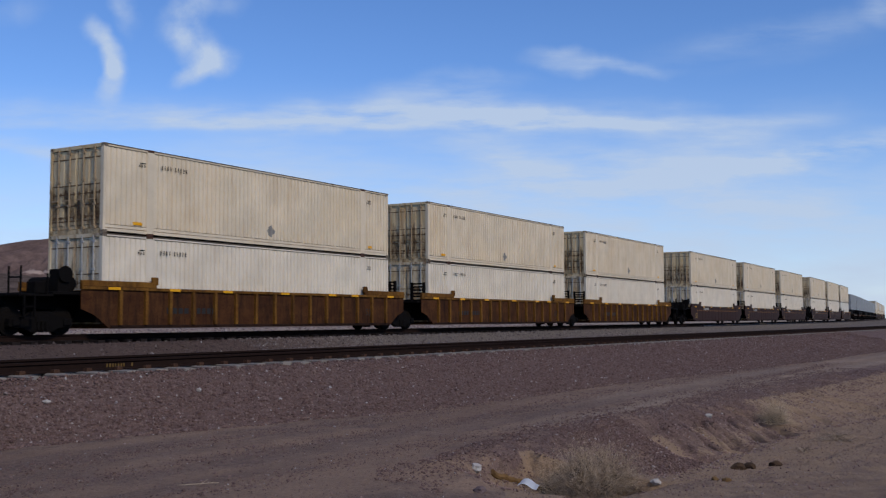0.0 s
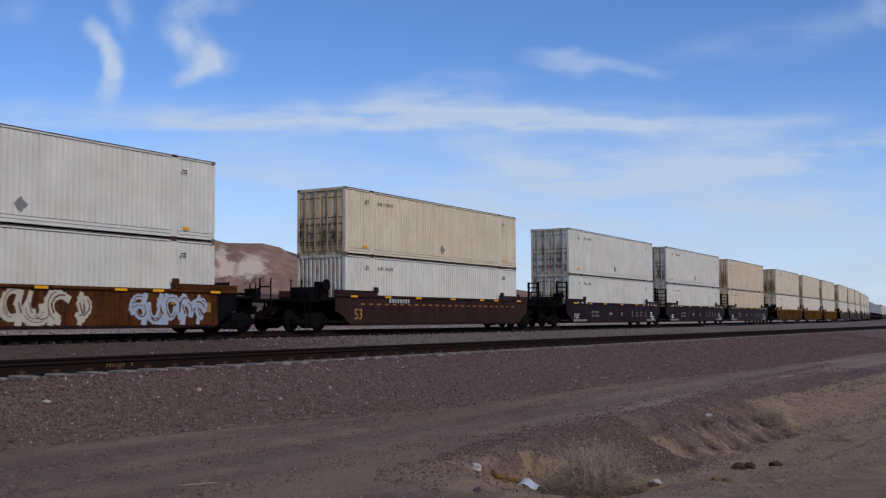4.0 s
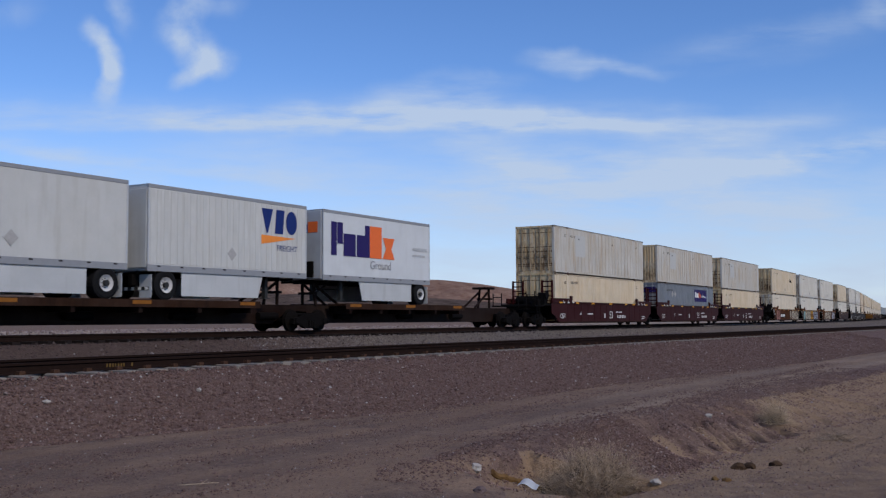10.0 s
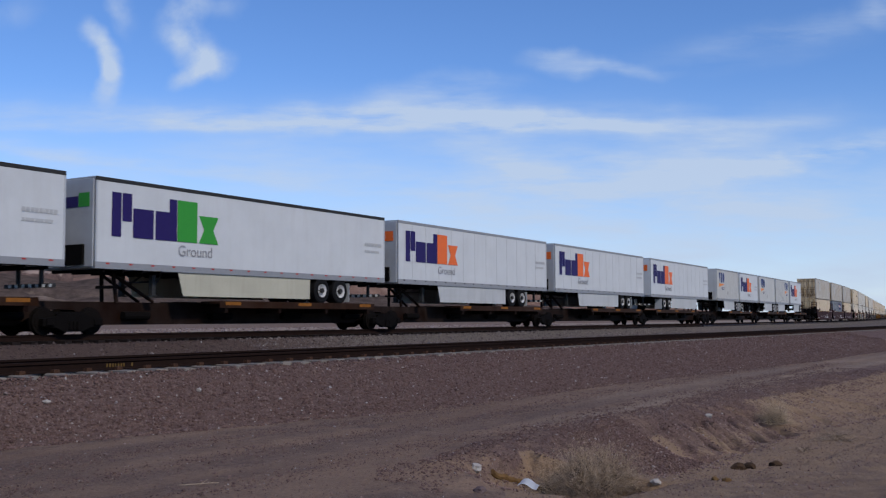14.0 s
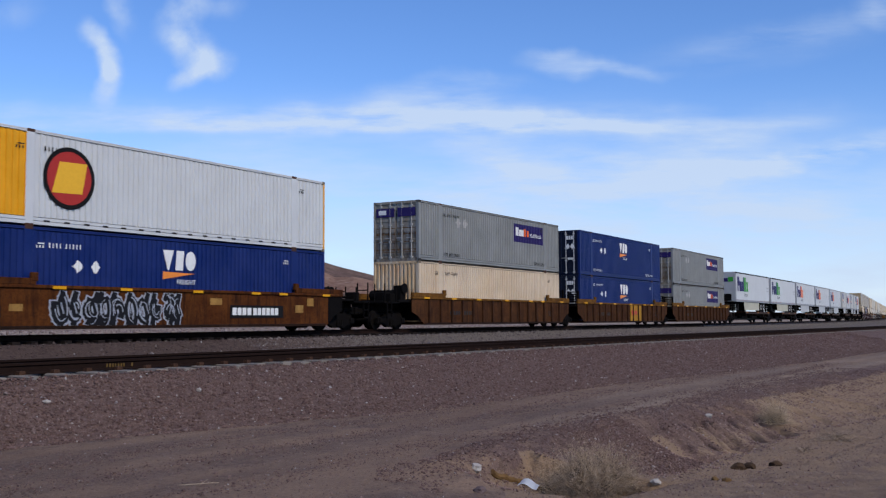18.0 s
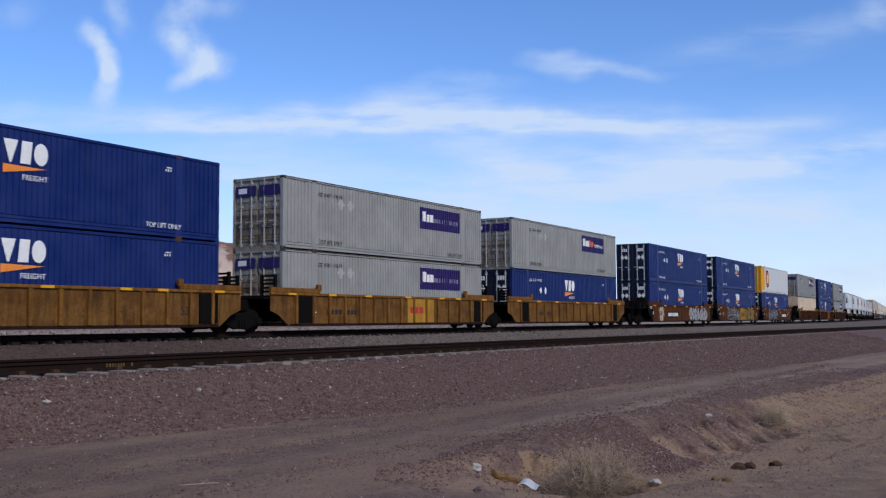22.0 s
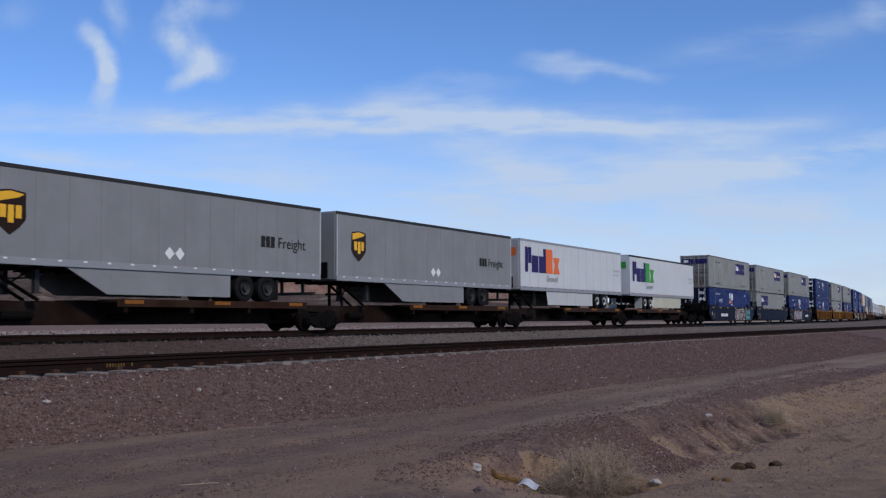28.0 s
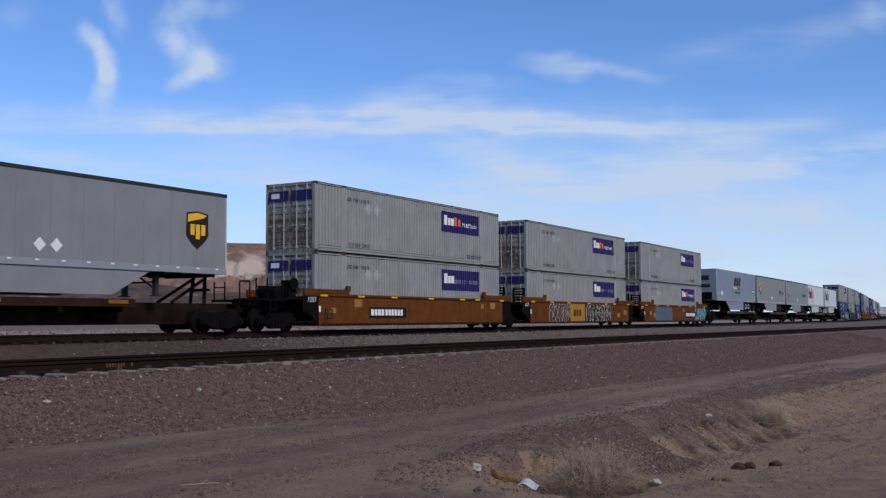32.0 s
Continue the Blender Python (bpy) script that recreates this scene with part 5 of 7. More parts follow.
        bars(bm, 7.05, 0.55, 0.05, [0.6], y=yy)
    elif style in ("orange", "blue"):
        x0 = PANELS.get(marks, -4.4)
        if style == "orange" and x0 > -10:
            part("number_panel", boxes((x0, x0 + 2.95, yy - 0.022, yy - 0.018, 0.52, 0.98)), M["black"], c, "black number panel")
        if x0 > -10:
            bars(bm, x0 + 0.12, 0.62, 0.27, [0.21, 0.21, 0.21, 0.21, 0.0, 0.19, 0.19, 0.19, 0.19, 0.19, 0.19], 0.055, y=yy - 0.022)
        light = M["signwhite"]
        bars(bm, -HL + 0.02, 0.75, 0.25, [0.13], y=yy)
        if style == "orange":
            r_ = random.Random(len(marks) + ord((marks or "A")[0]) * 7 + ord((marks or "A0")[-1]))
            for xx in (-6.9, -5.6, 1.6, 5.6, 7.0):
                if r_.random() < 0.75:
                    xx += r_.uniform(-0.4, 0.4)
                    zz = r_.choice((0.55, 0.72, 0.98))
                    part("faded_patch", boxes((xx, xx + r_.uniform(0.3, 0.6), yy - 0.006, yy - 0.003, zz, zz + r_.uniform(0.16, 0.34))), M["paleochre"], c, "faded yellow paint patch")
            if marks in ("W2", "Y2", "P2"):
                xx = {"W2": -2.3, "Y2": 0.1, "P2": -0.7}[marks]
                p = part("yellow_plate", boxes((xx, xx + 2.3, yy - 0.004, yy - 0.001, 0.30, T - 0.12)), M["plateyellow"], c, "worn yellow field with a mark as bars")
                small(part("plate_mark", boxes(*[(xx + 0.5 + 0.45 * q, xx + 0.82 + 0.45 * q, yy - 0.008, yy - 0.005, 0.62, 1.02) for q in range(3)]), M["rustcar"], p))
    elif style == "brown":
        bars(bm, -5.0, 1.18, 0.18, [0.14] * 8, 0.08, y=yy)
        light = M["fadedink"]
    else:
        bars(bm, -5.5, 0.66, 0.2, [0.2, 0.2, 0.2, 0.2, 0.0, 0.18, 0.18, 0.18, 0.18, 0.18], 0.07, y=yy + 0.018)
    small(part("stencil", bm, light, c, "painted car numbers shown as bars"))
    if style == "dark":
        part("grey_patch", boxes((-7.95, -5.75, yy - 0.006, yy - 0.002, 0.28, 0.42)), M["fadeddark"], c, "worn grey primer patch")
        part("grey_patch", boxes((5.9, 7.9, yy - 0.006, yy - 0.002, 0.28, 0.42)), M["fadeddark"], c, "worn grey primer patch")
    if style == "brown":
        bm = bmesh.new()
        for k in range(24):
            bars(bm, -7.2 + 0.62 * k, 1.08, 0.06, [0.30], y=yy)
        small(part("dashed_line", bm, M["dulltape"], c, "faded yellow dashed line"))
    for row in SPRAY.get(marks, ()):
        graffiti(c, *row)
    return c


M["fadedgold"] = plain("faded_yellow_figures", (0.30, 0.17, 0.05), 0.6, 0, 0.2)
M["dulltape"] = plain("dull_yellow_tape", (0.26, 0.11, 0.02), 0.6, 0, 0.3)
# number panels and graffiti of the single cars: from, to, fill, outline, seed, shapes
PANELS = {"P1": -4.55, "P2": -99, "P3": -99, "E1": 2.25, "Y2": -99, "Y3": -4.4, "Z1": 2.9, "Z2": -99, "Z3": -5.0, "W1": 2.4, "W2": -99, "W3": -4.5}
SPRAY = {
    "P1": [(-7.0, -4.7, "spraypink", "rustcar", 1, 3), (-1.4, 1.7, "rustcar", "orangecar", 11, 4), (2.1, 8.0, "bone", "sprayblack", 2, 4)],
    "P2": [(-5.7, -1.0, "bone", "sprayblack", 3, 4), (1.9, 6.0, "spraygrey", "sprayblack", 4, 4), (-6.9, -5.8, "sprayteal", "bone", 5, 1)],
    "P3": [(-5.5, 2.5, "bone", "rustcar", 6, 6), (4.0, 7.5, "spraygrey", "rustcar", 7, 3)],
    "E1": [(-5.3, 0.0, "sprayblack", "spraygrey", 8, 6)],
    "Y2": [(-4.9, -0.3, "sprayblack", "spraysilver", 9, 5), (1.95, 6.2, "sprayyellow", "sprayblack", 10, 4)],
    "Y3": [(-6.3, -5.4, "bone", "orangecar", 12, 1), (1.7, 6.8, "spraysilver", "sprayblack", 13, 4)],
    "Z1": [(-5.6, -4.7, "bone", "bluecar", 14, 2), (-4.6, 0.4, "spraylilac", "spraypink", 15, 4)],
    "Z3": [(0.85, 5.0, "spraymaroon", "signwhite", 16, 5), (5.2, 7.0, "sprayteal", "bluecar", 17, 3)],
    "W1": [(5.2, 8.3, "sprayteal", "sprayblack", 18, 3), (-5.4, -1.4, "sprayslate", "sprayslate", 19, 5)],
    "W2": [(-5.4, -2.5, "spraymaroon", "bone", 20, 5), (0.4, 4.6, "sprayblack", "bone", 21, 6)],
}
M["spraysilver"] = plain("silver_spray", (0.34, 0.34, 0.34), 0.6, 0, 0.15)
M["spraylilac"] = plain("lilac_grey_spray", (0.30, 0.32, 0.40), 0.6, 0, 0.2)
M["spraymaroon"] = plain("maroon_spray", (0.05, 0.012, 0.012), 0.6, 0, 0.2)
M["sprayslate"] = plain("slate_blue_overpaint", (0.085, 0.115, 0.14), 0.7, 0, 0.25)


def stroke(bm, pts, thick, y):
    """A broad sprayed stroke through the points, as overlapping slabs."""
    for k, ((x0, z0), (x1, z1)) in enumerate(zip(pts, pts[1:])):
        d = Vector((x1 - x0, z1 - z0)).normalized() * thick * 0.5
        n = Vector((-d.y, d.x))
        quad = [(x0 - d.x * 0.7 - n.x, z0 - d.y * 0.7 - n.y), (x1 + d.x * 0.7 - n.x * 0.8, z1 + d.y * 0.7 - n.y * 0.8), (x1 + d.x * 0.7 + n.x * 0.8, z1 + d.y * 0.7 + n.y * 0.8), (x0 - d.x * 0.7 + n.x, z0 - d.y * 0.7 + n.y)]
        quad = [(x, min(1.36, max(0.28, z))) for x, z in quad]
        prism(bm, quad, y - 0.002 - 0.0004 * k, y)


def graffiti(c, x0, x1, fill, line, seed, letters=5):
    """Sprayed shapes like wild, interlocking strokes: nothing to read."""
    r = random.Random(seed)
    y = -1.489
    letters = round(letters * 1.7)
    w = (x1 - x0) / letters
    back, front, holes = bmesh.new(), bmesh.new(), bmesh.new()
    for i in range(letters):
        lx = x0 + i * w
        lines = []
        for k in range(r.choice((2, 3, 3))):
            cx, cz = lx + w * r.uniform(0.3, 0.7), 0.80 + r.uniform(-0.12, 0.12)
            a0, sweep = r.uniform(0, 6.28), r.uniform(1.8, 4.2) * r.choice((-1, 1))
            rx, rz = w * r.uniform(0.25, 0.5), r.uniform(0.22, 0.45)
            arc = [(cx + rx * math.cos(a0 + sweep * q / 7) + 0.12 * w * (q / 7 - 0.5), cz + rz * math.sin(a0 + sweep * q / 7)) for q in range(8)]
            lines.append(arc)
        u = lx + w * r.uniform(0.1, 0.9)
        lines.append([(u, 0.36), (u + 0.06, 0.65), (u - 0.04, 0.95), (u + 0.05, 1.26)])
        for k, p in enumerate(lines):
            t = r.uniform(0.17, 0.27)
            lift = 0.0011 * ((i * 5 + k) % 6)
            stroke(back, p, t + 0.12, y - lift * 0.5)
            stroke(front, p, t, y - 0.008 - lift)
            stroke(holes, [(a + 0.03, b + 0.02) for a, b in p[1:-1]], r.uniform(0.02, 0.05), y - 0.019 - lift * 0.3)
    g = small(part("graffiti", back, M[line], c, "sprayed graffiti on the car's side"))
    small(part("graffiti_fill", front, M[fill], g))
    small(part("graffiti_line", holes, M[line], g))


# ---- spine cars ----
def spine_car(rear, front, x_front_stand, x_decks, rear_outer, front_outer):
    """A skeleton unit: one deep centre sill with low side decks for trailer wheels and a folding hitch. rear, front: its joints."""
    c = new("spine_car")
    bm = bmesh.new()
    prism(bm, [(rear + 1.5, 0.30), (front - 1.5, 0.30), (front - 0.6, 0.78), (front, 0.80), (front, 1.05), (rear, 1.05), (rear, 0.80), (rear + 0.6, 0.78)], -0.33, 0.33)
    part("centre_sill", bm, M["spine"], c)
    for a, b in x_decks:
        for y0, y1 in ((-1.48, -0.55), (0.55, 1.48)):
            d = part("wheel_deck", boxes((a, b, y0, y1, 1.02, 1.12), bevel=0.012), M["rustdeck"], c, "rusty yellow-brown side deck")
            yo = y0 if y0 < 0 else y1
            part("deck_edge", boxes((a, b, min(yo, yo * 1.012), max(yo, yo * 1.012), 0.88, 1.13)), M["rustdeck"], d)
        n = max(2, int((b - a) / 2))
        bm = bmesh.new()
        for i in range(n):
            x = a + 0.4 + i * (b - a - 0.8) / (n - 1)
            box(bm, x - 0.08, x + 0.08, -1.45, 1.45, 0.70, 1.02)
        small(part("outrigger", bm, M["spine"], c))
    strip = mesh_of("reflector", boxes((-0.4, 0.4, -0.004, 0, 0, 0.12)), M["taperust"])
    for a, b in x_decks:
        for x in (a + 0.7, (a + b) / 2, b - 0.7):
            piece("reflector", strip, c, pose(x, -1.502, 0.98), "yellow reflective strip")
    for xs, s in x_front_stand:
        bm = bmesh.new()
        for y in (-0.35, 0.35):
            tube(bm, (xs - s * 0.10, y, 1.05), (xs, y * 0.8, 2.10), 0.07, 8)
            tube(bm, (xs - s * 1.7, y, 1.08), (xs - s * 0.05, y * 0.8, 1.95), 0.06, 8)
        box(bm, xs - 0.5, xs + 0.35, -0.5, 0.5, 2.08, 2.2, 0.03)
        box(bm, xs - 0.12, xs + 0.12, -0.42, 0.42, 1.5, 1.6)
        part("hitch_stand", bm, M["spine"], c, "rusty trailer hitch stand")
    bm = bmesh.new()
    L_ = front - rear
    for k in range(4):
        x = rear + 2.5 + k * (L_ - 5) / 3
        tube(bm, (x, -0.45, 0.6), (x + 1.1, -0.45, 0.6), 0.14, 10)
    part("brake_gear", bm, M["steel"], c, "brake reservoirs along the sill")
    if rear_outer:
        truck(c, rear + 1.5)
        coupler(c, rear + 0.6, -1)
    else:
        truck(c, rear)
    if front_outer:
        truck(c, front - 1.5)
        coupler(c, front - 0.6, 1)
        bm = bmesh.new()
        for y in (-1.3, -0.8):
            tube(bm, (front - 0.3, y, 1.05), (front - 0.3, y, 1.9), 0.03, 6)
        tube(bm, (front - 0.3, -1.3, 1.9), (front - 0.3, -0.8, 1.9), 0.03, 6)
        box(bm, front - 0.5, front, -1.4, 1.4, 1.0, 1.06)
        part("end_rail", bm, M["steel"], c)
    return c


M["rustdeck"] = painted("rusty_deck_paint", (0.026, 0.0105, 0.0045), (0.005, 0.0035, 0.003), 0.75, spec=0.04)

M["rimwhite"] = plain("grimy_white_rim", (0.46, 0.45, 0.44), 0.6, 0, 0.3, 6)

# ---- trailers ----
TB = 2.10      # underside of a trailer body above the rail
TT = 5.01      # its roof


def tyre_set(parent, x, dark=False):
    t = new("wheel", tyre_me)
    t.parent, t.matrix_basis = parent, pose(x, -1.02, 1.12 + 0.51)
    tagged(t, "black tyre")
    r = piece("rim", dark_rim_me if dark else rim_me, t, Matrix(), "dark grey steel rim" if dark else "white painted rim")
    small(piece("hub", hub_me, t, Matrix(), "dark hub with wheel nuts"))
    t2 = new("wheel", tyre_me)
    t2.parent, t2.matrix_basis = parent, pose(x, 1.02, 1.12 + 0.51, 0, 0, 180)
    piece("rim", rim_me, t2, Matrix())
    return r


bm_ = bmesh.new()
prof = [(-0.18, 0.29), (-0.26, 0.31), (-0.27, 0.44), (-0.23, 0.51), (0.23, 0.51), (0.27, 0.44), (0.26, 0.0), (-0.18, 0.0)]
rings = [[bm_.verts.new((q * math.cos(2 * math.pi * i / 28), y, q * math.sin(2 * math.pi * i / 28))) for i in range(28)] for y, q in prof[:6]]
for p, q in zip(rings, rings[1:]):
    for i in range(28):
        j = (i + 1) % 28
        bm_.faces.new((p[i], p[j], q[j], q[i]))
bm_.faces.new(rings[-1])
bm_.faces.new(list(reversed(rings[0])))
tyre_me = mesh_of("tyre", bm_, M["black"])
bm_ = bmesh.new()
ring_o = [(0.27 * math.cos(2 * math.pi * i / 20), 0.27 * math.sin(2 * math.pi * i / 20)) for i in range(20)]
ra = [bm_.verts.new((x, -0.285, z)) for x, z in ring_o]
rb = [bm_.verts.new((x * 0.62, -0.20, z * 0.62)) for x, z in ring_o]
rc = [bm_.verts.new((x, -0.26, z)) for x, z in ring_o]
for i in range(20):
    j = (i + 1) % 20
    bm_.faces.new((ra[i], ra[j], rb[j], rb[i]))
    bm_.faces.new((ra[j], ra[i], rc[i], rc[j]))
bm_.faces.new(rb)
rim_me = mesh_of("rim", bm_, M["rimwhite"])
dark_rim_me = rim_me.copy()
dark_rim_me.materials[0] = M["darkmetal"]
bm_ = bmesh.new()
tube(bm_, (0, -0.31, 0), (0, -0.20, 0), 0.10, 12)
for i in range(8):
    a = 2 * math.pi * i / 8
    tube(bm_, (0.145 * math.cos(a), -0.225, 0.145 * math.sin(a)), (0.145 * math.cos(a), -0.20, 0.145 * math.sin(a)), 0.02, 6)
hub_me = mesh_of("hub", bm_, M["darkmetal"])


def big_logo(c, x, z, size, second, ground=True):
    """Purple blocks and coloured blocks in place of a parcel company's name."""
    y = -HW - 0.006
    s = size

    def blocks(rows, mat, label):
        bm = bmesh.new()
        for a, b, p, q in rows:
            decal(bm, x + a * s, x + b * s, z + p * s, z + q * s, y=y)
        small(part("word_block", bm, mat, c, label))

    blocks([(0, 0.27, 0, 1.0), (0.30, 0.58, 0.36, 1.0), (0.62, 1.24, 0.0, 0.68), (1.30, 1.74, 0, 0.68), (1.74, 1.98, 0, 1.0)], M["purple"], "purple blocks in place of a company name")
    blocks([(2.00, 2.66, 0, 1.0)], second, "coloured blocks in place of a company name")
    bm = bmesh.new()
    prism(bm, [(x + 2.72 * s, z), (x + 3.40 * s, z), (x + 3.22 * s, z + 0.34 * s), (x + 3.40 * s, z + 0.68 * s), (x + 2.72 * s, z + 0.68 * s), (x + 2.90 * s, z + 0.34 * s)], y - 0.003, y)
    part("word_block", bm, second, c)
    if ground:
        piece("lettering", lettering("Ground", 0.37 * s, M["greyword"]), c, pose(x + 2.02 * s, y - 0.005, z - 0.34 * s), "thin grey word under the mark")


def trailer(length, skin, logo, axles, flip=False, skirt="skirt", ribs=0.0, soft=False):
    """A dry-van trailer, origin on the rail's level below the middle of its body. Wheels towards -x unless flip."""
    c = new("trailer")
    hl = length / 2
    paint = M[skin]
    s = -1 if not flip else 1
    bm = bmesh.new()
    box(bm, -hl + 0.03, hl - 0.03, -HW + 0.012, HW - 0.012, TB, TT - 0.03)
    if ribs > 0.5:
        seam = mesh_of("panel_seam", boxes((-0.014, 0.014, -0.003, 0, TB + 0.2, TT - 0.13)), M["seamgrey"] if skin.startswith("van") else M["seam"])
        for i in range(1, int(length / ribs)):
            piece("panel_seam", seam, c, pose(-hl + i * ribs, -HW + 0.012, 0))
    elif ribs:
        n = int((length - 0.4) / ribs)
        sheet = mesh_of("side_rib", boxes((-0.10, 0.10, -0.014, 0, TB + 0.24, TT - 0.16), bevel=0.005), paint)
        for i in range(n + 1):
            piece("side_rib", sheet, c, pose(-hl + 0.2 + i * (length - 0.4) / n, -HW + 0.012, 0))
    part("body", bm, paint, c)
    for yy in (-1, 1):
        a, b = sorted((yy * HW, yy * (HW - 0.05)))
        part("bottom_rail", boxes((-hl, hl, a, b, TB - 0.02, TB + 0.20), bevel=0.006), M["railgrey"], c, "grey metal lower rail")
        part("top_rail", boxes((-hl, hl, a, b, TT - 0.13, TT), bevel=0.008), M["darkmetal"] if soft else M["railgrey"], c)
        for x in (-hl, hl - 0.07):
            part("corner_post", boxes((x, x + 0.07, a, b, TB + 0.2, TT - 0.13), bevel=0.006), M["metal"], c)
    part("roof", boxes((-hl + 0.02, hl - 0.02, -HW + 0.02, HW - 0.02, TT - 0.03, TT + 0.005)), M["metal"], c)
    lamp = mesh_of("marker_strip", boxes((-0.07, 0.07, -0.004, 0, 0, 0.05)), M["signwhite"] if skin == "vangrey" else M["red"])
    tape = mesh_of("marker_strip", boxes((-0.07, 0.07, -0.004, 0, 0, 0.05)), M["ink"])
    n = int(length / 0.95)
    for i in range(n):
        x = -hl + 0.5 + i * (length - 1) / (n - 1)
        piece("marker_strip", lamp if soft else tape, c, pose(x, -HW - 0.001, TB + 0.13))
    # end faces: doors at the wheel end, plain wall at the nose
    xe = s * hl
    for sy in (-1, 1):
        a, b = sorted((xe, xe + s * 0.03))
        y0, y1 = sorted((sy * 0.015, sy * (HW - 0.06)))
        d = part("rear_door", boxes((a, b, y0, y1, TB + 0.1, TT - 0.16), bevel=0.006), paint, c)
        bm = bmesh.new()
        tube(bm, (xe + s * 0.05, sy * 0.35, TB + 0.08), (xe + s * 0.05, sy * 0.35, TT - 0.2), 0.02, 6)
        part("lock_rod", bm, M["metal"], d)
    xn = -s * hl
    a, b = sorted((xn, xn - s * 0.05))
    part("nose", boxes((a, b, -HW + 0.06, HW - 0.06, TB + 0.02, TT - 0.05), bevel=0.03), M["nosegrey"] if skin == "brightwhite" else paint, c)
    bm = bmesh.new()
    box(bm, xn - s * 0.10 - 0.05, xn - s * 0.10 + 0.05, -0.85, 0.1, TB + 0.1, TB + 0.75)
    tube(bm, (xn - s * 0.1, 0.3, TB + 0.3), (xn - s * 0.1, 0.3, TB + 0.9), 0.09, 8)
    part("nose_box", bm, M["steel"], c, "dark connection box on the nose")
    # underbody
    box_rows = []
    for i in range(int(length / 0.8)):
        x = -hl + 0.4 + 0.8 * i
        box_rows.append((x - 0.03, x + 0.03, -HW + 0.06, HW - 0.06, TB - 0.12, TB - 0.02))
    small(part("cross_member", boxes(*box_rows), M["steel"], c))
    grey = skin in ("vangrey", "vanblue")
    ax = [xe - s * d for d in ((3.3, 4.55) if axles == 2 else (0.85,))]
    bm = boxes((min(ax) - 0.9, max(ax) + 0.9, -0.62, -0.45, 1.62, TB - 0.1), (min(ax) - 0.9, max(ax) + 0.9, 0.45, 0.62, 1.62, TB - 0.1))
    for x in ax:
        tube(bm, (x, -0.9, 1.63), (x, 0.9, 1.63), 0.08, 8)
    part("axle_frame", bm, M["steel"], c, "black axle frame")
    for x in ax:
        tyre_set(c, x, skin == "vangrey")
    gear = xn + s * 2.9 if length > 10 else xn + s * 1.9
    bm = bmesh.new()
    for y in (-0.75, 0.75):
        box(bm, gear - 0.08, gear + 0.08, y - 0.08, y + 0.08, 1.30, TB)
        box(bm, gear - 0.16, gear + 0.16, y - 0.13, y + 0.13, 1.26, 1.30)
        tube(bm, (gear, y, 1.5), (gear + s * 0.7, y * 0.6, TB - 0.05), 0.035, 6)
    tube(bm, (gear, -0.75, 1.75), (gear, 0.75, 1.75), 0.03, 6)
    part("landing_gear", bm, M["darkmetal"], c, "grey landing legs")
    if skirt:
        a, b = sorted((gear + s * 0.7, (ax[-1] if axles == 2 else ax[0]) - s * 0.75))
        if b - a > 1:
            for y in (-HW + 0.05, HW - 0.07):
                bm = bmesh.new()
                taper = 1.6 if grey else 0.25
                prism(bm, [(a + (taper if s > 0 else 0.0), 1.27), (b - (taper if s < 0 else 0.0), 1.27), (b, TB - 0.02), (a, TB - 0.02)], y, y + 0.02)
                part("side_skirt", bm, paint if grey else M[skirt], c, "grey side skirt" if grey else "pale plastic side skirt")
    bm = boxes((xe - s * 0.25 - 0.06, xe - s * 0.25 + 0.06, -1.15, 1.15, 1.45, 1.57), (xe - s * 0.25 - 0.05, xe - s * 0.25 + 0.05, -0.6, -0.5, 1.5, TB), (xe - s * 0.25 - 0.05, xe - s * 0.25 + 0.05, 0.5, 0.6, 1.5, TB))
    guard = part("rear_guard", bm, M["darkmetal"], c)
    if not grey:
        stripe = mesh_of("guard_stripe", boxes((-0.004, 0, 0, 0.14, 1.46, 1.56)), M["signwhite"])
        for q in range(7):
            piece("guard_stripe", stripe, guard, pose(xe - s * 0.25 - 0.0615, -1.12 + 0.32 * q, 0))
    for y in (-1.27, 0.71):
        flap = max(ax) + 0.64 if s > 0 else min(ax) - 0.64
        part("mud_flap", boxes((flap - 0.012, flap + 0.012, y, y + 0.56, 1.20, 1.98)), M["darkmetal"] if grey else M["skirt"], c, "hanging mud flap behind the wheels")
    # marks
    if logo.startswith("parcel"):
        col = M["green"] if "green" in logo else M["orange"]
        if length > 10:
            big_logo(c, -hl + 0.63, 3.14, 1.43, col)
        else:
            big_logo(c, -hl + 0.55, 3.14, 1.40, col)
        bm = bmesh.new()
        bars(bm, hl - 1.55, TB + 1.55, 0.14, [0.12, 0.12, 0.12, 0.12, 0.12, 0.03, 0.12, 0.12, 0.14], 0.03)
        bars(bm, hl - 1.55, TB + 1.27, 0.10, [0.1, 0.3, 0.3, 0.3], 0.03)
        small(part("faded_mark", bm, M["seam"], c, "faded grey lettering shown as bars"))
        bm = bmesh.new()
        box(bm, -hl - 0.062, -hl - 0.056, -1.05, -0.55, TB + 1.95, TB + 2.4)
        part("end_block", bm, col, c)
        part("end_block", boxes((-hl - 0.062, -hl - 0.056, -0.52, 0.25, TB + 1.95, TB + 2.3)), M["purple"], c)
    elif logo == "wedge_front" or logo == "wedge_back":
        x = -hl + 0.72 if logo == "wedge_back" else hl - 2.75
        wedge_logo(c, x, 3.77, 2.12, M["navydecal"], M["ydecal"])
        bm = bmesh.new()
        box(bm, -hl - 0.062, -hl - 0.056, -0.2, 0.65, TB + 1.8, TB + 2.25)
        part("end_block", bm, M["navydecal"], c)
        bm = bmesh.new()
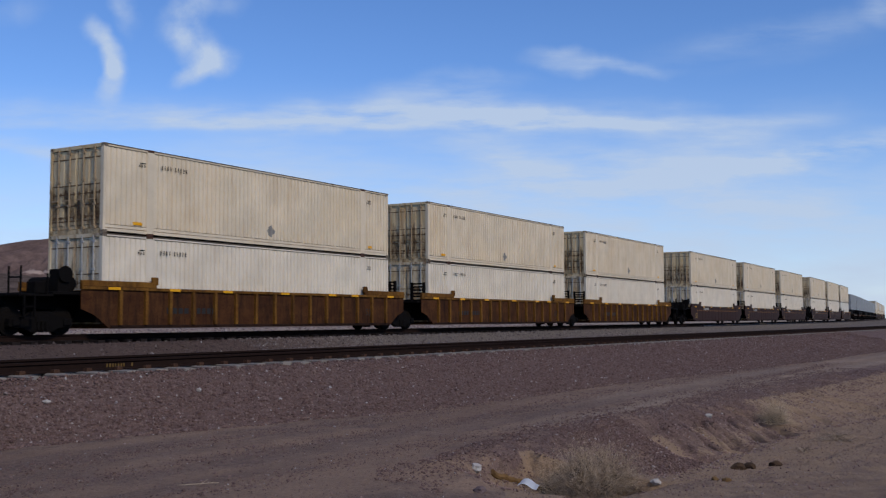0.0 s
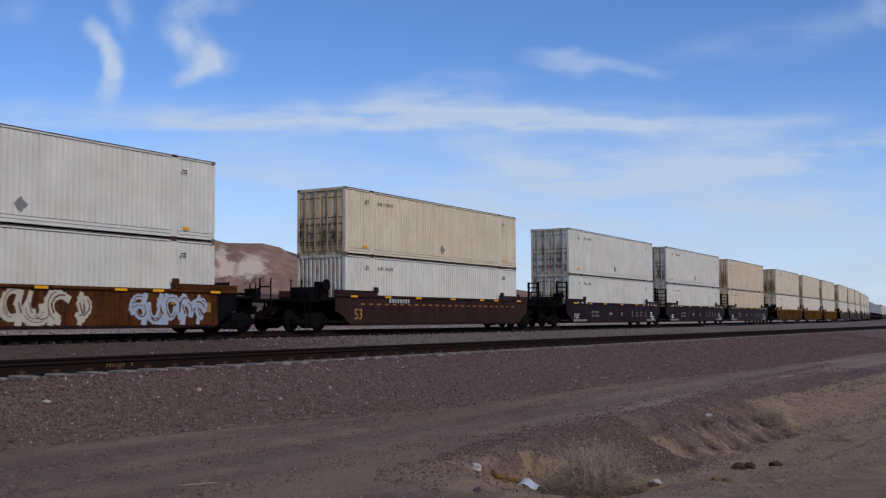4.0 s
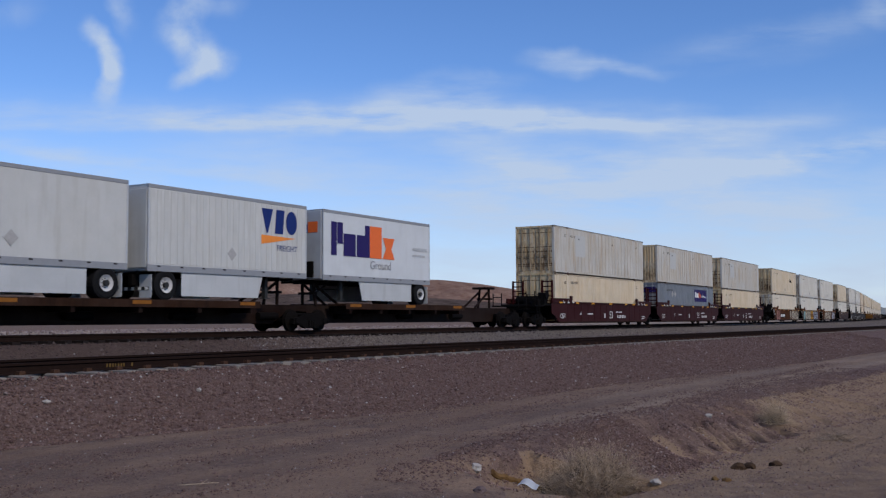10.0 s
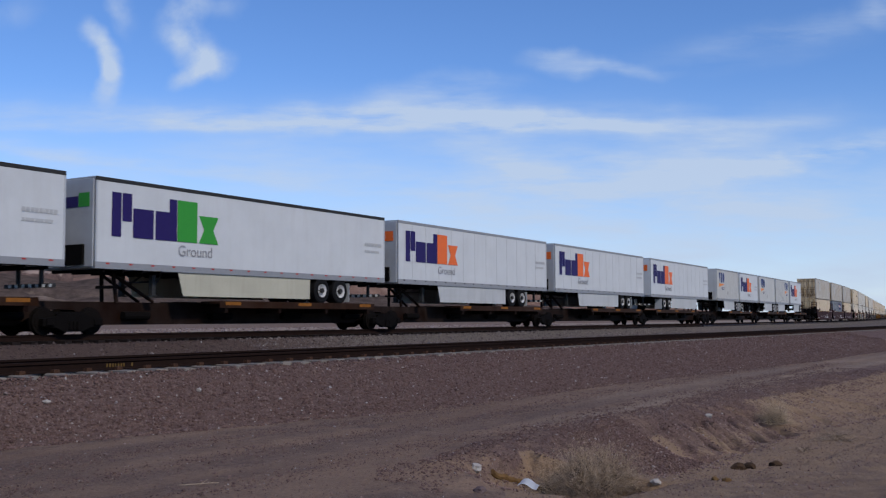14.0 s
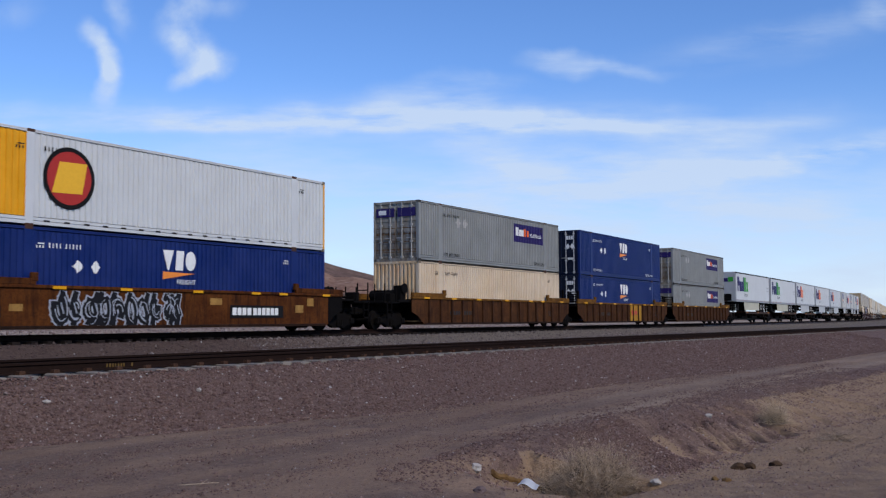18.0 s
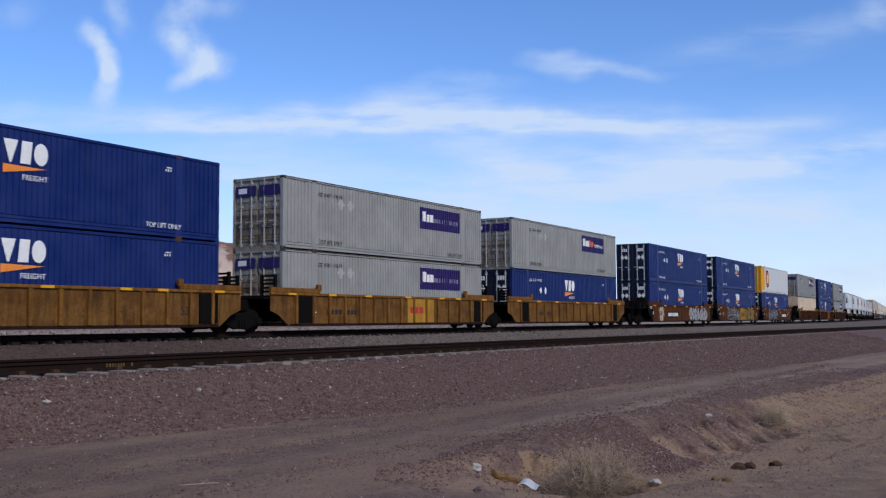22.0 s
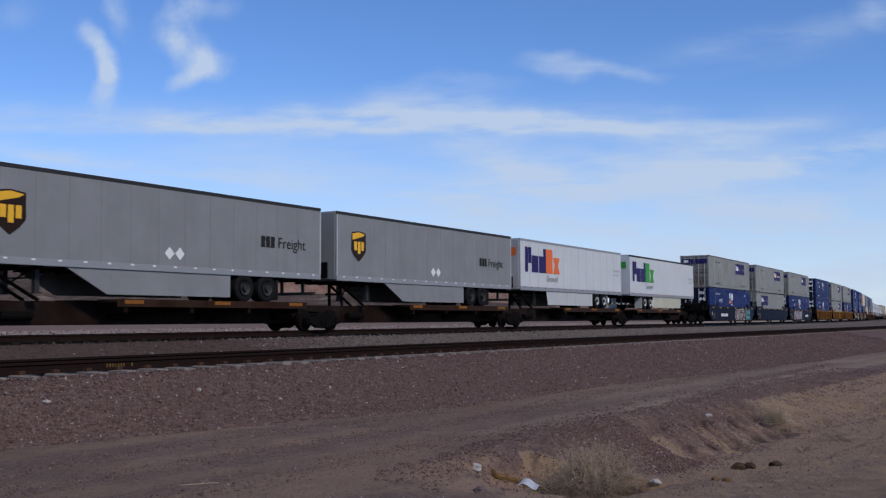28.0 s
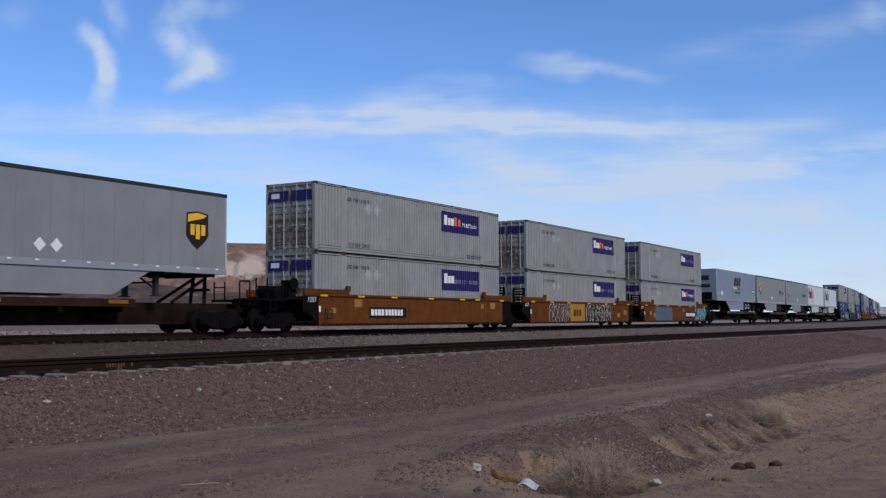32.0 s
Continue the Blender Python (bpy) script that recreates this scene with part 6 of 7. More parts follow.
        prism(bm, [(x2, z) for x2, z in ((hl - 4.6, TB + 0.75), (hl - 4.35, TB + 0.5), (hl - 4.1, TB + 0.75), (hl - 4.35, TB + 1.0))], -HW - 0.008, -HW - 0.004)
        part("placard", bm, M["fadedink"], c, "grey diamond placard")
    elif logo.startswith("shield"):
        x = -hl + 1.57 if "front" not in logo else hl - 1.5
        bm = bmesh.new()
        prism(bm, [(x - 0.52, 4.19), (x - 0.54, 3.40), (x - 0.3, 3.14), (x, 2.93), (x + 0.3, 3.14), (x + 0.54, 3.40), (x + 0.52, 4.19), (x, 4.26)], -HW - 0.009, -HW - 0.004)
        sh = part("shield", bm, M["brown"], c, "brown and gold shield emblem")
        bm = bmesh.new()
        prism(bm, [(x - 0.47, 3.86), (x - 0.46, 4.14), (x, 4.21), (x + 0.46, 4.14), (x + 0.30, 4.04)], -HW - 0.013, -HW - 0.010)
        for a in (-0.34, -0.08, 0.18):
            decal(bm, x + a, x + a + 0.20, 3.42 - (0.14 if a == -0.08 else 0), 3.80, y=-HW - 0.010)
        part("shield_marks", bm, M["gold"], sh, "golden blocks on the shield")
        if "front" not in logo:
            piece("lettering", lettering("Freight", 0.60, M["ink"]), c, pose(hl - 2.72, -HW - 0.008, 3.22), "dark painted word")
            bm = bmesh.new()
            for q in (0, 0.28, 0.56):
                decal(bm, hl - 3.68 + q, hl - 3.68 + q + 0.22, 3.22, 3.64, y=-HW - 0.006)
            part("word_block", bm, M["ink"], c)
        bm = bmesh.new()
        for x in ((-0.28, 0.20) if "front" not in logo else (hl - 8.0, hl - 7.4)):
            diamond(bm, x, TB + 0.62, 0.22)
        part("placard", bm, M["signwhite"], c, "pair of diamond placards")
    elif logo == "slant":
        bm = bmesh.new()
        for i in range(3):
            x = -1.20 + i * 0.95
            prism(bm, [(x - 0.25, 3.62), (x + 0.52, 3.62), (x + 0.86, 4.42), (x + 0.16, 4.42)], -HW - 0.008, -HW - 0.004)
        part("word_block", bm, M["ink"], c, "slanted dark blocks in place of a company name")
        bm = boxes((-1.70, -0.05, -HW - 0.008, -HW - 0.004, 3.30, 3.50))
        part("yellow_bar", bm, M["gold"], c, "yellow bar under the mark")
        piece("lettering", lettering("Freight", 0.42, M["ink"]), c, pose(0.05, -HW - 0.008, 3.26), "dark painted word")
        bm = bmesh.new()
        bars(bm, -1.3, 2.88, 0.14, [0.3, 0.95, 1.05], 0.12)
        part("small_words", bm, M["ink"], c)
        p = part("sign_panel", boxes((hl - 1.6, hl - 0.3, -HW - 0.010, -HW - 0.004, TB + 0.95, TB + 1.25)), M["ink"], c, "small black sign panel")
        part("word_block", boxes((hl - 1.5, hl - 1.05, -HW - 0.014, -HW - 0.011, TB + 1.04, TB + 1.16), (hl - 0.95, hl - 0.42, -HW - 0.014, -HW - 0.011, TB + 1.02, TB + 1.18)), M["signwhite"], p)
        bm = bmesh.new()
        box(bm, -hl - 0.062, -hl - 0.056, -0.6, 0.55, TB + 1.85, TB + 2.3)
        box(bm, -hl - 0.062, -hl - 0.056, -0.7, 0.75, TB + 1.2, TB + 1.5)
        part("end_block", bm, M["ink"], c)
        bm = bmesh.new()
        for x in (-6.38, -5.88):
            diamond(bm, x, TB + 0.72, 0.24)
        part("placard", bm, M["signwhite"], c, "pair of white diamond placards")
        part("notice", boxes((-7.74, -7.14, -HW - 0.008, -HW - 0.004, TB + 0.62, TB + 0.78)), M["signyellow"], c, "yellow notice")
    return c


M["railgrey"] = plain("grey_trailer_rail", (0.24, 0.245, 0.255), 0.5, 0.1, 0.12)
M["seamgrey"] = plain("dull_seam_grey", (0.17, 0.173, 0.175), 0.6, 0, 0.1)
M["seam"] = plain("panel_seam_grey", (0.38, 0.385, 0.385), 0.6, 0, 0.1)
M["greyword"] = plain("grey_word", (0.24, 0.24, 0.25), 0.6, 0, 0.1)

# ---- plan of the small things: far masts, bushes, rocks ----
MASTS = [(-19.06, 4.73, 5.21), (-17.12, 4.81, 5.83), (-18.27, 4.75, 4.98), (-14.2, 4.55, 4.75)]
BUSHES = [
    (11.80, 5.02, 0.78, 0.62, 760, 1, "large grey-tan dead tumbleweed bush in the wash"), (11.60, 5.42, 0.32, 0.38, 220, 2, "straw-coloured dry bush below the scarp"),
    (12.15, 4.78, 0.50, 0.44, 280, 3, "small grey dead bush in the wash"), (12.22, 5.25, 0.58, 0.50, 320, 8, "grey-tan dead bush in the wash"),
    (21.15, 5.0, 0.62, 0.44, 420, 4, "dry straw-coloured bush on the eroded slope"), (17.9, 3.82, 0.14, 0.22, 60, 5, "low dark dead bush in the wash"),
    (19.85, 3.60, 0.22, 0.50, 160, 6, "low tan dead bush by the wash"), (12.25, 4.60, 0.20, 0.24, 90, 7, "small grey-green dead bush"),
    (12.0, 5.55, 0.30, 0.30, 160, 9, "straw-coloured dry grass tuft below the scarp"),
]
SCRAP = (10.16, 5.18)
LOGS = [
    (((11.15, 6.03), (11.40, 5.98), (11.58, 5.86), (11.62, 5.60), (11.64, 5.26)), 0.045, M["log"], "thick ochre-brown dead branch lying beside a dry bush", 1),
]
ROCKS = [
    (10.72, 6.01, 0.075, 1, "pale grey rock on stony ground", M["paleStone"]), (12.57, 12.27, 0.045, 2, "pale stone on the ballast slope", M["paleStone"]),
    (9.79, 12.52, 0.05, 3, "flat pale stone on the ballast slope", M["paleStone"]), (18.89, 5.67, 0.06, 4, "small pale rock on the eroded slope", M["paleStone"]),
    (9.47, 5.26, 0.06, 5, "dark stone on stony ground", M["stone"]), (11.66, 12.25, 0.022, 6, "small pale stone on the ballast slope", M["paleStone"]),
    (12.31, 4.37, 0.06, 7, "pale stone in the channel of the wash", M["paleStone"]), (18.6, 12.2, 0.03, 8, "small pale stone on the ballast slope", M["paleStone"]),
    # the dark and brown clods stand in for an undercut ledge and its shadow
    (12.89, 3.66, 0.06, 9, "ochre rock in the wash", M["log"]), (15.25, 4.15, 0.10, 10, "dark rock in the wash", M["darkclod"]), (15.50, 4.05, 0.08, 11, "brown clod on the ledge of the wash", M["darkclod"]),
    (16.0, 3.80, 0.08, 12, "brown clod on the ledge of the wash", M["darkclod"]), (12.79, 3.78, 0.045, 13, "ochre stone in the wash", M["log"]),
]


# ---- clouds: a far sheet that drifts slowly ----
PXM = 4300 / 1821.12          # metres on the sheet for one unit of its plan
RIGHT = Vector((math.sin(ya), -math.cos(ya), 0))
UP = RIGHT.cross(AIM).normalized()


def cloud_material():
    k = Nodes("thin_cloud")
    tc = k.n.new("ShaderNodeTexCoord")
    warp = k.n.new("ShaderNodeTexNoise")
    warp.inputs["Scale"].default_value, warp.inputs["Detail"].default_value = 0.012, 5
    k.link(tc.outputs["Object"], warp.inputs["Vector"])
    shift = k.n.new("ShaderNodeVectorMath")
    shift.operation = "MULTIPLY_ADD"
    k.link(warp.outputs["Color"], shift.inputs[0])
    shift.inputs[1].default_value, shift.inputs[2].default_value = (60, 40, 0), (-30, -20, 0)
    pos = k.n.new("ShaderNodeVectorMath")
    k.link(tc.outputs["Object"], pos.inputs[0])
    k.link(shift.outputs[0], pos.inputs[1])

    flat = k.n.new("ShaderNodeSeparateXYZ")
    k.link(tc.outputs["Object"], flat.inputs[0])

    def blob(x, y, rx, ry, turn, amount, soft=1.0):
        mp = k.n.new("ShaderNodeMapping")
        mp.vector_type = "TEXTURE"
        mp.inputs["Location"].default_value = (x - 784, 441 - y, 0)
        mp.inputs["Rotation"].default_value = (0, 0, radians(turn))
        mp.inputs["Scale"].default_value = (rx, ry, 1)
        k.link(pos.outputs[0], mp.inputs["Vector"])
        ln = k.n.new("ShaderNodeVectorMath")
        ln.operation = "LENGTH"
        k.link(mp.outputs[0], ln.inputs[0])
        mr = k.n.new("ShaderNodeMapRange")
        mr.interpolation_type = "SMOOTHSTEP"
        mr.inputs["From Min"].default_value, mr.inputs["From Max"].default_value = 1.45, 1.45 - soft * 1.35
        mr.inputs["To Min"].default_value, mr.inputs["To Max"].default_value = 0, amount
        k.link(ln.outputs["Value"], mr.inputs["Value"])
        return mr.outputs[0]

    puffs, total = None, None
    for i, row in enumerate(CLOUDS):
        b = blob(*row)
        if i < 11:
            puffs = b if puffs is None else k.math("ADD", puffs, b)
        else:
            total = b if total is None else k.math("ADD", total, b)
    sep = k.n.new("ShaderNodeSeparateXYZ")
    k.link(pos.outputs[0], sep.inputs[0])

    def ease(value, a, b):
        mr = k.n.new("ShaderNodeMapRange")
        mr.interpolation_type = "SMOOTHSTEP"
        mr.inputs["From Min"].default_value, mr.inputs["From Max"].default_value = a, b
        k.link(value, mr.inputs["Value"])
        return mr.outputs[0]

    for top, foot, lean, xa, xb, xc, xd, amount in SHEETS:
        v = k.math("MULTIPLY_ADD", sep.outputs["X"], lean, k.math("MULTIPLY_ADD", sep.outputs["Y"], 0.2, k.math("MULTIPLY", flat.outputs["Y"], 0.8)))
        w = k.math("MULTIPLY", ease(v, 441 - top, 441 - foot + 6), ease(v, 441 - foot - 7, 441 - foot + 5))
        w = k.math("MULTIPLY", w, k.math("MULTIPLY", ease(sep.outputs["X"], xa - 784, xb - 784), ease(sep.outputs["X"], xd - 784, xc - 784)))
        total = k.math("ADD", total, k.math("MULTIPLY", w, amount))
    wisps = k.n.new("ShaderNodeTexNoise")
    wisps.inputs["Scale"].default_value, wisps.inputs["Detail"].default_value, wisps.inputs["Roughness"].default_value = 0.011, 7, 0.58
    mp = k.n.new("ShaderNodeMapping")
    mp.inputs["Scale"].default_value, mp.inputs["Rotation"].default_value = (0.34, 1.8, 1), (0, 0, radians(4))
    k.link(tc.outputs["Object"], mp.inputs["Vector"])
    k.link(mp.outputs[0], wisps.inputs["Vector"])
    grain = k.math("MULTIPLY_ADD", wisps.outputs["Fac"], 2.3, -0.62)
    wool = k.n.new("ShaderNodeTexNoise")
    wool.inputs["Scale"].default_value, wool.inputs["Detail"].default_value, wool.inputs["Roughness"].default_value = 0.014, 5, 0.55
    k.link(tc.outputs["Object"], wool.inputs["Vector"])
    puffs = k.math("MULTIPLY", puffs, k.math("MULTIPLY_ADD", wool.outputs["Fac"], 2.0, -0.42))
    total = k.math("ADD", k.math("MULTIPLY", total, grain), k.math("MAXIMUM", puffs, 0.0))
    # haze that thickens towards the horizon, streaked by the same noise
    low = k.n.new("ShaderNodeMapRange")
    low.interpolation_type = "SMOOTHSTEP"
    low.inputs["From Min"].default_value, low.inputs["From Max"].default_value = 330, -150
    low.inputs["To Min"].default_value, low.inputs["To Max"].default_value = 0.0, 0.80
    k.link(flat.outputs["Y"], low.inputs["Value"])
    haze = k.math("MULTIPLY", low.outputs[0], k.math("MULTIPLY_ADD", wisps.outputs["Fac"], 1.5, 0.22))
    alpha = k.math("MINIMUM", k.math("MAXIMUM", k.math("ADD", k.math("MAXIMUM", total, 0.0), haze), 0.0), 0.88)
    em = k.n.new("ShaderNodeEmission")
    em.inputs["Color"].default_value, em.inputs["Strength"].default_value = (0.60, 0.725, 0.925, 1), 1.0
    tr = k.n.new("ShaderNodeBsdfTransparent")
    mx = k.n.new("ShaderNodeMixShader")
    k.link(alpha, mx.inputs[0])
    k.link(tr.outputs[0], mx.inputs[1])
    k.link(em.outputs[0], mx.inputs[2])
    k.link(mx.outputs[0], k.out.inputs["Surface"])
    return k.m


# centre, half axes, turn, density
CLOUDS = [
    (166, 64, 38, 20, -48, 0.95), (192, 106, 38, 24, -65, 1.0), (190, 152, 40, 22, 80, 0.9), (214, 22, 46, 22, -70, 0.55), (30, 20, 50, 30, 20, 0.25),
    (335, 8, 38, 30, 0, 0.75), (314, 48, 38, 36, -60, 0.85), (345, 88, 46, 34, -40, 0.95), (378, 108, 38, 26, 0, 0.9), (335, 132, 42, 16, 25, 0.8), (400, 12, 34, 22, 0, 0.3),
    (120, 208, 260, 26, 0, 0.35), (430, 213, 260, 24, 0, 0.55), (700, 208, 240, 26, 0, 0.62), (950, 212, 230, 18, -3, 0.65), (1180, 222, 190, 34, -4, 0.5), (1350, 235, 150, 40, 10, 0.4),
    (770, 172, 120, 36, 5, 0.6), (640, 190, 160, 30, 15, 0.35), (880, 190, 120, 26, -8, 0.4),
    (1010, 112, 80, 22, -6, 0.7), (1110, 125, 80, 12, -8, 0.5), (980, 92, 40, 12, 5, 0.35), (880, 145, 60, 18, 0, 0.25),
    (1440, 48, 100, 28, 12, 0.3), (1560, 18, 44, 34, 0, 0.55), (1300, 70, 90, 20, 15, 0.2),
    (880, 275, 110, 28, -14, 0.5), (960, 320, 150, 30, -10, 0.4), (1120, 300, 200, 30, 0, 0.3), (1420, 282, 210, 16, 9, 0.6), (1300, 305, 160, 16, 8, 0.45), (1520, 255, 130, 26, 12, 0.45),
    (1120, 275, 320, 60, -6, 0.40), (1420, 355, 320, 80, 0, 0.30), (980, 345, 330, 60, 4, 0.30), (1330, 85, 230, 40, 10, 0.22), (700, 250, 420, 60, 0, 0.18), (500, 290, 260, 40, -5, 0.28), (150, 290, 200, 30, -12, 0.35), (1200, 400, 400, 60, 0, 0.25), (820, 370, 260, 40, 0, 0.2),
]
# top, foot, lean, then where it fades in and out, density
SHEETS = [
    (150, 231, 0.0, -900, 300, 900, 1250, 0.42), (180, 231, 0.0, 150, 600, 850, 1120, 0.40), (215, 243, -0.03, 750, 950, 1300, 1560, 0.35),
    (262, 330, 0.10, 700, 900, 1100, 1500, 0.30), (352, 391, -0.17, 1020, 1260, 1568, 1800, 0.55), (336, 368, 0.125, -900, 0, 380, 650, 0.42), (290, 350, 0.03, 300, 600, 900, 1200, 0.22),
]
cloud_bm = bmesh.new()
cv = [cloud_bm.verts.new(p) for p in ((-1100, -140, 0), (1100, -140, 0), (1100, 620, 0), (-1100, 620, 0))]
cloud_bm.faces.new(cv)
clouds = new("clouds", mesh_of("clouds", cloud_bm, cloud_material()))
tagged(clouds, "thin white wispy clouds across a blue sky", "clouds", kind="structure")
clouds.scale = (PXM, PXM, PXM)


def cloud_pose(dx, dy):
    m = look(EYE, EYE + AIM * 100, ROLL)
    return m @ Matrix.Translation((dx * PXM, dy * PXM, -4300))


for az, el0, el1 in MASTS:
    mast(az, el0, el1, 2880)


# ---- loose stones ----
def stone_field(name, n, rule, seed, label, small, large, mat=None):
    """Many angular stones in one mesh; rule gives x and y for random numbers."""
    rng = np.random.default_rng(seed)
    x, y = rule(rng, n)
    z, _ = ground_height(x, y)
    base = np.array([(1, 0, 0), (-1, 0, 0), (0, 1, 0), (0, -1, 0), (0, 0, 1), (0, 0, -1)], float)
    tri = np.array([(0, 2, 4), (2, 1, 4), (1, 3, 4), (3, 0, 4), (2, 0, 5), (1, 2, 5), (3, 1, 5), (0, 3, 5)])
    size = rng.uniform(small, large, n) * (1 + 0.6 * (rng.random(n) > 0.93))
    v = base[None] * rng.uniform(0.55, 1.25, (n, 6, 1)) * size[:, None, None] + rng.normal(0, 0.22, (n, 6, 3)) * size[:, None, None]
    a = rng.uniform(0, 6.28, n)
    c, s = np.cos(a)[:, None], np.sin(a)[:, None]
    vx = v[:, :, 0] * c - v[:, :, 1] * s + x[:, None]
    vy = v[:, :, 0] * s + v[:, :, 1] * c + y[:, None]
    vz = v[:, :, 2] * 0.8 + z[:, None] + size[:, None] * 0.25
    verts = np.stack([vx, vy, vz], -1).reshape(-1, 3)
    faces = (tri[None] + 6 * np.arange(n)[:, None, None]).reshape(-1, 3)
    me = bpy.data.meshes.new(name)
    me.vertices.add(len(verts))
    me.vertices.foreach_set("co", verts.ravel())
    me.loops.add(faces.size)
    me.loops.foreach_set("vertex_index", faces.ravel().astype(np.int32))
    me.polygons.add(len(faces))
    me.polygons.foreach_set("loop_start", np.arange(0, faces.size, 3, dtype=np.int32))
    me.update()
    me.validate()
    me.materials.append(mat or M["stones"])
    return tagged(new(name, me), label, "stones", kind="stuff")


def stones_mat(name="mixed_ballast_stone", warm=1.38, gain=0.95):
    k = Nodes(name)

    def shade(r_, g_, b_):
        m = (r_ + g_ + b_) / 3
        return tuple(gain * k_ * (m + (v - m) * warm) for v, k_ in zip((r_, g_, b_), (1.03, 0.985, 0.94)))

    g = k.n.new("ShaderNodeNewGeometry")
    base = k.ramp(g.outputs["Random Per Island"], [(0.0, shade(0.066, 0.044, 0.041)), (0.35, shade(0.112, 0.077, 0.071)), (0.75, shade(0.165, 0.119, 0.108)), (0.97, shade(0.21, 0.17, 0.16)), (1.0, (0.42, 0.39, 0.37))])
    n = k.noise(30, 3, 0.6)
    return k.done(k.mix(k.math("MULTIPLY", n, 0.5), base, (0.07, 0.05, 0.048)), 0.95, 0, n, 0.4, 0.01, spec=0.2)


M["stones"] = stones_mat()


M["greystones"] = stones_mat("grey_ballast_stone", 0.4, 1.2)
M["washstones"] = stones_mat("tan_pebble", 1.2, 1.5)
M["rubble"] = stones_mat("pale_rubble_stone", 0.7, 2.0)
# the same stones in a darker tone, for the strip between the tracks
M["darkstones"] = stones_mat("dark_ballast_stone", 0.9, 0.55)


def near_slope(rng, n):
    x = 4 + 62 * rng.random(n) ** 1.35
    toe = along(x, (5, 2.5), (9, 2.7), (17, 4.0), (28, 4.5), (40, 5.2))
    return x, near_track(x) - 1.25 - (toe - 1.0) * rng.random(n) ** 1.1


def mid_gravel(rng, n, a, b):
    x = a + (b - a) * rng.random(n) ** 1.2
    lo, hi = near_track(x) + 0.9, main_y(x) - 1.2
    return x, lo + (hi - lo) * rng.random(n)


def far_gravel(rng, n):
    x = 5 + 75 * rng.random(n) ** 1.2
    return x, main_y(x) + 1.6 + 9 * rng.random(n)


def far_rubble(rng, n):
    x = 8 + 130 * rng.random(n) ** 1.3
    return x, main_y(x) + 4 + 40 * rng.random(n)


def wash_slope(rng, n):
    x = 8.6 + 27 * rng.random(n) ** 0.85
    u = -0.25 + 0.75 * rng.random(n) ** 1.2
    return x, wash_edge(x) - u * (wash_edge(x) - wash_foot(x))


def wash_lower(rng, n):
    x = 10 + 20 * rng.random(n)
    u = 0.35 + 0.85 * rng.random(n)
    return x, wash_edge(x) - u * (wash_edge(x) - wash_foot(x))


def wash_lobe(rng, n):
    x = 13.7 + 2.2 * rng.random(n)
    u = rng.random(n)
    return x - 0.4 * (u - 0.5), wash_edge(x) - u * (wash_edge(x) - wash_foot(x))


def wash_floor(rng, n):
    x = 8 + 24 * rng.random(n)
    return x, 5.0 - 2.6 * rng.random(n)


def road_bits(rng, n):
    x = 5 + 35 * rng.random(n)
    return x, 3.5 + 8.5 * rng.random(n)


stone_field("ballast_stones", 56000, near_slope, 1, "angular purple-brown ballast stones on the track's shoulder", 0.011, 0.029)
stone_field("ballast_stones", 13000, lambda rng, n: mid_gravel(rng, n, 6, 36), 2, "angular purple-brown ballast stones between the tracks", 0.018, 0.042, M["darkstones"])
stone_field("ballast_stones", 15000, lambda rng, n: mid_gravel(rng, n, 28, 80), 5, "pale grey ballast stones between the tracks", 0.024, 0.055, M["greystones"])
stone_field("ballast_stones", 14000, far_gravel, 6, "pale grey ballast stones beyond the main track", 0.02, 0.05, M["greystones"])
stone_field("scattered_rubble", 9000, far_rubble, 7, "pale rubble and clods on the ground beyond the tracks", 0.03, 0.11, M["rubble"])
stone_field("loose_stones", 15000, wash_slope, 3, "small loose stones along the brink of the wash", 0.004, 0.019)
stone_field("loose_stones", 7000, wash_lower, 14, "tan clods and pebbles on the eroded slope", 0.004, 0.022, M["washstones"])
stone_field("loose_stones", 6000, wash_lobe, 13, "dark purple gravel washed down the slope", 0.006, 0.020)
stone_field("loose_stones", 6000, wash_floor, 8, "tan pebbles on the floor of the wash", 0.004, 0.015, M["washstones"])
stone_field("loose_stones", 7000, road_bits, 4, "scattered pebbles on the dirt road", 0.004, 0.013, M["washstones"])
stone_field("loose_stones", 24000, road_bits, 24, "fine dark grit on the dirt road", 0.003, 0.010)


def rut_stones(rng, n):
    x = 5 + 34 * rng.random(n)
    band = np.array((7.1, 8.6, 9.9))[rng.integers(0, 3, n)]
    return x, band + 0.12 * np.sin(x * 0.7) + rng.normal(0, 0.22, n)


stone_field("loose_stones", 16000, rut_stones, 9, "dark gravel gathered between the ruts of the dirt road", 0.005, 0.016)


def rock(x, y, size, seed, label, mat):
    r = random.Random(seed)
    bm = bmesh.new()
    bmesh.ops.create_icosphere(bm, subdivisions=2, radius=size)
    for v in bm.verts:
        v.co *= 0.8 + 0.4 * r.random()
        v.co.z *= 0.7
        v.co.x *= 1.15
    z, _ = ground_height(np.array([x]), np.array([y]))
    ob = new("rock", mesh_of("rock", bm, mat))
    ob.matrix_basis = pose(x, y, float(z[0]) + size * 0.3, 0, 0, r.uniform(0, 180))
    return tagged(ob, label, "rock", "rocks on the ground")


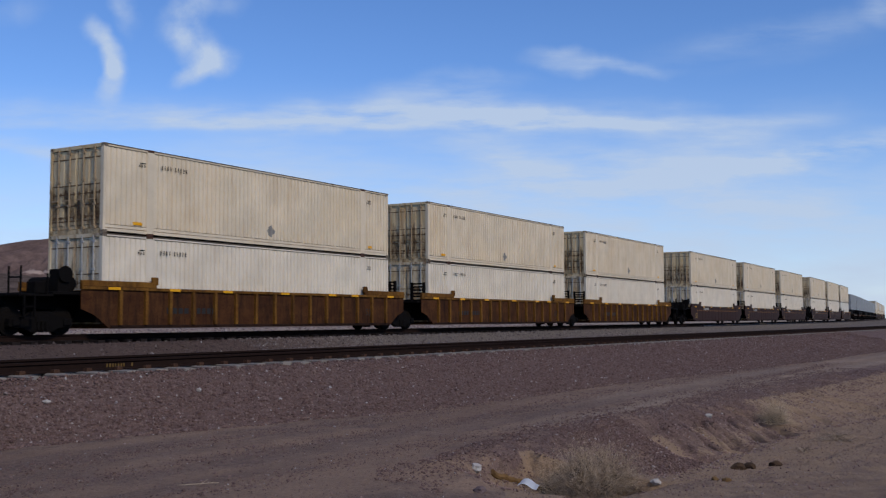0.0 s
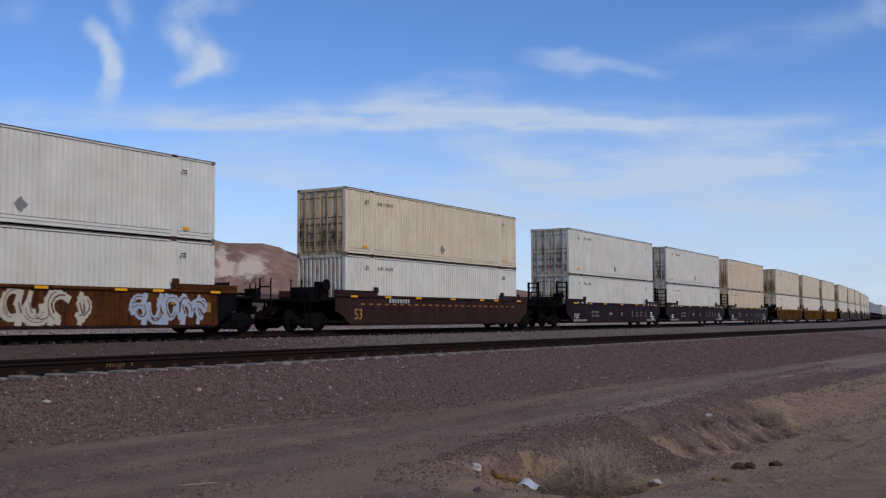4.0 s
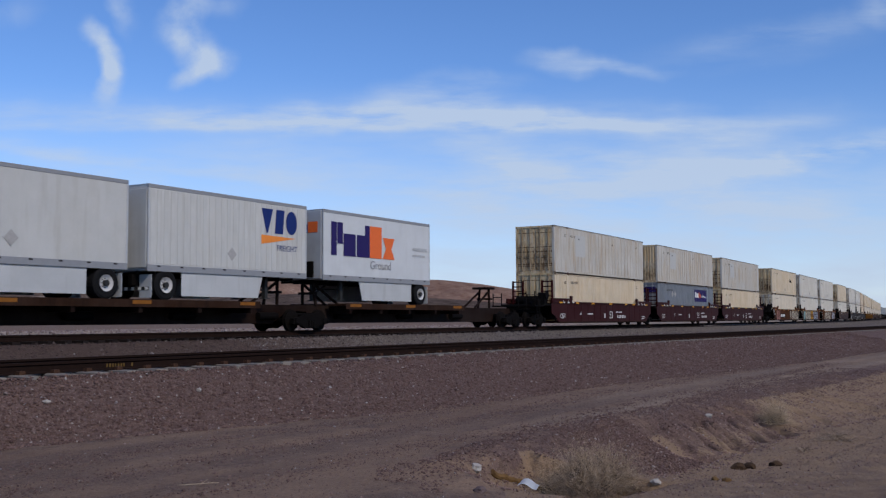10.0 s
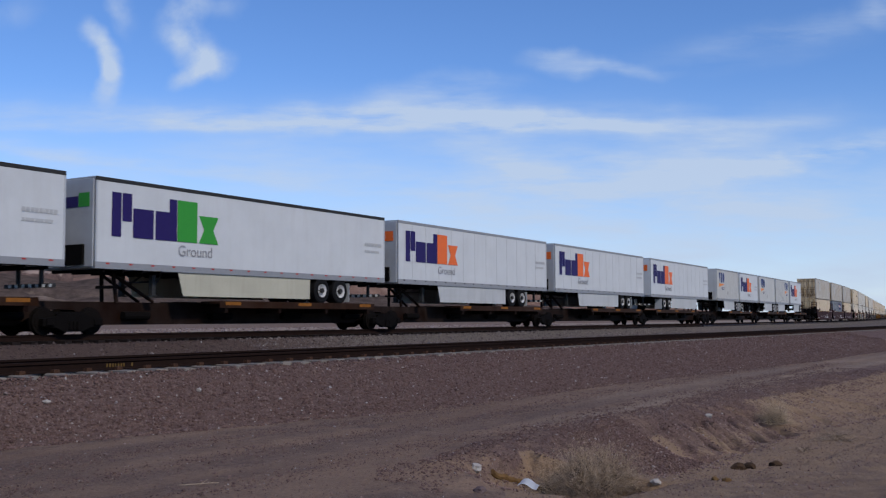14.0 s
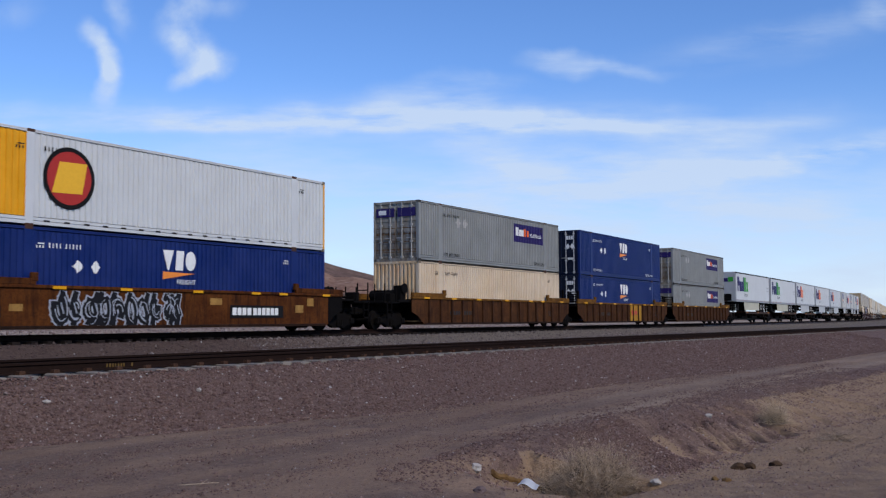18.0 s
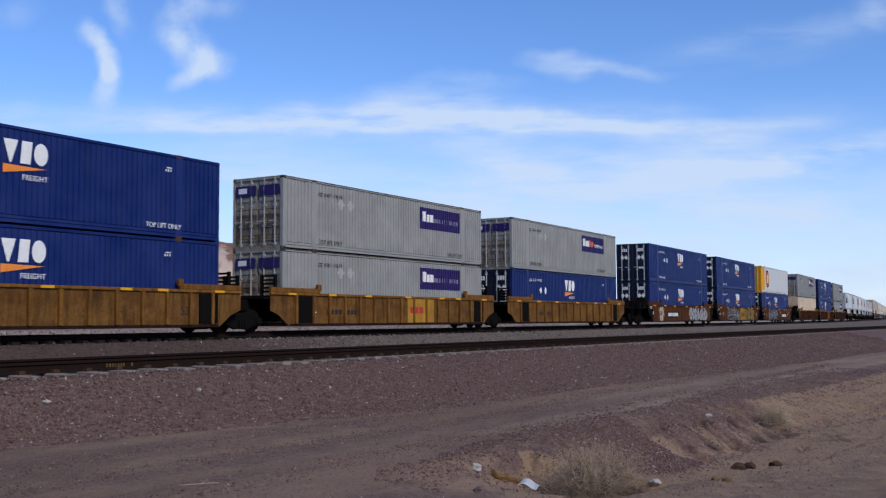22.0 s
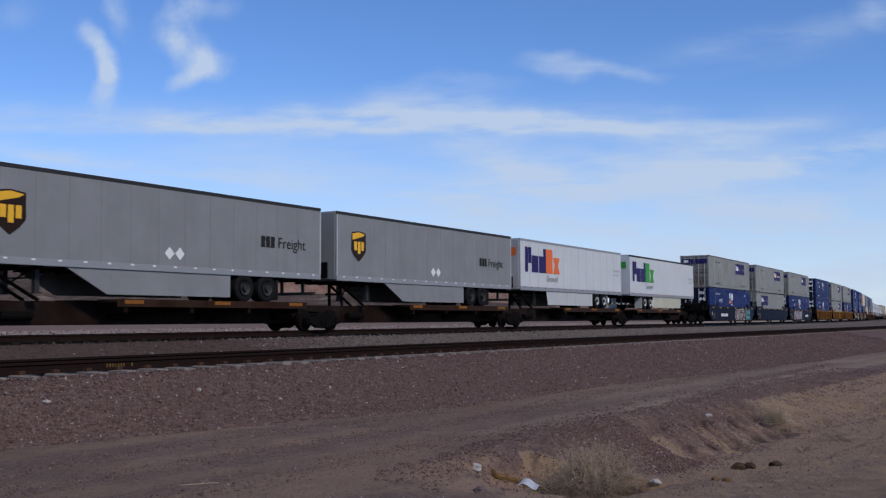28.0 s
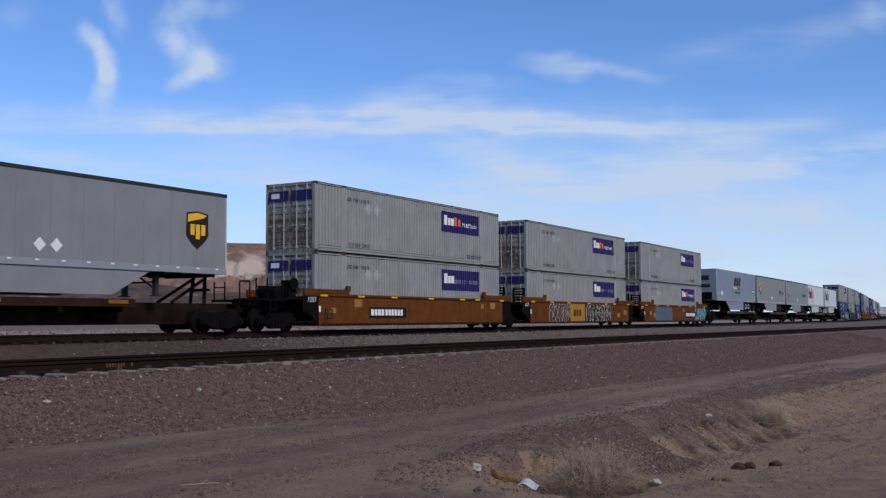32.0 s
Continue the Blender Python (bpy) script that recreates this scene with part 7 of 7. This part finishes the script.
# ---- dry bushes, a stick, litter ----
def bush(x, y, height, spread, n, seed, label):
    """A dead desert bush: thin stems that wander up and out and fork into a tangle of finer twigs."""
    r = random.Random(seed)
    z = float(ground_height(np.array([x]), np.array([y]))[0][0])
    c = tagged(new("dry_bush"), label, "bush", "dry bushes")
    c.matrix_basis = pose(x, y, z - 0.02)
    size = Vector((spread, spread, height))

    def wander(bm, p, d, steps, length, radius, depth):
        for i in range(steps):
            d = (d + Vector((r.gauss(0, 0.60), r.gauss(0, 0.60), r.gauss(-0.04, 0.5)))).normalized()
            q = p + Vector((d.x * size.x, d.y * size.y, d.z * size.z)) * length
            q.z = max(q.z, 0.012)
            tube(bm, p, q, radius, 3, radius * 0.75)
            radius *= 0.78
            if depth and r.random() < 0.8:
                side = (d + Vector((r.gauss(0, 0.9), r.gauss(0, 0.9), r.gauss(0.1, 0.6)))).normalized()
                wander(bm, q, side, max(2, steps - 2), length * 0.7, radius * 0.7, depth - 1)
            p = q

    for share, mat, name in ((0.5, M["straw"] if "straw" in label else M["twig"], "twig"), (0.5, M["paletwig"], "twig"), (0.14, M["darktwig"], "stem")):
        bm = bmesh.new()
        for _ in range(max(4, int(n * share * 0.42))):
            a, e = r.uniform(0, 2 * math.pi), r.uniform(0.05, 1.45)
            d = Vector((math.cos(a) * math.cos(e), math.sin(a) * math.cos(e), math.sin(e)))
            p = Vector((r.gauss(0, 0.12) * spread, r.gauss(0, 0.12) * spread, 0))
            wander(bm, p, d, 5, 0.20, 0.0048, 2)
        small(part(name, bm, mat, c))
    return c


M["paletwig"] = plain("pale_dry_twig", (0.35, 0.268, 0.190), 0.9, 0, 0.3, 6)
for row in BUSHES:
    bush(*row)
for row in ROCKS:
    rock(*row)


def stick():
    """A bleached forked branch lying on the road."""
    x, y = 7.5, 7.3
    z = float(ground_height(np.array([x]), np.array([y]))[0][0])
    c = tagged(new("dead_branch"), "bleached forked dead branch lying on the dirt", "branch")
    c.matrix_basis = pose(x, y, z + 0.02, 0, 0, -59)
    bm = bmesh.new()
    tube(bm, (-0.20, 0, 0), (0.02, 0.0, 0.012), 0.006, 6)
    tube(bm, (0.02, 0, 0.012), (0.16, 0.02, 0.02), 0.006, 6, 0.004)
    tube(bm, (0.16, 0.02, 0.02), (0.27, 0.10, 0.01), 0.005, 6, 0.002)
    tube(bm, (0.02, 0, 0.012), (0.10, 0.12, 0.05), 0.005, 6, 0.002)
    tube(bm, (-0.20, 0, 0), (-0.32, -0.02, 0.0), 0.005, 6, 0.002)
    bmesh.ops.scale(bm, vec=(0.66, 0.66, 0.8), verts=bm.verts[:])
    part("twig", bm, M["paletwig"], c)


stick()


def scrap():
    """A bent strip of white sheet lying by the bush."""
    x, y = SCRAP
    z = float(ground_height(np.array([x]), np.array([y]))[0][0])
    bm = bmesh.new()
    n = 7
    a, b = [], []
    for i in range(n):
        t = i / (n - 1)
        p = Vector((0.24 * t, -0.05 * t * t, 0.025 * math.sin(t * 5.0) + 0.03))
        a.append(bm.verts.new(p))
        b.append(bm.verts.new(p + Vector((0.02, 0.10 * (1 - 0.5 * t), 0.05))))
    for i in range(n - 1):
        bm.faces.new((a[i], a[i + 1], b[i + 1], b[i]))
    bmesh.ops.solidify(bm, geom=bm.faces[:], thickness=0.004)
    ob = new("scrap_sheet", mesh_of("scrap_sheet", bm, M["scrapwhite"]))
    ob.matrix_basis = pose(x, y, z + 0.012, 0, 0, -85)
    tagged(ob, "bent strip of white scrap sheet beside a dry bush", "litter")


scrap()


def log(points, radius, mat, label, seed):
    """A weathered, knotty piece of wood lying on the ground."""
    r = random.Random(seed)
    bm = bmesh.new()
    x0, y0 = points[0]
    base = float(ground_height(np.array([x0]), np.array([y0]))[0][0])
    path = []
    for (xa, ya_), (xb, yb) in zip(points, points[1:]):
        for q in range(4):
            x, y = xa + (xb - xa) * q / 4, ya_ + (yb - ya_) * q / 4
            z = float(ground_height(np.array([x]), np.array([y]))[0][0])
            path.append(Vector((x - x0 + r.gauss(0, radius * 0.15), y - y0, z - base + radius * 0.55 + r.gauss(0, radius * 0.12))))
    for i, (p, q) in enumerate(zip(path, path[1:])):
        t = 1 - 0.5 * i / len(path)
        tube(bm, p, q, radius * t * r.uniform(0.9, 1.1), 8, radius * (t - 0.04))
    ob = new("fallen_branch", mesh_of("fallen_branch", bm, mat))
    ob.matrix_basis = pose(x0, y0, base)
    return tagged(ob, label, "branch")


for row in LOGS:
    log(*row)


# ---- the train ----
TRAIN = []       # (thing, place along the train, reference length)
made = {}


def place(key, build, at, length, label, category, group, lift=0.0):
    """Builds a kind once and copies it for the next ones."""
    if key in made:
        ob = copy_thing(made[key], Matrix.Translation((0, 0, lift)))
    else:
        ob = build()
        made[key] = ob
    tagged(ob, label, category, group)
    TRAIN.append((ob, at, length, lift))
    return ob


BOX = {
    "cream": ("cream", (False, True), "placard", "weathered cream corrugated container, doors streaked with rust"),
    "creamtag": ("cream", (False, True), "tag", "weathered cream container with a black sprayed scrawl"),
    "tan": ("tan", (True, True), "placard", "tan corrugated container with rust streaks on its end wall"),
    "white": ("white", (False, True), "placard", "off-white corrugated container with stained doors"),
    "whiteend": ("white", (True, True), "", "off-white corrugated container with a plain end wall"),
    "creamlow": ("cream", (False, True), "", "cream corrugated container, doors streaked with rust"),
    "creampale": ("creampale", (False, True), "", "pale cream corrugated container with lightly stained doors"),
    "whitelow": ("white", (False, True), "", "off-white corrugated container with stained doors"),
    "tanlow": ("tan", (True, True), "", "tan corrugated container with a rusty end wall"),
    "panel": ("dirtywhite", (False, True), "panel", "dirty white smooth-sided container with a faded square"),
    "panelend": ("dirtywhite", (True, True), "panel", "dirty white smooth-sided container with a rusty end wall"),
    "modalblue": ("bluegrey", (False, True), "modal", "blue-grey corrugated container with a purple sign"),
    "modal": ("grey", (False, True), "modal", "grey corrugated container with a purple sign"),
    "modalwarm": ("greywarm", (False, True), "modal", "pale grey corrugated container with a purple sign"),
    "modalfaded": ("greywarm", (False, True), "modalfaded", "pale grey corrugated container with a worn purple sign"),
    "modalrev": ("greywarm", (True, False), "modalrev", "pale grey corrugated container with a worn purple sign, turned round"),
    "navy": ("navy", (False, True), "wedge", "navy blue corrugated container with a white and orange mark"),
    "ring": ("brightwhite", (False, True), "ring", "white container with yellow ends and a round red emblem"),
}
CAR_LABEL = {
    "rib": "rusty orange ribbed well car", "tanrib": "rusty orange-brown ribbed well car", "ochre": "ochre yellow ribbed well car", "orange": "orange smooth-sided well car with graffiti",
    "maroon": "maroon smooth-sided well car with white stencils", "dark": "dark maroon smooth-sided well car", "brown": "faded brown smooth-sided well car", "blue": "dark blue smooth-sided well car with graffiti"}

# place of each container's rear end along the train, upper and lower kind, car style, outer rear end, outer front end
STACKS = [
    (187.5, "cream", "whitelow", "brown", 0, 1), (167.9, "cream", "creampale", "brown", 0, 0), (148.2, "cream", "creampale", "brown", 1, 0),
    (124.6, "cream", "creampale", "brown", 0, 1), (104.9, "cream", "creampale", "brown", 0, 0), (85.25, "cream", "creampale", "brown", 1, 0),
    (61.55, "cream", "creampale", "rib", 0, 1), (41.9, "cream", "creampale", "rib", 0, 0), (22.3, "cream", "creampale", "rib", 1, 0),
    (-1.2, "tan", "tanlow", "dark", 0, 1), (-20.8, "white", "whitelow", "dark", 0, 0), (-40.45, "white", "whitelow", "dark", 1, 0),
    (-64.05, "cream", "whiteend", "brown", 1, 1),
    (-88.05, "white", "whitelow", "orange", 0, 1), (-107.7, "white", "whitelow", "orange", 0, 0), (-127.3, "creamtag", "creampale", "orange", 1, 0),
    (-150.9, "panel", "creamlow", "maroon", 0, 1), (-170.45, "panelend", "modalblue", "maroon", 0, 0), (-190.0, "panel", "creamlow", "maroon", 1, 0),
    (-360.1, "modal", "modal", "tanrib", 0, 1), (-379.7, "navy", "navy", "tanrib", 0, 0), (-399.2, "modal", "tanlow", "tanrib", 1, 0),
    (-422.65, "ring", "navy", "orange", 0, 1), (-442.15, "navy", "navy", "orange", 0, 0), (-461.7, "navy", "navy", "orange", 1, 0),
    (-485.05, "modalwarm", "navy", "ochre", 0, 1), (-504.8, "modalfaded", "modalfaded", "ochre", 0, 0), (-524.5, "navy", "navy", "ochre", 1, 0),
    (-547.9, "modalfaded", "navy", "blue", 0, 1), (-567.4, "modalwarm", "modalrev", "blue", 0, 0), (-586.8, "modalfaded", "navy", "blue", 1, 0),
    (-699.25, "modalfaded", "modalwarm", "orange", 0, 1), (-718.8, "modalwarm", "modalfaded", "orange", 0, 0), (-738.4, "modalwarm", "modalfaded", "orange", 1, 0),
]
# more of the train far ahead
s_ = 372.0
for i in range(8):
    STACKS.append((s_, "cream" if i % 3 else "white", "creamlow", "brown", int(i % 3 == 0), int(i % 3 == 2)))
    s_ += 19.6 if i % 3 != 2 else 23.4

MARKS = {-379.7: "TT", -504.8: "TT", -88.05: "P3", -107.7: "P2", -127.3: "P1", -422.65: "E1", -442.15: "Y2", -461.7: "Y3", -547.9: "Z1", -567.4: "Z2", -586.8: "Z3", -699.25: "W1", -718.8: "W2", -738.4: "W3", -1.2: "A", -20.8: "C", -40.45: "B", -150.9: "A", -170.45: "C", -190.0: "B"}
for at, up, low, style, rear_end, front_end in STACKS:
    mid = at + HL
    marks = MARKS.get(at, "")
    car = place(("car", style, rear_end, front_end, marks), lambda: well_car(style, rear_end, front_end, marks), mid, 15.0, CAR_LABEL[style] + ", carrying containers", "well car", "cars of the train")
    for kind, z in ((low, FLOOR), (up, FLOOR + CH)):
        look_, ends, logo, lab = BOX[kind]
        place(("box", kind), lambda: container(look_, ends, None, logo), mid, 15.0, lab + ("" if len(lab.split()) > 8 else ", in a well car" if z < 1 else ", stacked on top"), "container", "containers on the train", z)

# trailers: rear end of the body along the train, length, skin, mark, axles, wheels to the front, skirt, rib spacing, dark top rail
PUP, LONG = 8.4, 16.154
VANS = [
    (-212.93, PUP, "brightwhite", "parcel", 1, True, "skirt", 0.0, False, "white short trailer with purple and orange marks"),
    (-222.40, PUP, "oldwhite", "wedge_front", 1, False, "skirt", 0.30, False, "white ribbed short trailer with a navy and orange mark"),
    (-231.65, PUP, "oldwhite", "wedge_back", 1, True, "skirt", 0.0, False, "white short trailer with a navy and orange mark"),
    (-241.04, PUP, "brightwhite", "parcel", 1, False, "", 0.0, False, "white short trailer with purple and orange marks"),
    (-250.05, PUP, "oldwhite", "wedge_back", 1, True, "skirt", 0.30, False, "white ribbed short trailer with a navy and orange mark"),
    (-269.35, LONG, "brightwhite", "parcel", 2, False, "skirt", 1.22, False, "white long trailer with purple and orange marks"),
    (-287.15, LONG, "brightwhite", "parcel", 2, True, "skirt", 1.22, False, "white long trailer with purple and orange marks"),
    (-304.55, LONG, "brightwhite", "parcel", 2, True, "skirt", 1.22, False, "white long trailer with purple and orange marks"),
    (-321.8, LONG, "brightwhite", "parcel_green", 2, True, "skirtcream", 0.0, True, "white long trailer with purple and green marks"),
    (-339.1, LONG, "brightwhite", "parcel_green", 2, True, "skirtcream", 0.0, True, "white long trailer with purple and green marks"),
    (-608.1, LONG, "brightwhite", "parcel_green", 2, False, "skirtcream", 0.0, True, "white long trailer with purple and green marks"),
    (-626.0, LONG, "brightwhite", "parcel", 2, True, "skirt", 1.22, False, "white long trailer with purple and orange marks"),
    (-643.27, LONG, "vangrey", "shield", 2, True, "skirt", 1.22, True, "grey long trailer with a brown and gold shield"),
    (-660.5, LONG, "vangrey", "shield", 2, True, "skirt", 1.22, True, "grey long trailer with a brown and gold shield"),
    (-677.85, LONG, "vanblue", "slant", 2, True, "skirt", 1.22, False, "blue-grey long trailer with dark slanted marks"),
    (-759.7, LONG, "vangrey", "shield_front", 2, False, "skirt", 1.22, True, "grey long trailer with a brown and gold shield"),
]
for i in range(9):
    VANS.append((209.5 + 17.3 * i, LONG, "vangrey", "", 2, bool(i % 2), "", 0.0, False, "plain grey long trailer"))
M["vangrey"] = painted("grey_trailer_skin", (0.200, 0.204, 0.205), (0.10, 0.09, 0.08), 0.18, fade=0.07)
M["vanblue"] = painted("blue_grey_trailer_skin", (0.170, 0.207, 0.26), (0.10, 0.10, 0.10), 0.10, fade=0.06)
for at, length, skin, logo, axles, flip, skirt, ribs, soft, lab in VANS:
    place(("van", length, skin, logo, axles, flip, ribs), lambda: trailer(length, skin, logo, axles, flip, skirt, ribs, soft), at + length / 2, length * 0.9, lab, "trailer", "trailers on the train")

# spine units: rear and front joint along the train, hitch stands (place, direction), decks, outer ends
SPINES = [
    (-213.45, -193.7, [(-196.6, 1), (-212.3, -1)], [(-211.6, -201.5)], 0, 1),
    (-232.1, -213.45, [(-231.0, -1), (-214.6, 1)], [(-228.6, -217.0)], 0, 0),
    (-252.2, -232.1, [(-249.2, -1), (-233.3, 1)], [(-246.5, -236.5)], 1, 0),
]
for a, b, r_o, f_o, flip in ((-270.6, -252.2, 0, 1, False), (-287.9, -270.6, 0, 0, True), (-305.15, -287.9, 0, 0, True), (-322.4, -305.15, 0, 0, True), (-341.9, -322.4, 1, 0, True),
                             (-609.0, -590.4, 0, 1, False), (-626.4, -609.0, 0, 0, True), (-643.9, -626.4, 0, 0, True), (-661.1, -643.9, 0, 0, True), (-680.9, -661.1, 1, 0, True), (-760.5, -742.0, 1, 1, False)):
    st = [(b - 1.6, 1)] if not flip else [(a + 2.2, -1)]
    dk = [(a + 1.8, b - 6.0)] if not flip else [(a + 6.0, b - 1.6)]
    SPINES.append((a, b, st, dk, r_o, f_o))
for i in range(9):
    a = 208.6 + 17.3 * i
    SPINES.append((a, a + 17.3, [(a + 2.2, -1)], [(a + 6, a + 15.7)], int(i % 3 == 0), int(i % 3 == 2)))
for a, b, stands, decks, r_o, f_o in SPINES:
    m = (a + b) / 2
    loc = ([(p - m, q) for p, q in stands], [(p - m, q - m) for p, q in decks])
    key = ("spine", round(b - a, 2), tuple(round(p, 2) for p, _ in loc[0]), r_o, f_o)
    place(key, lambda: spine_car(a - m, b - m, loc[0], loc[1], r_o, f_o), m, (b - a) * 0.9, "dark rusty spine car carrying road trailers", "spine car", "cars of the train")


def motions():
    """The whole train rolls by along its track, slowing a little."""
    for ob, at, length, lift in TRAIN:
        rows = []
        for k in range(33):
            s = at + run(k)
            x0, y0, _ = on_track(s - length / 2)
            x1, y1, _ = on_track(s + length / 2)
            if length > 0:
                rows.append((k, pose((x0 + x1) / 2, (y0 + y1) / 2, lift, 0, 0, math.degrees(math.atan2(y1 - y0, x1 - x0)))))
        walk(ob, rows)
    walk(clouds, [(0, cloud_pose(6, 4)), (32, cloud_pose(-6.5, -4))])


motions()
